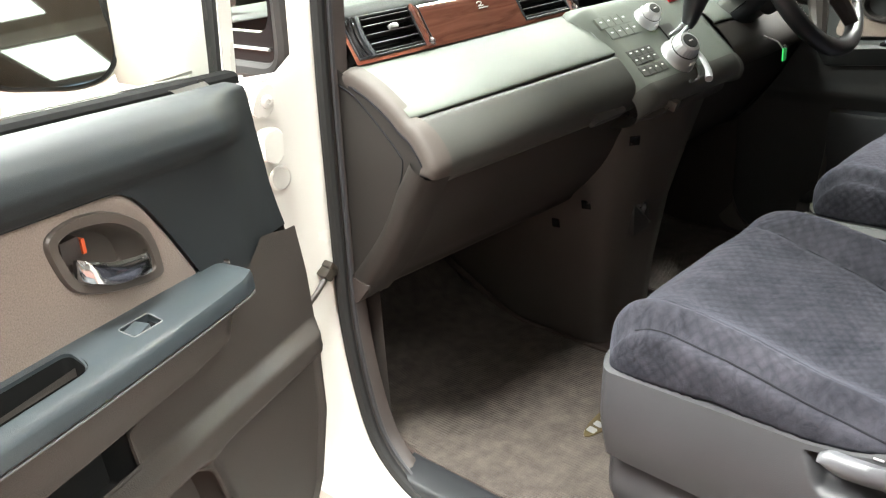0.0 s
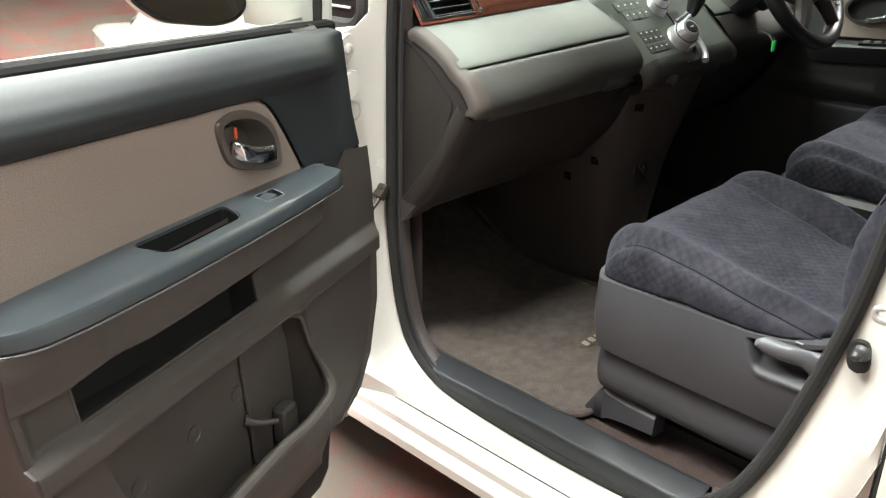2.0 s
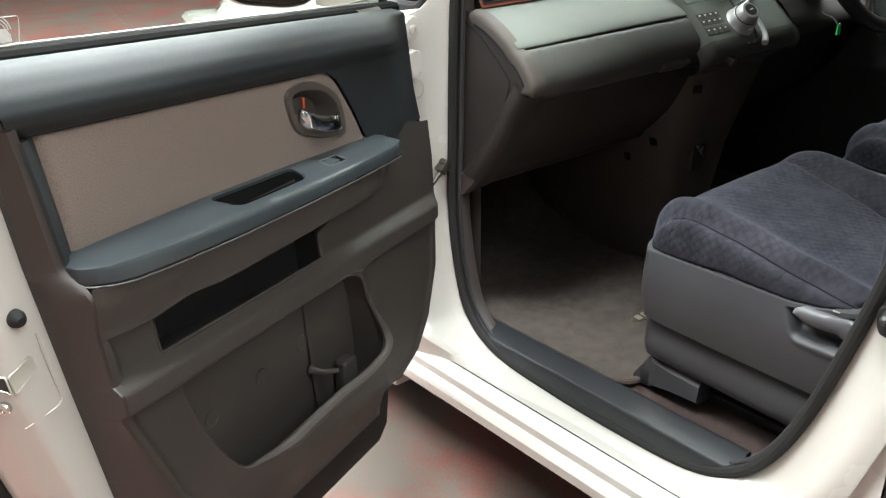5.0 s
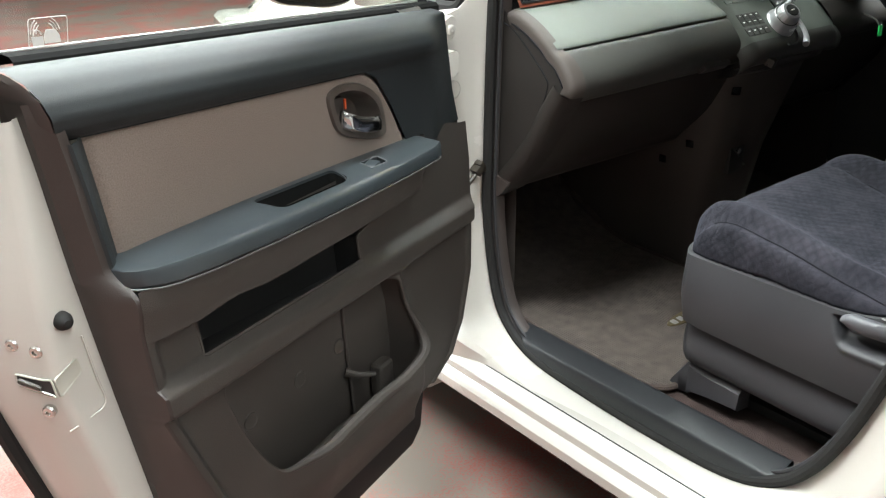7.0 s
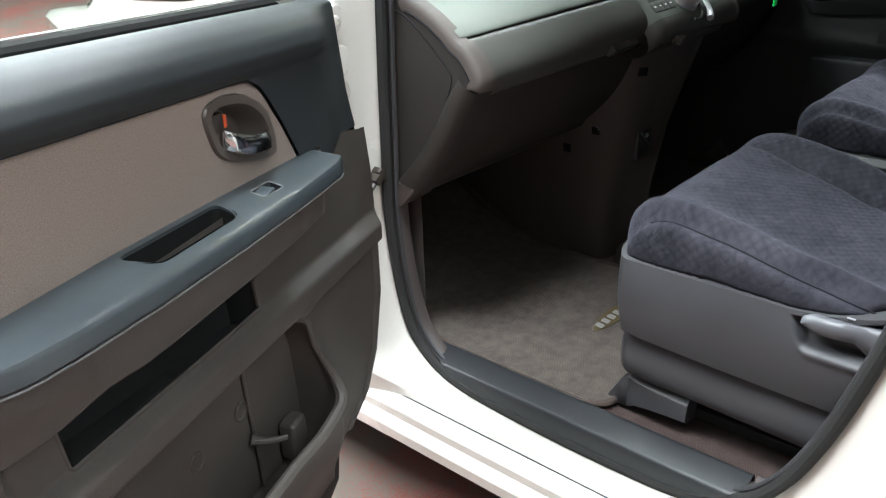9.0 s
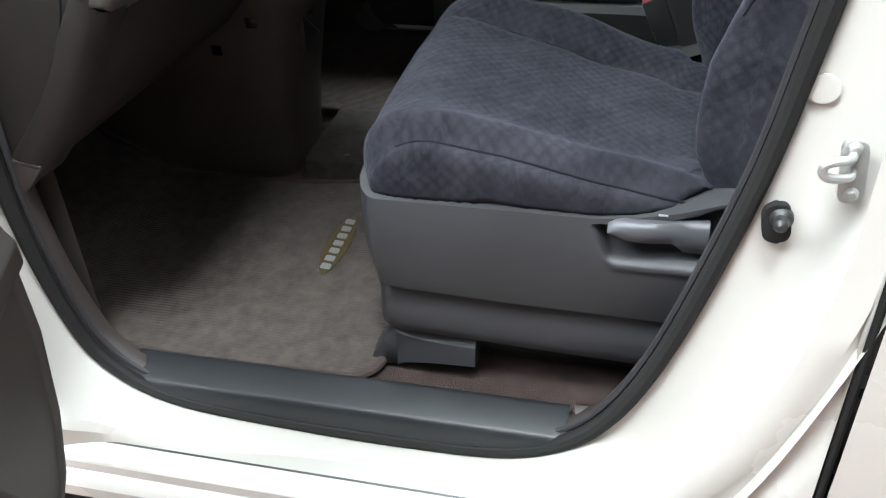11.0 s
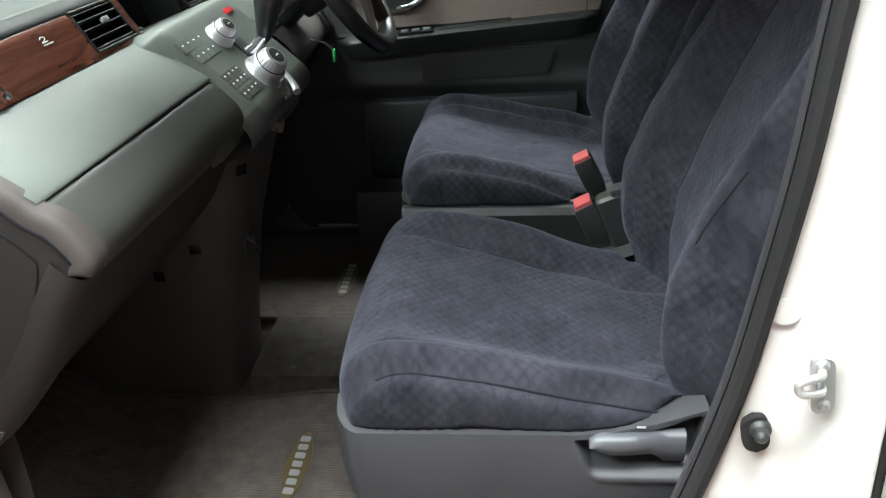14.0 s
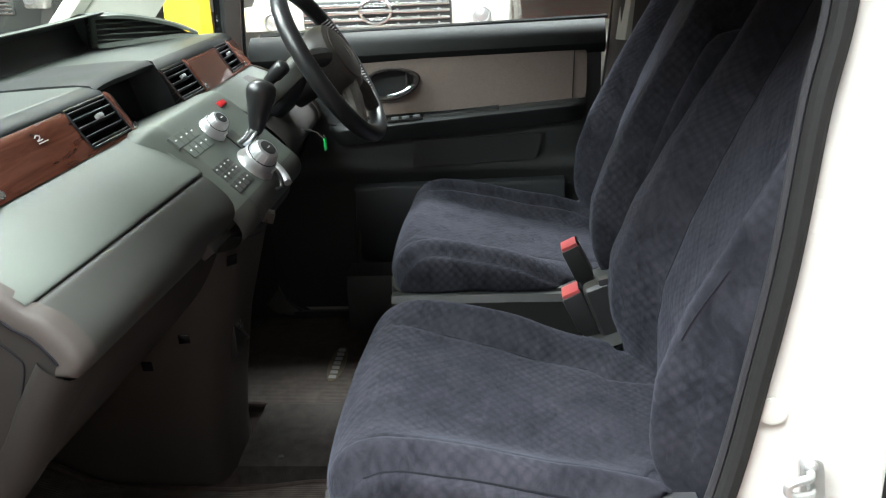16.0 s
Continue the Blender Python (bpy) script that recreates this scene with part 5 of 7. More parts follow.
    for i in range(15):
        t = i / 14
        y = -0.758 - 0.116 * t
        low = 0.636 - 0.014 * step(0.66, 0.78, t) + 0.007 * step(0.22, 0.0, t)
        o = 0.272 + 0.009 * math.sin(math.pi * min(1, 0.2 + t))
        top = 0.664 + 0.003 * t - 0.008 * step(0.12, 0.0, t)
        rows.append([(X_(o - 0.012), y, top - 0.002), (X_(o), y, top), (X_(o + 0.005), y, top - 0.006), (X_(o + 0.006), y, (top + low) / 2), (X_(o + 0.002), y, low + 0.003), (X_(o - 0.006), y, low), (X_(o - 0.014), y, low + 0.004)])
    part("recline_lever", grid(rows, around=True, caps=True), LEVERGREY, side, lever_label, sharp=60)
    part("lever_mark", box(X_(0.268), X_(0.2705), -0.826, -0.815, 0.6705, 0.672), SILVER, side)
    rows = []
    for i in range(31):
        t = i / 30
        y = -0.438 - 0.47 * t
        nose = 1 - math.sqrt(max(0.0, 1 - (max(0.0, 0.10 - t) / 0.10) ** 2))
        rows.append([(X_(0.252 - 0.06 * nose + b), y - 0.010 * nose, z - 0.016 * t) for z, b in ((0.545, -0.016), (0.528, -0.012), (0.512, -0.002), (0.498, 0.006), (0.475, 0.010), (0.452, 0.009), (0.436, 0.004), (0.429, -0.004), (0.427, -0.03))])
    part("lower_cover", grid(rows), SEATPLASTIC, th, "dark grey lower seat skirt", sharp=60)
    part("slide_cover", grid([[(X_(o + 0.012 * t), y, z) for o, z in ((0.200, 0.424), (0.230, 0.424 - 0.005 * t), (0.239, 0.416 - 0.006 * t), (0.243, 0.352 + 0.026 * t), (0.236, 0.347 + 0.026 * t), (0.200, 0.347 + 0.02 * t))] for y, t in ((-0.472, 0.1), (-0.485, 0.5), (-0.52, 0.8), (-0.580, 1.0), (-0.590, 1.0))], around=True, caps=True), SEATPLASTIC, th, "grey seat rail end cover")
    part("slide_nose", grid([[(X_(o), y, 0.347 + (z - 0.347) * h) for o, z in ((0.200, 0.424), (0.231, 0.4235), (0.240, 0.4154), (0.243, 0.354), (0.236, 0.349), (0.200, 0.349))] for y, h in ((-0.430, 0.12), (-0.434, 0.30), (-0.448, 0.62), (-0.462, 0.88), (-0.473, 1.0))], around=True, caps=True), SEATPLASTIC, th, sharp=60)
    for o in (-0.17, 0.17):
        part("rail", box(X_(o - 0.015), X_(o + 0.015), -1.15, -0.47, 0.345, 0.365, 0.003), BLACK, th)
    part("seat_base", grid([[(X_(o), y, z) for o in (-0.235, 0.235)] for y, z in ((-0.95, 0.40), (-0.48, 0.43), (-0.47, 0.50), (-0.46, 0.56), (-0.46, 0.645))]), BLACK, th)
    part("front_skirt", grid([[(X_(o), y - 0.03 * abs(o / 0.22) ** 5, z) for o in [-0.225 + 0.045 * i for i in range(11)]] for y, z in ((-0.462, 0.43), (-0.452, 0.46), (-0.446, 0.52), (-0.438, 0.57), (-0.434, 0.63), (-0.446, 0.658))]), SEATPLASTIC, th)
    return th


passenger_seat = seat(-1, "front_seat", "dark navy velour passenger seat on grey plastic base", "grey ribbed recline lever")
driver_seat = seat(1, "front_seat", "dark navy velour driver seat with folded armrest", "grey ribbed recline lever")
rows = []
for i in range(15):
    t = i / 14
    c = Vector((0.118, -0.965 - 0.145 * t, 0.86 + 0.30 * t))
    d = Vector((0, -0.145, 0.30)).normalized()
    n = Vector((0, d.z, -d.y))
    e = math.sqrt(max(0.0, 1 - max(0, (t - 0.8) / 0.2) ** 2)) * (1 if t > 0 else 0.9)
    rows.append([c + Vector((0.034 * math.cos(a) * (0.4 + 0.6 * e), 0, 0)) + n * 0.05 * math.sin(a) * max(0.15, e) for a in [2 * math.pi * j / 16 for j in range(16)]])
part("folding_armrest", grid(rows, around=True, caps=True), VELOUR, driver_seat, "folded-up velour armrest", sharp=60)


def buckle(x, y, z, lean, label):
    th = thing("seat_belt_buckle", label, "seat belt buckle", (x, y - 0.02, z - 0.14), group="front belt buckles")
    m = pose(x, y, z, lean, 0, 0)
    part("stalk", move(box(-0.021, 0.021, -0.015, 0.015, -0.125, -0.004, 0.005), m), BLACK, th)
    part("head", move(box(-0.024, 0.024, -0.019, 0.019, -0.075, -0.002, 0.006), m), BLACK, th)
    part("release_button", move(box(-0.0205, 0.0205, -0.016, 0.016, -0.010, 0.004, 0.004), m), RED, th, "red release button")
    part("tongue_slot", move(box(-0.016, 0.016, -0.0192, -0.0155, -0.006, 0.003), m), GLOSSBLACK, th)
    return th


buckle(-0.106, -0.786, 0.752, -26, "black belt buckle with red button beside the passenger seat")
buckle(0.083, -0.797, 0.768, -26, "black belt buckle with red button beside the driver seat")
for x, y, z, sx in ((-0.128, -0.885, 0.66, 1), (0.590, -0.893, 0.69, 1)):
    an = thing("belt_anchor", "steel belt anchor end beside the seat back", "belt anchor", (x, y, z), group="belt anchors")
    part("bracket", move(box(-0.02, 0.02, -0.03, 0.03, -0.008, 0.008, 0.004), pose(x, y, z, -35, 0, 0)), SILVER, an)
    part("anchor_bolt", lathe([(0.013, 0), (0.013, 0.006), (0.008, 0.009), (0.0001, 0.009)], pose(x, y - 0.006, z + 0.008, -35, 0, 0), 14), CHROME, an)
hinge_c = thing("seat_hinge_cover", "black recliner hinge cover between the seats", "seat part", (-0.115, -0.86, 0.70))
part("shell", move(box(-0.02, 0.02, -0.055, 0.06, -0.10, 0.07, 0.014, 3), pose(-0.118, -0.885, 0.72, -22, 0, 0)), BLACK, hinge_c)
part("cap", move(box(-0.018, 0.016, -0.02, 0.03, -0.012, 0.015, 0.006), pose(-0.118, -0.862, 0.775, -15, 0, 0)), SEATPLASTIC, hinge_c)
tray = thing("centre_tray", "dark grey plastic tray rail beside the driver seat", "tray", (0.11, -0.62, 0.345))
# rail in black, darker than its grey plastic, for the shaded gap
part("shell", grid([[(x, y, z) for x, z in ((0.085, 0.345), (0.085, 0.645), (0.095, 0.658), (0.125, 0.655), (0.13, 0.60))] for y in (-0.44, -0.46, -0.6, -0.8, -0.92)]), BLACK, tray)


# ---- dashboard ----
dash = thing("dashboard", "grey minivan dashboard with dark wood strip and centre controls", "dashboard", (0, 0.1, 0.60))


def bow(x):
    """How the dashboard's face comes towards the cabin in the middle."""
    k = min(1.0, max(0.0, (0.67 - abs(x)) / 0.47))
    return -0.036 * k


def strip_of(profile, x0, x1, n=40, lift=0.014):
    rows = []
    for i in range(n + 1):
        x = x0 + (x1 - x0) * i / n
        k = min(1.0, max(0.0, (0.67 - abs(x)) / 0.47))
        rows.append([(x, y + bow(x), z + lift * k) for y, z in profile])
    return rows


def sp(pts, n=4):
    return [(p.x, p.y) for p in spline([(a, b, 0) for a, b in pts], n)]


TOP = sp([(0.55, 1.085), (0.40, 1.112), (0.22, 1.124), (0.10, 1.130), (0.05, 1.132), (0.035, 1.132), (0.028, 1.130)])
LIP = sp([(0.030, 1.1315), (0.020, 1.130), (0.008, 1.125), (0.002, 1.119), (0.003, 1.114), (0.012, 1.111), (0.03, 1.111)])
WOODP = sp([(0.006, 1.120), (-0.004, 1.112), (-0.016, 1.092), (-0.030, 1.070), (-0.040, 1.054)])
UPPER = sp([(-0.030, 1.052), (-0.040, 1.050), (-0.085, 1.032), (-0.125, 1.010), (-0.148, 0.994), (-0.152, 0.988), (-0.148, 0.985)])
LOWER = sp([(-0.146, 0.984), (-0.154, 0.984), (-0.164, 0.977), (-0.190, 0.950), (-0.200, 0.930), (-0.198, 0.912), (-0.188, 0.894), (-0.176, 0.886), (-0.160, 0.886)])
UNDER = sp([(-0.165, 0.888), (-0.160, 0.872), (-0.140, 0.825), (-0.105, 0.768), (-0.065, 0.722), (-0.030, 0.688), (-0.012, 0.668), (0.03, 0.655), (0.20, 0.64), (0.45, 0.66)])

part("top_pad", grid(strip_of(TOP, -0.69, -0.165, 30, 0.011)), DASHPAD, dash, "charcoal grain dash top pad", sharp=50)
part("top_pad", grid(strip_of(TOP, 0.095, 0.69, 30, 0.011)), DASHPAD, dash, "charcoal grain dash top pad", sharp=50)
part("top_pad_middle", grid(strip_of(TOP[:13], -0.165, 0.095, 14, 0.011)), DASHPAD, dash, sharp=50)
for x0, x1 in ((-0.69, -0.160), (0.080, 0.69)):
    part("pad_lip", grid(strip_of(LIP, x0, x1, 24, 0.011)), DIMBLACK, dash, "black soft lip of the top pad", sharp=50)


def wood_strip(x0, x1, openings):
    """A veneer strip in panels, with slim rails above and below each vent (left, right)."""
    at = x0
    for a, b in openings + [(x1, x1)]:
        part("wood_panel", grid(strip_of(WOODP, at, a, max(2, int((a - at) / 0.018)), 0.011)), WOOD, dash, "glossy dark red wood veneer strip", sharp=50)
        if b > a:
            part("wood_rail", grid(strip_of(WOODP[:3], a, b, 8, 0.011)), WOOD, dash, sharp=50)
            part("wood_rail", grid(strip_of(WOODP[14:], a, b, 8, 0.011)), WOOD, dash, sharp=50)
        at = b


VENTS = [(-0.664, -0.530), (-0.288, -0.166), (0.084, 0.204), (0.470, 0.584)]
wood_strip(-0.672, -0.142, VENTS[:2])
wood_strip(0.078, 0.668, VENTS[2:])
part("upper_lid", grid(strip_of(UPPER, -0.680, -0.165, 30)), DASHTOP, dash, "grey upper glovebox lid", sharp=50)
part("driver_pad", grid(strip_of(UPPER, 0.19, 0.67, 30)), DASHTOP, dash, sharp=50)
# upper lid's grey, darkened for the shade on this lower face
glove = part("glovebox_lid", grid(strip_of(LOWER, -0.676, -0.165, 30)), DASHMID, dash, "grey lower glovebox lid", sharp=50)
part("driver_lower_pad", grid(strip_of(LOWER, 0.19, 0.67, 30)), DASHLOW, dash, sharp=50)
part("lower_panel", grid(strip_of(UNDER, -0.672, 0.672, 50)), UNDERDASH, dash, "dark brown-grey lower dash panel", sharp=50)
part("lid_seam", tube([(x, y, z) for x, y, z in (r[0] for r in strip_of([(-0.147, 0.9855)], -0.655, -0.19, 30))], 0.0022, 6), BLACK, dash)
# glovebox latch
part("latch_well", move(box(-0.045, 0.045, -0.012, 0.012, -0.014, 0.014, 0.003), pose(-0.268, -0.218, 0.915, -38, 0, 0)), BLACK, glove)
part("latch_handle", move(box(-0.040, 0.012, -0.015, 0.003, -0.010, 0.010, 0.004), pose(-0.262, -0.2145, 0.915, -38, 0, 0)), DASHMID, glove, "grey glovebox latch")
part("latch_tip", move(box(0.012, 0.040, -0.014, 0.0, -0.012, 0.014, 0.003), pose(-0.266, -0.2145, 0.917, -38, 0, 0)), DASHMID, glove)

# taupe end trim following the lids, and the end panel
ENDP = sp([(-0.020, 1.044), (-0.034, 1.050), (-0.055, 1.046), (-0.095, 1.028), (-0.132, 1.004), (-0.150, 0.988), (-0.172, 0.974), (-0.192, 0.950), (-0.203, 0.930), (-0.203, 0.916), (-0.196, 0.904)])
for s in (-1, 1):
    rows, gap = [], []
    for k, (px, pz) in enumerate(ENDP):
        t = k / (len(ENDP) - 1)
        a = Vector(ENDP[max(0, k - 1)])
        b = Vector(ENDP[min(len(ENDP) - 1, k + 1)])
        d = (b - a).normalized()
        n = Vector((d.y, -d.x))
        inn = Vector((px, pz)) - n * 0.001
        wid = 0.016 + 0.014 * step(0.42, 0.72, t)
        row = []
        q = Vector((px, pz)) + n * -0.0245 * (-1 if n.x > 0 and n.y < 0 else 1)
        gap.append((-s * -0.6905, q.x, q.y))
        for x, o in ((-0.690, -0.024), (-0.692, -0.012), (-0.690, -0.004), (-0.686, 0.0005), (-0.679, 0.002), (-0.684 + wid, 0.002), (-0.681 + wid, -0.004)):
            q = Vector((px, pz)) + n * o * (-1 if n.x > 0 and n.y < 0 else 1)
            row.append((-s * x, q.x, q.y))
        rows.append(row)
    rows.append([(x, ENDP[-1][0] + 0.022, ENDP[-1][1] + 0.004) for x, y, z in rows[-1]])
    part("end_trim", grid(rows), TAN, dash, "taupe soft trim at the dash end", sharp=60)
    SIDE = [(0.06, 1.10), (0.0, 1.075), (-0.02, 1.036), (-0.050, 1.034), (-0.090, 1.016), (-0.126, 0.992), (-0.145, 0.975), (-0.166, 0.960), (-0.184, 0.938), (-0.190, 0.925), (-0.184, 0.908), (-0.172, 0.890), (-0.165, 0.878), (-0.140, 0.825), (-0.105, 0.768), (-0.065, 0.722), (-0.040, 0.690), (-0.030, 0.668), (0.06, 0.655)]
    part("end_gap", tube(gap[3:-4], 0.0016, 5), SEAM, dash)
    part("end_panel", prism(rounded(SIDE, 0.012, 3), -0.690, -0.650, lambda a, b, h: (-s * h, a, b), 0.006, 3), ENDPANEL, dash, "brown-grey side panel of the dash")
    FL = [Vector(p) for p in sp([(-0.193, 0.904), (-0.178, 0.880), (-0.160, 0.852), (-0.138, 0.810), (-0.104, 0.760), (-0.066, 0.714), (-0.036, 0.680)])]
    rows = []
    for k, p in enumerate(FL):
        d = (FL[min(k + 1, len(FL) - 1)] - FL[max(k - 1, 0)]).normalized()
        n = Vector((-d.y, d.x))
        rows.append([(-s * x, p.x + n.x * o, p.y + n.y * o) for x, o in ((-0.689, 0.044), (-0.694, 0.041), (-0.698, 0.032), (-0.700, 0.020), (-0.699, 0.010), (-0.694, 0.002), (-0.684, -0.003), (-0.650, -0.005))])
    part("end_flange", grid(rows), FLANGE, dash, "brown moulded edge of the dash end", sharp=60)
    part("end_panel_line", tube(spline([(-s * -0.6905, y, z) for y, z in ((0.0, 1.030), (-0.045, 1.012), (-0.095, 0.972), (-0.134, 0.935), (-0.140, 0.918), (-0.128, 0.880), (-0.118, 0.856))], 5), 0.0011, 5), SEAM, dash)
    part("end_foot", prism(rounded([(-0.05, 0.70), (-0.015, 0.66), (0.02, 0.645), (0.05, 0.66), (0.04, 0.71)], 0.01), -0.700, -0.655, lambda a, b, h: (-s * h, a, b), 0.005), TRIM, dash)


# vents
def wood_at(x, q, h=0.0):
    """A place on the veneer, q from its top edge to its foot, h outwards."""
    f = min(15.999, q * 16)
    i = int(f)
    p, r = Vector(WOODP[i]), Vector(WOODP[i + 1])
    d = (r - p).normalized()
    c = p + (r - p) * (f - i) + Vector((d.y, -d.x)) * h
    k = min(1.0, max(0.0, (0.67 - abs(x)) / 0.47))
    return Vector((x, c.x + bow(x), c.y + 0.011 * k))


def vent(x0, x1, label, louvers=0):
    q0, q1 = 0.125, 0.875
    left = x0 + 0.0085 * louvers
    ring = [(x0, q0), ((x0 + x1) / 2, q0), (x1, q0), (x1, 0.3), (x1, 0.5), (x1, 0.7), (x1, q1), ((x0 + x1) / 2, q1), (x0, q1), (x0, 0.7), (x0, 0.5), (x0, 0.3)]
    well = grid([[wood_at(x, q, h) for x, q in ring] for h in (0.0005, -0.006, -0.024)], around=True, caps=True)
    well.faces.ensure_lookup_table()
    front = min(well.faces, key=lambda f: (-len(f.verts), f.calc_center_median().y))
    if len(front.verts) > 4:
        well.faces.remove(front)
    # well walls coloured near-black for the darkness of the vent's depth
    th = part("air_vent", well, FELTHOLLOW, dash, label)
    part("vent_frame", tube([wood_at(x, q, 0.0008) for x, q in ring], 0.0021, 8, closed=True), SATIN, th)
    for i in range(5):
        q = q0 + (q1 - q0) * (i + 0.6) / 5.2
        part("slat", grid([[wood_at(x, q, -0.001), wood_at(x, q + 0.018, -0.0005), wood_at(x, q + 0.03, -0.014), wood_at(x, q + 0.01, -0.014)] for x in [left + (x1 - left) * j / 6 for j in range(7)]], around=True, caps=True), BLACK, th)
        part("slat_edge", tube([wood_at(x, q + 0.006, -0.0004) for x in [left + 0.002 + (x1 - left - 0.004) * j / 6 for j in range(7)]], 0.0007, 5), SILVER, th)
    for i in range(louvers):
        part("louver", tube([wood_at(x0 + 0.005 + 0.0085 * i - 0.006 * math.sin(math.pi * (q - q0) / (q1 - q0)) * (1 if i else 0.3), q, 0.0012) for q in [q0 + 0.01 + (q1 - q0 - 0.02) * j / 8 for j in range(9)]], 0.0032 if i < louvers - 1 else 0.0045, 8), GLOSSBLACK if i < louvers - 1 else DOORTOP, th)
    mid = left + (x1 - left) * 0.52
    clip = wood_at(mid, 0.47, 0.004)
    part("vent_clip", move(box(-0.009, 0.009, -0.005, 0.004, -0.0042, 0.0042, 0.003), Matrix.Translation(clip) @ pose(0, 0, 0, -35, 0, 0)), SILVER, th)
    part("vent_edge", tube([wood_at(x1 + 0.019, q, 0.0006) for q in [0.06 + 0.08 * j for j in range(12)]], 0.0016, 8), SATIN, th)
    part("vent_band", tube([wood_at(x1 + 0.010, q, -0.0025) for q in [0.05 + 0.09 * j for j in range(11)]], 0.0068, 10), WOOD, th, "raised wood band beside the vent")
    part("vent_wheel", move(lathe([(0.0052, -0.003), (0.006, 0), (0.0052, 0.004), (0.0001, 0.005)], facing((0, 0, 0), (0, -0.8, 0.6)), 14), Matrix.Translation(wood_at(x1 + 0.012, 0.86, 0.004))), CHROME, th)
    return th


vent(*VENTS[0], "black slatted side air vent with curved louvers", 4)
vent(*VENTS[1], "black slatted centre air vent")
vent(*VENTS[2], "black slatted centre air vent")
vent(*VENTS[3], "black slatted side air vent")


def on_wood(x, q):
    """A place on the passenger wood strip, q from its top to its foot."""
    y, z = lin(q, [(0.0, -0.004), (1.0, -0.016)]), lin(q, [(0.0, 1.112), (1.0, 1.092)])
    k = min(1.0, max(0.0, (0.67 - abs(x)) / 0.47))
    return (x, y + bow(x) - 0.0012, z + 0.011 * k + 0.0008)


part("airbag_mark", join(tube(spline([on_wood(-0.384, 0.48), on_wood(-0.379, 0.38), on_wood(-0.373, 0.46), on_wood(-0.376, 0.62), on_wood(-0.383, 0.72), on_wood(-0.371, 0.72)], 4), 0.0009, 5), tube([on_wood(-0.384, 0.88), on_wood(-0.362, 0.88)], 0.0009, 5)), PRINT, dash, "pale stamped mark on the wood")

# screen bay between the centre vents
part("screen_bay", join(box(-0.146, -0.138, -0.018, 0.10, 1.03, 1.131), box(-0.146, 0.075, 0.09, 0.10, 1.03, 1.134)), DASHPAD, dash)
part("bay_floor", grid([[(x, y, z) for y, z in ((0.05, 1.026), (-0.004, 1.034), (-0.04, 1.048), (-0.075, 1.058), (-0.11, 1.064))] for x in (-0.145, -0.1, 0.0, 0.08, 0.10)]), DASHTOP, dash, "moulded ledge below the screen")
part("bay_wall", grid([[(0.062, 0.06, 1.032), (0.060, 0.03, 1.136), (0.060, 0.03, 1.15)], [(0.063, -0.004, 1.033), (0.066, -0.005, 1.12), (0.068, 0.0, 1.15)], [(0.072, -0.020, 1.040), (0.074, -0.022, 1.11), (0.075, -0.018, 1.150)], [(0.078, -0.062, 1.055), (0.077, -0.048, 1.10), (0.076, -0.026, 1.148)]]), SATIN, dash)
scr = part("screen", move(box(-0.098, 0.098, -0.004, 0.006, -0.052, 0.060, 0.003), pose(-0.038, 0.012, 1.086, -16, 0, 0)), GLOSSBLACK, dash, "dark glossy navigation screen")
part("screen_edge", tube([(0.060, 0.028, 1.138), (0.061, -0.002, 1.034)], 0.0022, 6), DASHTOP, scr)
part("screen_hood", grid([[(x, y - 0.012 * (1 - abs((x + 0.036) / 0.135) ** 2), z + 0.010 * (1 - abs((x + 0.036) / 0.135) ** 4) - (0.024 if abs(x + 0.036) > 0.1315 else 0)) for x in [-0.1685] + [-0.167 + 0.0262 * i for i in range(11)] + [0.0965]] for y, z in ((0.16, 1.138), (0.07, 1.1435), (0.01, 1.145), (-0.016, 1.143), (-0.024, 1.136), (-0.018, 1.126), (0.03, 1.126))]), DIMBLACK, dash, "raised black hood over the screen", sharp=60)

# centre control panel
CP = sp([(0.0, 1.046), (-0.06, 1.066), (-0.105, 1.077), (-0.128, 1.070), (-0.190, 1.0125), (-0.245, 0.961), (-0.266, 0.938), (-0.268, 0.915), (-0.250, 0.898), (-0.18, 0.885)])
rows = []
for i in range(31):
    x = -0.205 + 0.405 * i / 30
    e = 1.7 * step(-0.184, -0.205, x) + step(0.14, 0.20, x)
    rows.append([(x, y + 0.014 * e, z - 0.013 * e) for y, z in CP])
panel = part("centre_panel", grid([r[:22] for r in rows]), DASHTOP, dash, "grey centre control panel", sharp=60)
part("panel_chin", grid([r[21:] for r in rows]), DASHMID, dash, "dark grey lower chin of the centre panel", sharp=60)
part("panel_border", tube(spline([(-0.150, -0.052, 1.061), (-0.168, -0.085, 1.058), (-0.190, -0.125, 1.046), (-0.196, -0.155, 1.026), (-0.190, -0.178, 1.000)], 5), 0.0015, 6), LEVERDARK, dash)
NRM = Vector((0, -0.68, 0.73)).normalized()
DWN = Vector((0, -0.73, -0.68)).normalized()


def on_panel(x, d, h=0.0):
    """A place on the sloping control panel: d metres down from its crest."""
    p = Vector((x, -0.125, 1.073)) + DWN * d + NRM * h
    return p


def panel_pose(x, d, h=0.0):
    p = on_panel(x, d, h)
    return Matrix.Translation(p) @ Matrix((Vector((1, 0, 0)), -DWN, NRM)).transposed().to_4x4()


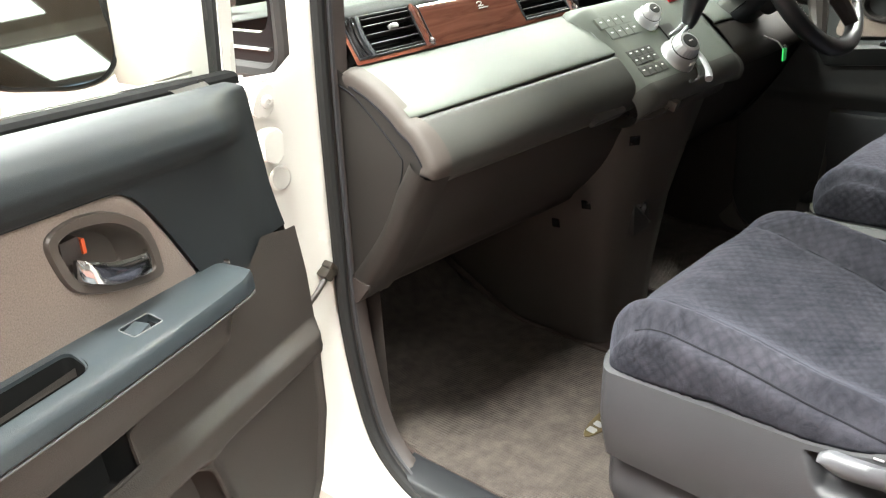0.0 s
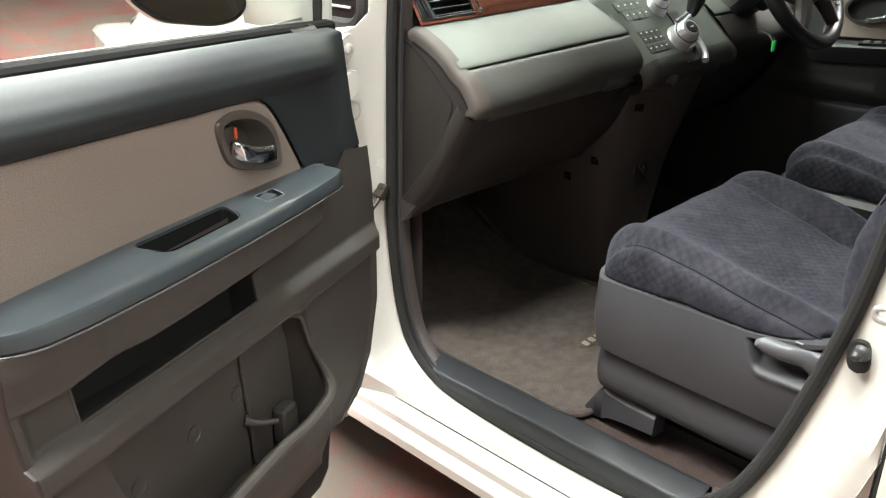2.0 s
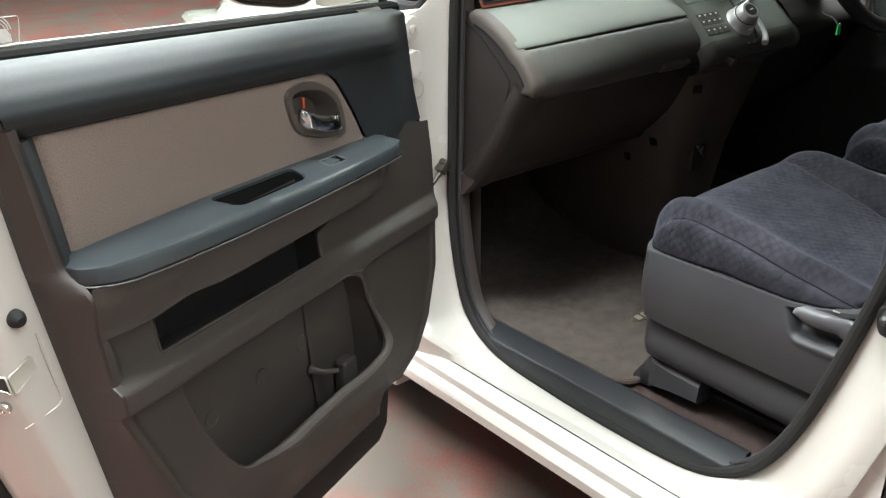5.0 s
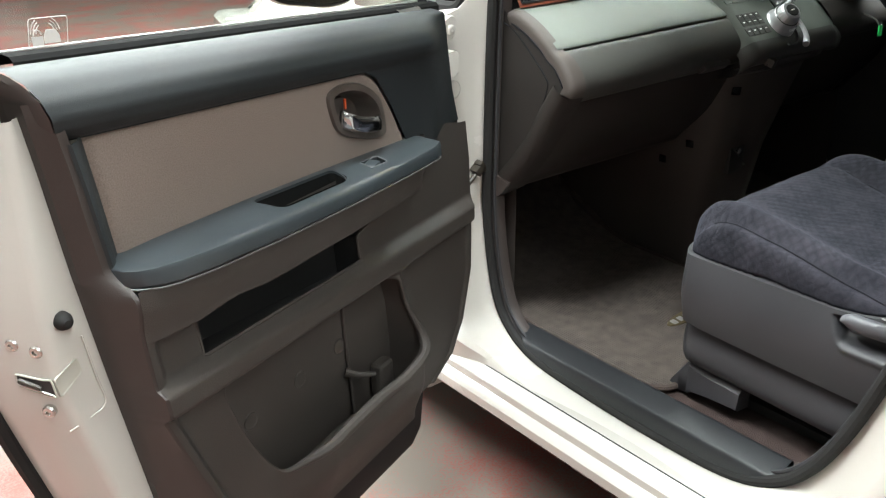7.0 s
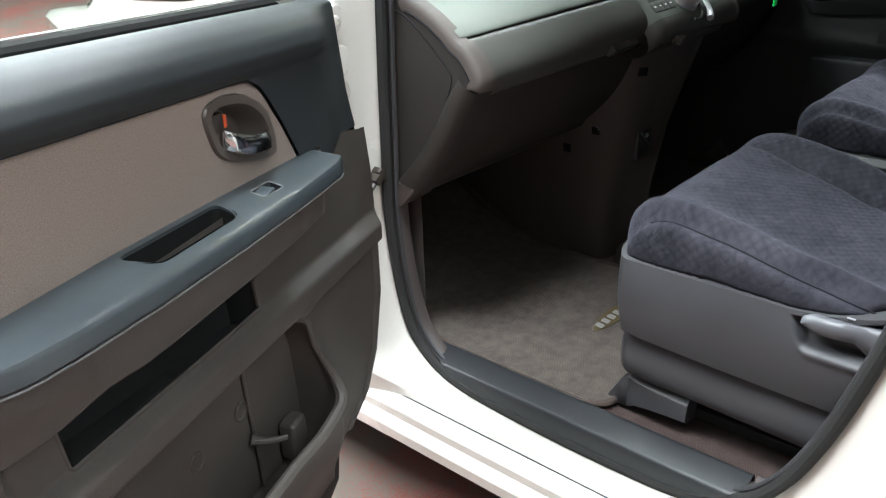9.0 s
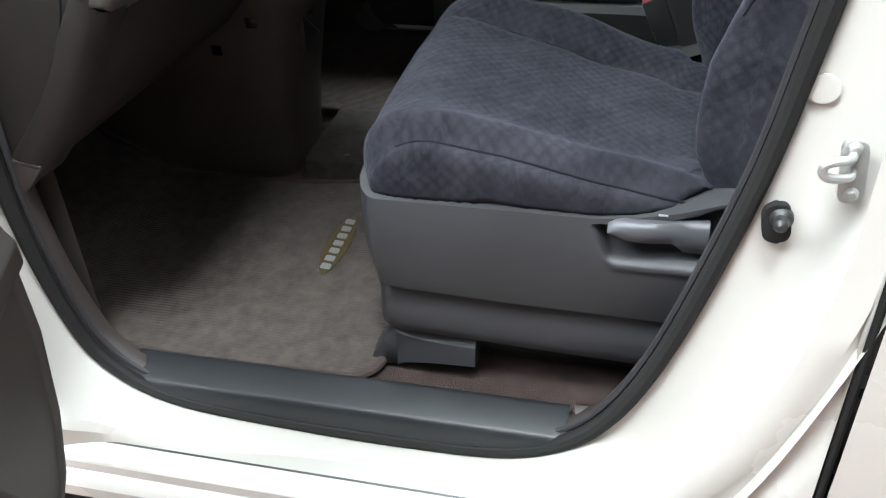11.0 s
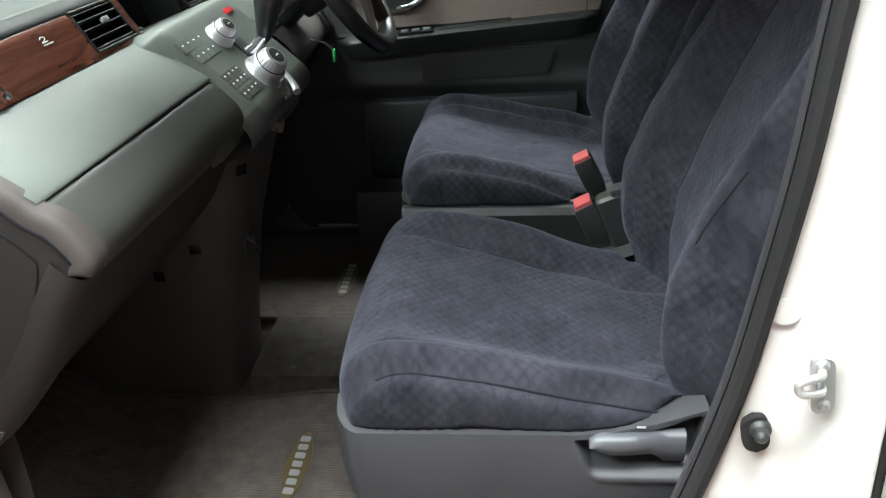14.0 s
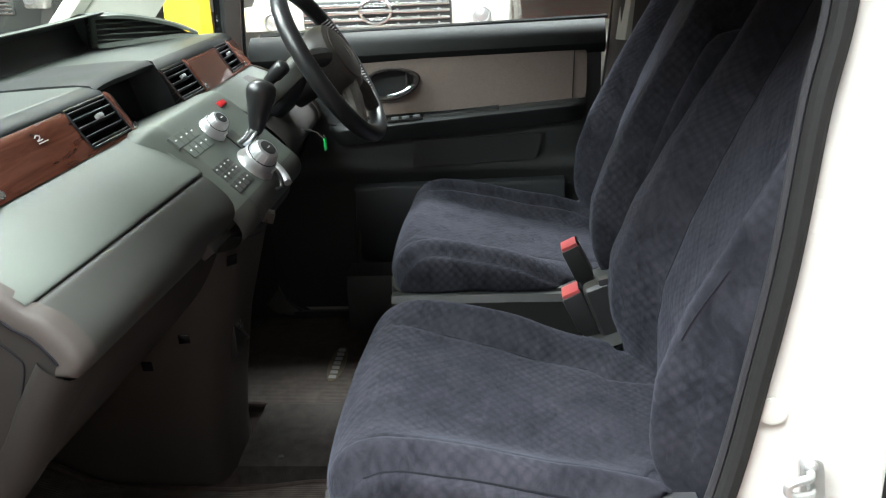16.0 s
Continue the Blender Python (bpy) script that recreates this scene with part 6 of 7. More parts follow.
def knob(x, d, size, label, rise=0.0):
    m = panel_pose(x, d, rise - 0.003) @ pose(0, 0, 0, 0, -12, 0) @ Matrix.Scale(size, 4)
    th = part("control_knob", lathe([(0.036, -0.004), (0.036, 0.003), (0.0345, 0.006), (0.0315, 0.010), (0.031, 0.022), (0.029, 0.0255), (0.026, 0.0255)], m, 40), SILVER, panel, label)
    part("knob_foot", lathe([(0.0375, -0.024), (0.0375, -0.003), (0.036, -0.0025)], m, 32), SILVER, th)
    rows = []
    for r, h in ((0.0265, 0.024), (0.0235, 0.038), (0.0205, 0.0435), (0.0165, 0.0450)):
        rows.append([m @ Vector(((r + (0.0009 if j % 3 == 0 and h < 0.042 else 0)) * math.cos(2 * math.pi * j / 72), (r + (0.0009 if j % 3 == 0 and h < 0.042 else 0)) * math.sin(2 * math.pi * j / 72), h)) for j in range(72)])
    part("knob_grip", grid(rows, around=True, caps=True), SILVER, th)
    part("knob_gap", lathe([(0.0285, 0.0245), (0.0285, 0.0262), (0.0258, 0.0262)], m, 36), BLACK, th)
    part("knob_cap", lathe([(0.0150, 0.0440), (0.0150, 0.0458), (0.0135, 0.0465), (0.0001, 0.0468)], m, 28), BLACK, th)
    part("knob_mark", move(box(-0.005, 0.005, -0.0013, 0.0013, 0.0462, 0.0473), m), PRINT, th)
    part("knob_button", move(box(-0.007, 0.007, -0.0335, -0.028, 0.011, 0.019, 0.0015), m), PRINT, th)
    return th


knob(-0.044, 0.050, 0.72, "silver ribbed climate knob", 0.006)
knob(-0.044, 0.144, 1.0, "silver ribbed audio knob", 0.006)


def buttons(x0, x1, d0, d1, nx, nd, material):
    for i in range(nx):
        for j in range(nd):
            a, b = x0 + (x1 - x0) * i / nx, x0 + (x1 - x0) * (i + 1) / nx
            c, e = d0 + (d1 - d0) * j / nd, d0 + (d1 - d0) * (j + 1) / nd
            m = panel_pose((a + b) / 2, (c + e) / 2)
            bt = part("push_button", move(box(-(b - a) / 2 + 0.0006, (b - a) / 2 - 0.0006, -(e - c) / 2 + 0.0006, (e - c) / 2 - 0.0006, -0.004, 0.0013, 0.0006, 1), m), material, panel)
            part("button_mark", move(box(-0.0032, 0.0032, -0.0013, 0.0013, 0.001, 0.0018), m @ pose(0.0, 0.002, 0)), PRINT, bt)


buttons(-0.188, -0.088, 0.019, 0.0445, 4, 1, DASHTOP)
buttons(-0.180, -0.080, 0.046, 0.071, 4, 1, DASHTOP)
buttons(-0.175, -0.092, 0.101, 0.135, 4, 2, DASHMID)
buttons(-0.178, -0.092, 0.139, 0.161, 4, 1, DASHMID)
part("hazard_button", move(box(-0.018, 0.018, -0.006, 0.006, -0.003, 0.0045, 0.0028), panel_pose(0.098, 0.018, 0.0)), HAZARD, panel, "red hazard button")
part("bezel_ring", tube([on_panel(-0.030 + 0.060 * math.cos(a), 0.155 + 0.062 * math.sin(a), -0.001) for a in [-0.75 + 0.2 * i for i in range(10)]], 0.0075, 10), SILVER, panel, "silver gear gate surround")
part("gate_inner", tube([on_panel(-0.052 + 0.044 * math.cos(a), 0.162 + 0.042 * math.sin(a), 0.003) for a in [-0.3 + 0.25 * i for i in range(10)]], 0.003, 6), BLACK, panel)

# gear lever
gear = thing("gear_lever", "black leather gear lever with chrome collar on the centre panel", "gear lever", (0.02, -0.17, 1.0))
part("shaft", tube([(-0.004, -0.180, 0.99), (-0.002, -0.215, 1.015), (0.0, -0.232, 1.035)], 0.012, 12), CHROME, gear)
g0, g1 = Vector((0.0, -0.228, 1.024)), Vector((0.006, -0.250, 1.118))
part("grip", tube([g0 + (g1 - g0) * t for t in (0, 0.1, 0.3, 0.5, 0.65, 0.78, 0.88, 0.95, 1.0)], [0.010, 0.014, 0.018, 0.022, 0.0255, 0.027, 0.025, 0.019, 0.006], 20), LEATHER, gear, "black leather grip", sharp=60)
part("gate_slot", move(box(-0.02, 0.02, -0.04, 0.04, -0.002, 0.003), panel_pose(0.0, 0.11)), BLACK, gear)

# lower tray of the centre panel, loose plug with cable, lower console
low_tray = part("lower_tray", grid([[(x, y + 0.03 * (x / 0.17) ** 4, z) for x in [-0.185 + 0.034 * i for i in range(11)]] for y, z in ((-0.252, 0.925), (-0.262, 0.905), (-0.256, 0.885), (-0.22, 0.868), (-0.10, 0.86))]), DASHLOW, dash, "dark lower edge of the centre panel", sharp=60)
plug = thing("loose_connector", "small dark wiring connector on a thin grey cable", "connector", (-0.120, -0.255, 0.905))
part("plug_body", move(box(-0.014, 0.014, -0.010, 0.010, -0.009, 0.009, 0.002), pose(-0.120, -0.268, 0.905, 20, 0, 15)), BRASS, plug)
part("cable", tube(spline([(-0.128, -0.268, 0.905), (-0.150, -0.270, 0.897), (-0.178, -0.262, 0.893), (-0.200, -0.240, 0.895), (-0.21, -0.20, 0.90)], 6), 0.0009, 6), SEATPLASTIC, plug)

console = thing("lower_console", "dark plastic lower centre console standing on the floor", "console", (0, 0.05, 0.345))
rows = []
for z, xl, yr in ((0.345, 0.115, -0.120), (0.40, 0.112, -0.120), (0.5, 0.118, -0.130), (0.65, 0.132, -0.155), (0.78, 0.155, -0.19), (0.87, 0.175, -0.215)):
    rows.append([(x * xl, y, z) for x, y in ((-1.0, 0.40), (-1.0, yr + 0.09), (-0.93, yr + 0.03), (-0.75, yr + 0.006), (-0.4, yr), (0.4, yr), (0.75, yr + 0.006), (0.93, yr + 0.03), (1.0, yr + 0.09), (1.0, 0.40))])
part("shell", grid(rows), CONSOLE, console, sharp=60)
part("socket", move(lathe([(0.013, -0.005), (0.013, 0.004), (0.009, 0.004), (0.009, -0.004), (0.0001, -0.004)], facing((0, 0, 0), (0, -1, 0)), 18), pose(-0.030, -0.160, 0.655)), CHROME, console)
part("recess", box(-0.062, 0.0, -0.160, -0.14, 0.60, 0.70, 0.003), BLACK, console)
for x, y, z, n in ((-0.129, -0.010, 0.621, (-1, 0, -0.09)), (-0.134, -0.090, 0.679, (-0.96, -0.17, -0.2)), (-0.128, -0.196, 0.828, (-0.62, -0.72, -0.3)), (-0.136, 0.03, 0.70, (-1, 0, -0.1))):
    part("screw_cover", move(box(-0.010, 0.010, -0.010, 0.010, -0.003, 0.0015, 0.001), facing((x, y, z), n)), GLOSSBLACK, console)
part("wiring", tube(spline([(-0.05, -0.160, 0.665), (-0.035, -0.172, 0.64), (-0.01, -0.168, 0.62), (0.005, -0.150, 0.61)], 5), 0.0025, 6), BLACK, console)

# instrument hood far on top, with a slatted cheek beside the pillar
hood = thing("instrument_hood", "black instrument recess on top of the dashboard", "instrument hood", (0.2, 0.3, 1.13))
HX = [-0.52 + 0.11 * i for i in range(10)]


def hood_row(x, pts):
    d = 0.02 * step(0.1, 0.47, x) - 0.02 * step(-0.1, -0.5, x)
    return [(x, y + d, z) for y, z in pts]


part("recess", grid([hood_row(x, ((0.215, 1.128), (0.252, 1.130), (0.275, 1.150), (0.285, 1.185), (0.25, 1.203), (0.212, 1.2065))) for x in HX]), BLACK, hood)
part("cover", grid([hood_row(x, ((0.212, 1.2062), (0.210, 1.2095), (0.216, 1.2115), (0.26, 1.205), (0.36, 1.180), (0.50, 1.12), (0.51, 1.09))) for x in HX]), DASHPAD, hood, sharp=60)
CHK = [(p.x, p.y, p.z) for p in spline([(0.455, 0.262, 1.205), (0.50, 0.222, 1.203), (0.555, 0.190, 1.192), (0.605, 0.152, 1.176), (0.635, 0.120, 1.160), (0.655, 0.092, 1.142)], 5)]
part("cheek_rim", grid([[(x - 0.004, y - 0.010, z - 0.010), (x - 0.003, y - 0.012, z - 0.003), (x + 0.002, y - 0.006, z + 0.002), (x + 0.02, y + 0.03, z + 0.003), (x + 0.04, y + 0.10, z - 0.02), (x + 0.05, y + 0.2, z - 0.07)] for x, y, z in CHK]), DASHTOP, hood, "grey arched cheek of the hood", sharp=60)
part("cheek_well", grid([[(x + 0.012, y + 0.016, z - 0.004), (x + 0.010, y + 0.016, 1.120)] for x, y, z in CHK]), BLACK, hood)
part("cheek_post", tube([(0.462, 0.258, 1.20), (0.468, 0.262, 1.165), (0.470, 0.266, 1.128)], 0.008, 8), DASHTOP, hood)
part("cheek_sill", grid([[(x - 0.008, y - 0.018, 1.131), (x, y - 0.004, 1.139), (x + 0.012, y + 0.016, 1.139)] for x, y, z in CHK]), DASHTOP, hood)
for i in range(4):
    zz = 1.148 + 0.012 * i
    pts = [(x + 0.004, y + 0.006, zz - 0.10 * (x - 0.46) * (1 - 0.2 * i)) for x, y, z in CHK if z - 0.008 > zz - 0.10 * (x - 0.46) * (1 - 0.2 * i)]
    part("grille_slat", tube(pts, 0.0022, 5), DASHTOP, hood)

# ---- steering wheel and column ----
wheel = thing("steering_wheel", "black leather steering wheel with stitched rim and pale spokes", "steering wheel", (0.36, -0.305, 1.095))
AX = Vector((0, -0.86, 0.51)).normalized()
UPW = Vector((0, 0.51, 0.86)).normalized()
WC = Vector((0.36, -0.305, 1.095))


def wheel_at(a, r, h=0.0):
    return WC + Vector((1, 0, 0)) * r * math.sin(a) + UPW * r * math.cos(a) + AX * h


part("rim", tube([wheel_at(2 * math.pi * i / 56, 0.178) for i in range(56)], 0.0185, 14, closed=True), LEATHER, wheel, "black leather rim", sharp=60)
for i in range(26):
    for sgn in (1, -1):
        a = sgn * (1.05 + 1.15 * i / 25)
        part("stitch", tube([wheel_at(a + 0.02 * f, 0.178 - 0.0192 * math.cos(f), 0.0192 * math.sin(f)) for f in (-0.1, 0.3, 0.7, 1.0)], 0.0014, 4), PRINT, wheel)
HUBM = Matrix.Translation(WC + AX * 0.0) @ Matrix((Vector((1, 0, 0)), UPW, AX)).transposed().to_4x4()
part("hub", move(lathe([(0.075, -0.03), (0.094, -0.01), (0.094, 0.016), (0.086, 0.030), (0.06, 0.040), (0.03, 0.044), (0.0001, 0.045)], sides=36), HUBM @ Matrix.Diagonal((1.0, 0.86, 1, 1))), HUBTAUPE, wheel, "taupe airbag hub")
part("hub_ring", tube([HUBM @ Vector((0.070 * math.cos(a), 0.060 * math.sin(a), 0.0375)) for a in [2 * math.pi * i / 36 for i in range(36)]], 0.0015, 5, closed=True), TAN, wheel)
part("hub_badge", join(move(box(-0.011, -0.007, -0.012, 0.012, 0.041, 0.048, 0.001, 1), HUBM), move(box(0.007, 0.011, -0.012, 0.012, 0.041, 0.048, 0.001, 1), HUBM), move(box(-0.008, 0.008, -0.003, 0.003, 0.041, 0.047, 0.001, 1), HUBM)), CHROME, wheel, "chrome badge")
for a0 in (1.35, -1.35, 2.55, -2.55):
    pts = [wheel_at(a0, r, h) for r, h in ((0.06, 0.012), (0.10, 0.012), (0.14, 0.006), (0.172, 0.0))]
    part("spoke", tube(pts, [0.022, 0.020, 0.017, 0.015], 10), TAN if abs(a0) > 2 else BLACK, wheel)
column = thing("steering_column", "black steering column shroud with stalks and key", "steering column", (0.36, -0.15, 1.0))
SHROUD = [(-0.080, 1.000, 0.900, 0.078), (-0.142, 1.052, 0.925, 0.076), (-0.187, 1.096, 0.965, 0.070), (-0.225, 1.130, 0.995, 0.064), (-0.248, 1.143, 1.020, 0.058), (-0.262, 1.146, 1.040, 0.050), (-0.264, 1.130, 1.055, 0.036)]


def shroud_half(lo, hi):
    rows = []
    for y, z1, z0, hw in SHROUD:
        c, h = (z1 + z0) / 2, (z1 - z0) / 2
        row = []
        for i in range(13):
            a = lo + (hi - lo) * i / 12
            ca, sa = math.cos(a), math.sin(a)
            row.append((0.36 + hw * math.copysign(abs(ca) ** 0.6, ca), y - 0.5 * (h * sa) * 0.5, c + h * math.copysign(abs(sa) ** 0.6, sa)))
        rows.append(row)
    return grid(rows)


part("upper_cover", shroud_half(-0.06, math.pi + 0.06), DASHMID, column, "dark grey upper column cover", sharp=60)
part("lower_cover", shroud_half(math.pi + 0.09, 2 * math.pi - 0.09), SATIN, column, "black lower column cover", sharp=60)
part("column_neck", tube([WC - AX * t for t in (0.02, 0.05, 0.11)], [0.040, 0.046, 0.046], 18), BLACK, column, sharp=60)
part("binnacle", grid([[(x, y, z) for x in (0.20, 0.28, 0.36, 0.44, 0.52)] for y, z in ((-0.07, 1.05), (-0.13, 1.03), (-0.17, 0.99), (-0.175, 0.93), (-0.14, 0.88), (-0.05, 0.84))]), DASHLOW, column)
part("side_stalk", tube(spline([(0.300, -0.170, 1.045), (0.262, -0.182, 1.065), (0.246, -0.203, 1.085), (0.242, -0.226, 1.104), (0.241, -0.236, 1.113)], 3), [0.009, 0.009, 0.010, 0.010, 0.011, 0.012, 0.013, 0.0155, 0.016, 0.0165, 0.016, 0.013, 0.006], 12), LEATHER, column)
key = thing("key_tag", "bright green plastic key tag hanging from the ignition", "key tag", (0.347, -0.272, 0.90))
part("tag", box(0.337, 0.355, -0.281, -0.277, 0.905, 0.932, 0.0015), GREEN, key)
part("key_blade", tube([(0.347, -0.276, 0.93), (0.348, -0.262, 0.945), (0.348, -0.23, 0.955)], 0.0022, 6), BRASS, key)
part("key_ring", tube([(0.346 + 0.006 * math.cos(a), -0.278, 0.934 + 0.006 * math.sin(a)) for a in [0.5 * i for i in range(13)]], 0.0008, 5), STEEL, key)
for x, w in ((0.27, 0.045), (0.41, 0.025)):
    pd = thing("pedal", "black rubber pedal in the driver footwell", "pedal", (x, 0.2, 0.42), group="pedals")
    part("pad", move(box(-w, w, -0.006, 0.006, -0.04, 0.04, 0.004), pose(x, 0.16, 0.50, -30, 0, 0)), RUBBER, pd)
    part("arm", tube([(x, 0.17, 0.51), (x, 0.26, 0.60), (x, 0.28, 0.72)], 0.008, 6), BLACK, pd)


# ---- driver door, closed ----
ddoor = thing("driver_door", "closed driver door with taupe fabric and dark armrest", "car door", (0.74, -0.45, 0.30))


def dcard(y, z):
    return 0.70 - 0.012 * step(0.90, 0.86, z) - 0.010 * math.exp(-((z - 0.765) / 0.02) ** 2)


rows = []
for i in range(61):
    z = 0.37 + (1.065 - 0.37) * i / 60
    rows.append([(dcard(y, z), y, z) for y in [-0.02 - 0.022 * j for j in range(42)]])
# same trim as the passenger door, in shade-darkened colours
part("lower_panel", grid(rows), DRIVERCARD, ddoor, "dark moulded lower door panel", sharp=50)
# upper trim darker than the passenger door's, its shade put into the colour
part("upper_trim", grid([[(x, y, z - 0.020 * (y + 0.9)) for x, z in ((0.745, 1.128), (0.725, 1.130), (0.70, 1.118), (0.684, 1.098), (0.680, 1.075), (0.690, 1.056), (0.70, 1.05))] for y in [-0.03 - 0.03 * j for j in range(31)]]), DIMBLACK, ddoor, "black upper door trim")
FABD = rounded([(-0.30, 1.042), (-0.547, 1.055), (-0.885, 1.068), (-0.885, 0.935), (-0.47, 0.915), (-0.26, 0.905)], 0.02, 5)
part("fabric_insert", prism(FABD, 0.715, 0.688, lambda a, b, h: (h, a, b), 0.004), FABRIC, ddoor, "taupe woven fabric insert")
part("insert_seam", tube([(0.6875, -0.855, 1.065), (0.6875, -0.850, 0.935)], 0.0015, 5), BLACK, ddoor)
rows = []
for i in range(33):
    t = i / 32
    y = -0.22 - 0.665 * t
    z = 0.884 + 0.052 * min(1, t * 1.05)
    w = 0.648 + 0.04 * step(0.06, 0.0, t) + 0.035 * step(0.95, 1.0, t)
    rows.append([(0.71, y, z + 0.004), (0.685, y, z + 0.004), (w + 0.012, y, z + 0.001), (w + 0.004, y, z - 0.002), (w, y, z - 0.008), (w + 0.002, y, z - 0.015), (w + 0.012, y, z - 0.030), (w + 0.026, y, z - 0.052), (0.71, y, z - 0.060)])
darm = part("armrest", grid(rows, around=True, caps=True), DRIVERCARD, ddoor, "dark moulded armrest", sharp=40)
part("switch_plate", move(box(-0.020, 0.020, -0.045, 0.045, -0.004, 0.003, 0.002), pose(0.670, -0.425, 0.9025, -4.7, 0, 0)), GLOSSBLACK, darm)
for i in range(3):
    part("window_switch", move(box(-0.008, 0.008, -0.009, 0.009, -0.004, 0.0045, 0.002), pose(0.667, -0.397 - 0.028 * i, 0.9035 + 0.0023 * i, -4.7, 0, 0)), LEVERDARK, darm)
part("pull_cup", move(box(-0.014, 0.014, -0.09, 0.09, -0.004, 0.0025, 0.002), pose(0.673, -0.575, 0.9145, -4.7, 0, 0)), BLACK, darm)
part("cup_rim", tube([(0.688, -0.488, 0.912), (0.688, -0.665, 0.9265), (0.660, -0.660, 0.9235)], 0.002, 6), SATIN, darm)
DB = [(p.x, p.y) for p in spline([(-0.395, 1.030, 0), (-0.430, 1.034, 0), (-0.453, 1.013, 0), (-0.448, 0.975, 0), (-0.42, 0.942, 0), (-0.385, 0.948, 0), (-0.374, 0.99, 0)], 5, closed=True)]
cy, cz = -0.414, 0.99
DB = [(cy + 0.025 + (a - cy) * 1.9, cz + (b - cz) * 0.9) for a, b in DB]
cy += 0.025
rows = [[(0.686, a, b) for a, b in DB], [(0.680, cy + (a - cy) * 0.95, cz + (b - cz) * 0.95) for a, b in DB], [(0.680, cy + (a - cy) * 0.84, cz + (b - cz) * 0.84) for a, b in DB], [(0.715, cy + (a - cy) * 0.7, cz + (b - cz) * 0.7) for a, b in DB]]
bm = grid(rows, around=True)
bm.verts.ensure_lookup_table()
n = len(DB)
bm.faces.new([bm.verts[3 * n + i] for i in range(n)])
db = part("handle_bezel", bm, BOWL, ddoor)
cut(next(o for o in ddoor.children if o.name.startswith("fabric_insert")), prism([(cy + (a - cy) * 0.9, cz + (b - cz) * 0.9) for a, b in DB], 0.6, 0.8, lambda a, b, h: (h, a, b)), sharp=16)
part("inner_handle", tube(spline([(0.684, -0.450, 0.987), (0.674, -0.445, 0.984), (0.672, -0.428, 0.972), (0.672, -0.400, 0.963), (0.682, -0.378, 0.960)], 5), [0.004] + [0.006] * 19 + [0.004], 10), CHROME, db, "chrome inner door handle")
part("bezel_bar", box(0.684, 0.712, -0.434, -0.428, 0.972, 1.016, 0.002), BOWL, db)
part("map_slot", prism(rounded([(-0.44, 0.842), (-0.435, 0.773), (-0.755, 0.787), (-0.778, 0.855)], 0.008), 0.676, 0.72, lambda a, b, h: (h, a, b)), BLACK, ddoor)
# near-black lip in place of the shade low on this door
part("pocket_lip", grid([[(x, y, z + 0.02 * (-y - 0.3)) for x, z in ((0.69, 0.728), (0.666, 0.722), (0.66, 0.712), (0.668, 0.54), (0.69, 0.47))] for y in [-0.28 - 0.05 * j for j in range(12)]]), SATIN, ddoor)
part("pocket_end", tube(spline([(0.682, -0.285, 0.70), (0.672, -0.282, 0.60), (0.672, -0.277, 0.52), (0.68, -0.32, 0.50), (0.68, -0.45, 0.505)], 5), 0.008, 8), DOORLOW, ddoor)
part("window_pane", grid([[(x, y, z) for y in (-0.06, -0.5, -0.95)] for x, z in ((0.745, 1.11), (0.73, 1.3), (0.70, 1.55))]), GLASS, ddoor).visible_shadow = False
part("glass_seal", tube([(0.742, -0.05, 1.112), (0.742, -0.5, 1.122), (0.742, -0.94, 1.134)], 0.006, 6), RUBBER, ddoor)
part("outer_skin", grid([[(x, y, z) for y in (0.12, -0.5, -1.02)] for x, z in ((0.80, 1.12), (0.843, 1.0), (0.85, 0.8), (0.842, 0.4), (0.83, 0.26))]), WHITE, ddoor)
foot = thing("driver_sill_box", "grey plastic sill cover beside the driver seat", "sill cover", (0.62, -0.33, 0.345))
part("shell", grid([[(x, y, z) for x, z in ((0.56, 0.36), (0.565, 0.47), (0.58, 0.505), (0.60, 0.512), (0.66, 0.512))] for y in (-0.255, -0.265, -0.30, -0.38, -0.46)]), BLACK, foot)

# ---- floor mats ----


def floor_mat(outline, label, ex, ey, at):
    th = thing("floor_mat", label, "floor mat", at, group="floor mats")
    out = rounded(outline, 0.035, 6)
    lift = lambda b: lin(b, [(0.08, 0.0), (0.12, 0.008), (0.20, 0.033), (0.27, 0.056), (0.31, 0.092), (0.40, 0.190)])
    pad = prism(out, 0.347, 0.360, r=0.003)
    for yc in (0.08, 0.12, 0.20, 0.27, 0.31):
        bmesh.ops.bisect_plane(pad, geom=pad.verts[:] + pad.edges[:] + pad.faces[:], plane_co=(0, yc, 0), plane_no=(0, 1, 0))
    for v in pad.verts:
        v.co.z += lift(v.co.y)
    part("carpet_pad", pad, MATCARPET, th)
    part("binding", tube([(a, b, 0.357 + lift(b)) for a, b in out], 0.0075, 8, closed=True), BINDING, th, "overlocked brown edge")
    bd = [(ex + 0.092 * math.cos(a) * (0.85 + 0.15 * abs(math.cos(a))), ey + 0.021 * math.sin(a)) for a in [2 * math.pi * i / 28 for i in range(28)]]
    em = part("name_plate", prism(bd, 0.359, 0.3622, lambda a, b, h: (a, b, h), 0.0008, 1), GOLD, th, "gold metal plate with pale raised bars")
    for i in range(7):
        x = ex - 0.069 + 0.023 * i
        part("raised_bar", prism(rounded([(x - 0.0085, ey - 0.009), (x + 0.0065, ey - 0.009), (x + 0.0085, ey + 0.009), (x - 0.0065, ey + 0.009)], 0.002, 1), 0.362, 0.3634, lambda a, b, h: (a, b, h)), SILVER, em)
    return th


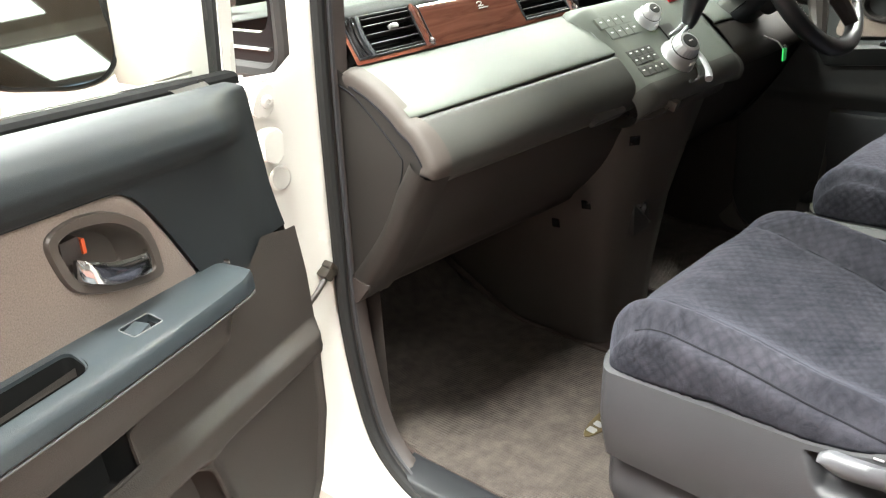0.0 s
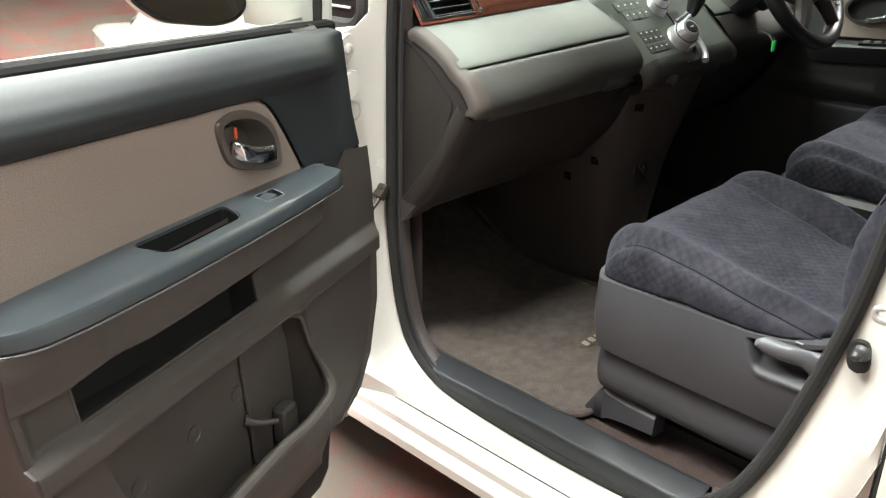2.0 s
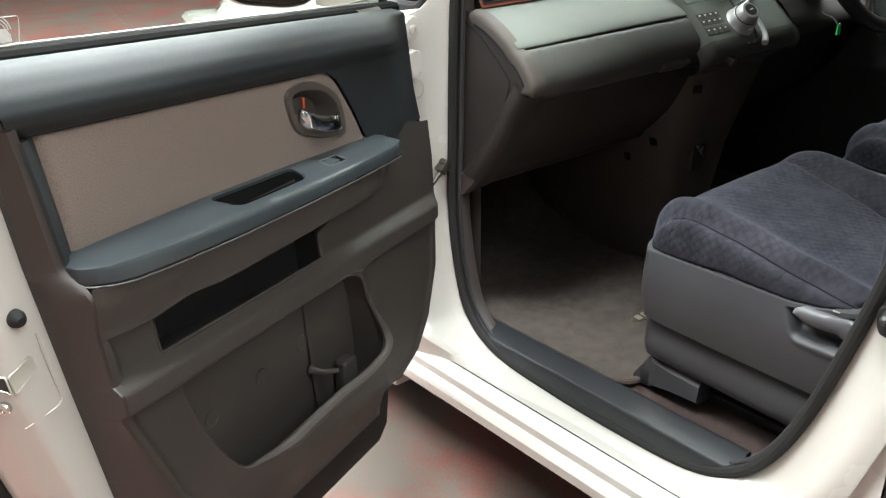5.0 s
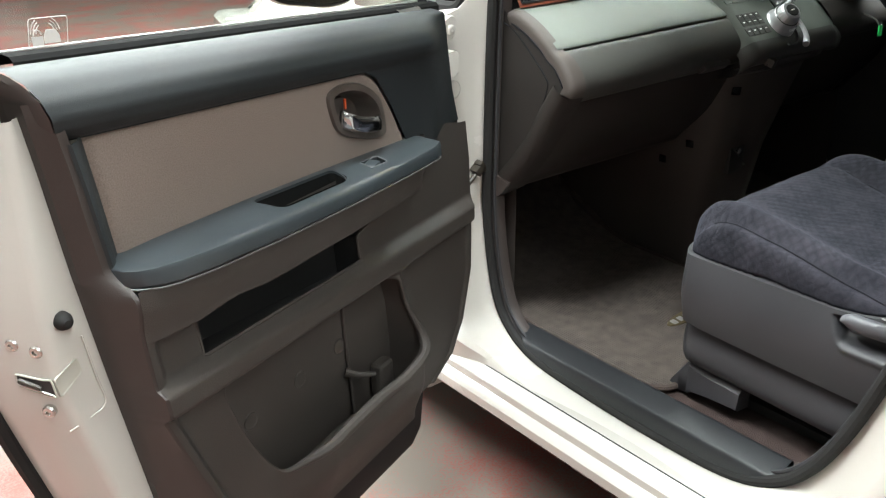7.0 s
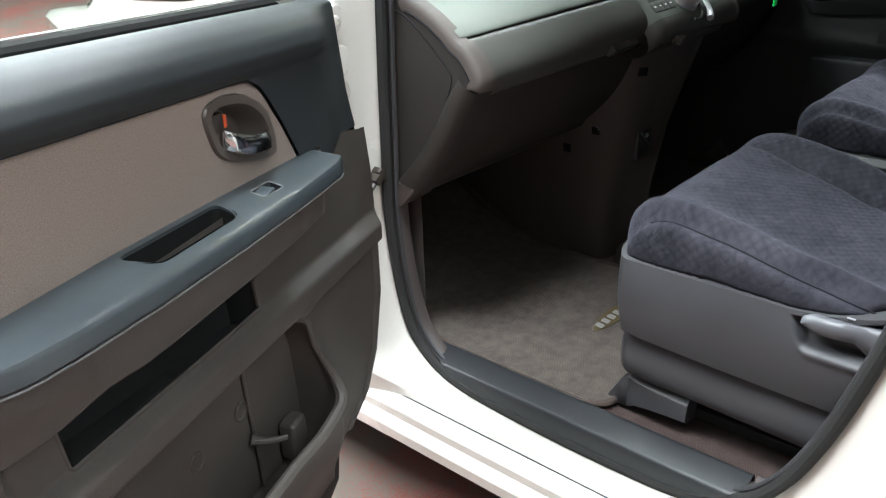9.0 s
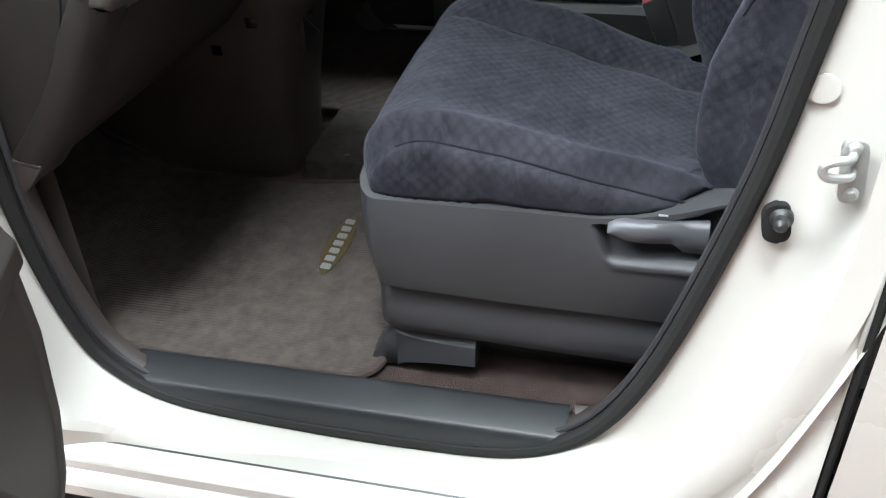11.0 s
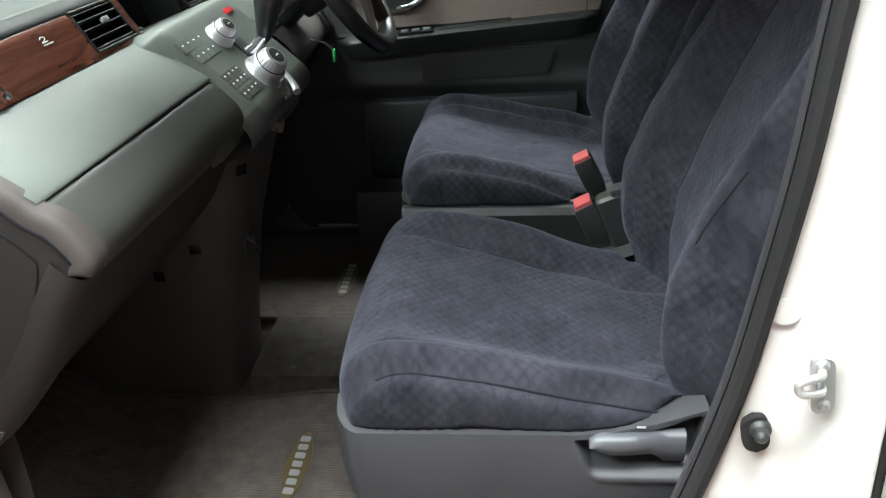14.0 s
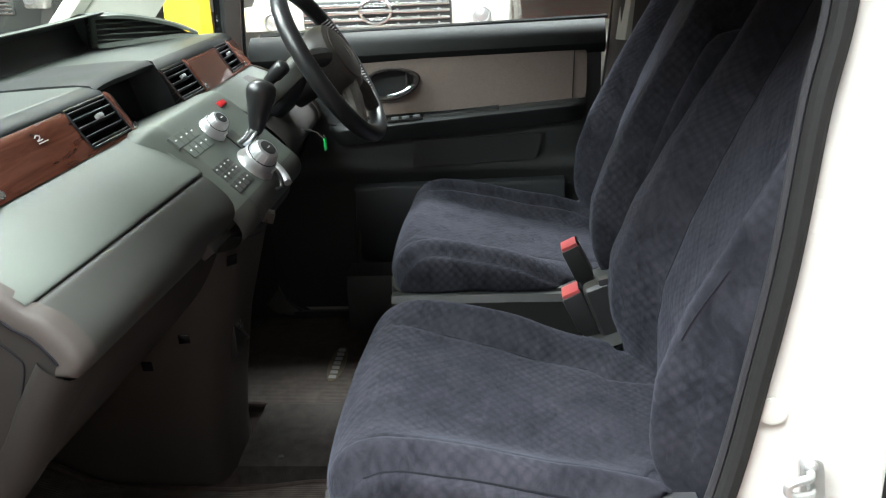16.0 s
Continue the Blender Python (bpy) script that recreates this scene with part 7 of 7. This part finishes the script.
floor_mat([(-0.655, -0.06), (-0.662, -0.12), (-0.660, -0.415), (-0.628, -0.447), (-0.13, -0.45), (-0.115, -0.30), (-0.145, -0.16), (-0.135, 0.10), (-0.135, 0.36), (-0.52, 0.36), (-0.61, 0.12)], "dark brown ribbed passenger mat with gold plate", -0.34, -0.289, (-0.4, -0.2, 0.347))
floor_mat([(0.16, -0.30), (0.165, 0.2), (0.56, 0.24), (0.63, 0.10), (0.64, -0.36), (0.60, -0.40), (0.24, -0.40), (0.2, -0.32)], "dark ribbed driver mat with gold plate", 0.365, -0.255, (0.4, -0.1, 0.347))
mid = thing("centre_floor_cover", "dark carpeted floor hump between the mats", "floor cover", (0.02, -0.25, 0.345))
part("shell", grid([[(x, y, z) for x, z in ((-0.105, 0.346), (-0.095, 0.380), (-0.08, 0.386), (0.13, 0.386), (0.145, 0.38), (0.155, 0.346))] for y in (-0.14, -0.16, -0.30, -0.60, -0.95)]), HUMP, mid, sharp=50)
part("screw_hole", lathe([(0.006, 0), (0.006, 0.002), (0.0001, 0.002)], pose(-0.072, -0.222, 0.386), 12), BLACK, mid)

# ---- hall surroundings ----


def parked_car(m, label, paint, glassy, group="parked cars"):
    th = thing("parked_car", label, "car", m=m, group=group)
    L = [(-2.0, 0.30, 0.95, 0.66), (-1.98, 0.25, 1.03, 0.78), (-1.6, 0.22, 1.08, 0.83), (-0.95, 0.22, 1.10, 0.84), (0.6, 0.22, 1.06, 0.84), (1.9, 0.22, 1.05, 0.84), (2.1, 0.3, 1.0, 0.8)]
    rows = []
    for y, z0, z1, hw in L:
        rows.append([(x * hw, y, z0 + (z1 - z0) * k) for x, k in ((-0.9, 0), (-1, 0.2), (-1, 0.6), (-0.97, 0.85), (-0.9, 0.97), (-0.6, 1.0), (0.6, 1.0), (0.9, 0.97), (0.97, 0.85), (1, 0.6), (1, 0.2), (0.9, 0))])
    part("body", grid(rows, around=True, caps=True), paint, th, sharp=50)
    rows = []
    for y, z, hw in ((-1.05, 1.04, 0.78), (-0.35, 1.50, 0.66), (-0.2, 1.56, 0.64), (1.5, 1.58, 0.64), (1.75, 1.5, 0.66), (2.0, 1.02, 0.76)):
        rows.append([(x * hw, y, z) for x in (-1, -0.6, 0, 0.6, 1)])
    part("roof", grid([[(p[0], p[1], p[2] + 0.02) for p in r] for r in rows[1:5]]), paint, th)
    part("windscreen", grid(rows[:2]), glassy, th)
    part("rear_screen", grid(rows[4:]), glassy, th)
    for s in (-1, 1):
        part("side_window", grid([[(s * 0.78, -1.0, 1.05), (s * 0.80, 0.5, 1.05), (s * 0.78, 1.95, 1.05)], [(s * 0.66, -0.35, 1.50), (s * 0.65, 0.5, 1.58), (s * 0.66, 1.7, 1.52)]]), glassy, th)
        part("headlight", move(box(-0.16, 0.16, -0.05, 0.06, -0.09, 0.09, 0.03, 3), pose(s * 0.60, -1.97, 0.90, 0, 0, s * -14)), LAMPLENS, th, "clear headlight")
        part("projector", lathe([(0.052, -0.02), (0.052, 0.012), (0.043, 0.016), (0.040, 0.004), (0.020, 0.010), (0.0001, 0.014)], facing((s * 0.585, -2.035, 0.905), (s * 0.2, -1, 0)), 24), SILVER, th)
        part("fog_light", lathe([(0.05, 0), (0.05, 0.02), (0.0001, 0.022)], facing((s * 0.55, -2.0, 0.42), (0, -1, 0)), 16), LAMPLENS, th)
        for y in (-1.2, 1.3):
            wl = part("wheel", lathe([(0.2, -0.10), (0.29, -0.10), (0.31, -0.06), (0.31, 0.06), (0.29, 0.10), (0.2, 0.10)], facing((s * 0.74, y, 0.31), (1, 0, 0)), 28), RUBBER, th)
            part("rim", lathe([(0.2, -0.09), (0.19, 0.0), (0.19, 0.09), (0.05, 0.09)], facing((s * 0.74, y, 0.31), (s, 0, 0)), 20), SILVER, wl)
    gr = part("grille", box(-0.42, 0.42, -2.02, -1.95, 0.76, 1.0, 0.02), BLACK, th)
    for i in range(6):
        bar = part("grille_bar", box(-0.41, 0.41, -2.04, -2.01, 0.775 + 0.038 * i, 0.794 + 0.038 * i, 0.005), CHROME, gr)
        for j in range(7):
            part("bar_stud", box(-0.346 + 0.115 * j, -0.334 + 0.115 * j, -2.046, -2.03, 0.790 + 0.038 * i, 0.800 + 0.038 * i, 0.003), SILVER, bar)
    part("round_badge", join(tube([(0.085 * math.cos(a), -2.055, 0.945 + 0.066 * math.sin(a)) for a in [2 * math.pi * i / 32 for i in range(32)]], 0.011, 8, closed=True), box(-0.095, 0.095, -2.070, -2.045, 0.934, 0.956, 0.004)), CHROME, gr, "round chrome badge")
    part("bumper", box(-0.80, 0.80, -2.06, -1.9, 0.24, 0.62, 0.06, 3), paint, th)
    part("number_plate", box(-0.2, 0.2, -2.075, -2.06, 0.42, 0.53, 0.004), PRINT, th)
    return th


parked_car(pose(5.44, 0.02, 0, 0, 0, -90), "white van with chrome barred grille parked beside", WHITE, DARKGLASS)
parked_car(pose(-2.6, -7.5, 0, 0, 0, 180), "white car parked behind the open door", WHITE, DARKGLASS)
parked_car(pose(-5.2, -7.8, 0, 0, 0, 175), "silver car parked further back in the hall", SILVER, DARKGLASS)
parked_car(pose(8.6, 4.3, 0, 0, 0, -90), "dark parked car ahead in the hall", BLACK, DARKGLASS)
for x, y in ((3.3, 1.05), (-6.5, -6.0)):
    post = thing("yellow_post", "bright yellow painted steel hall post", "post", (x, y, 0), group="hall posts")
    part("shaft", box(x - 0.10, x + 0.10, y - 0.10, y + 0.10, 0, 4.6, 0.01), YELLOW, post)
    part("foot_plate", box(x - 0.18, x + 0.18, y - 0.18, y + 0.18, 0, 0.02, 0.004), BEAM, post)
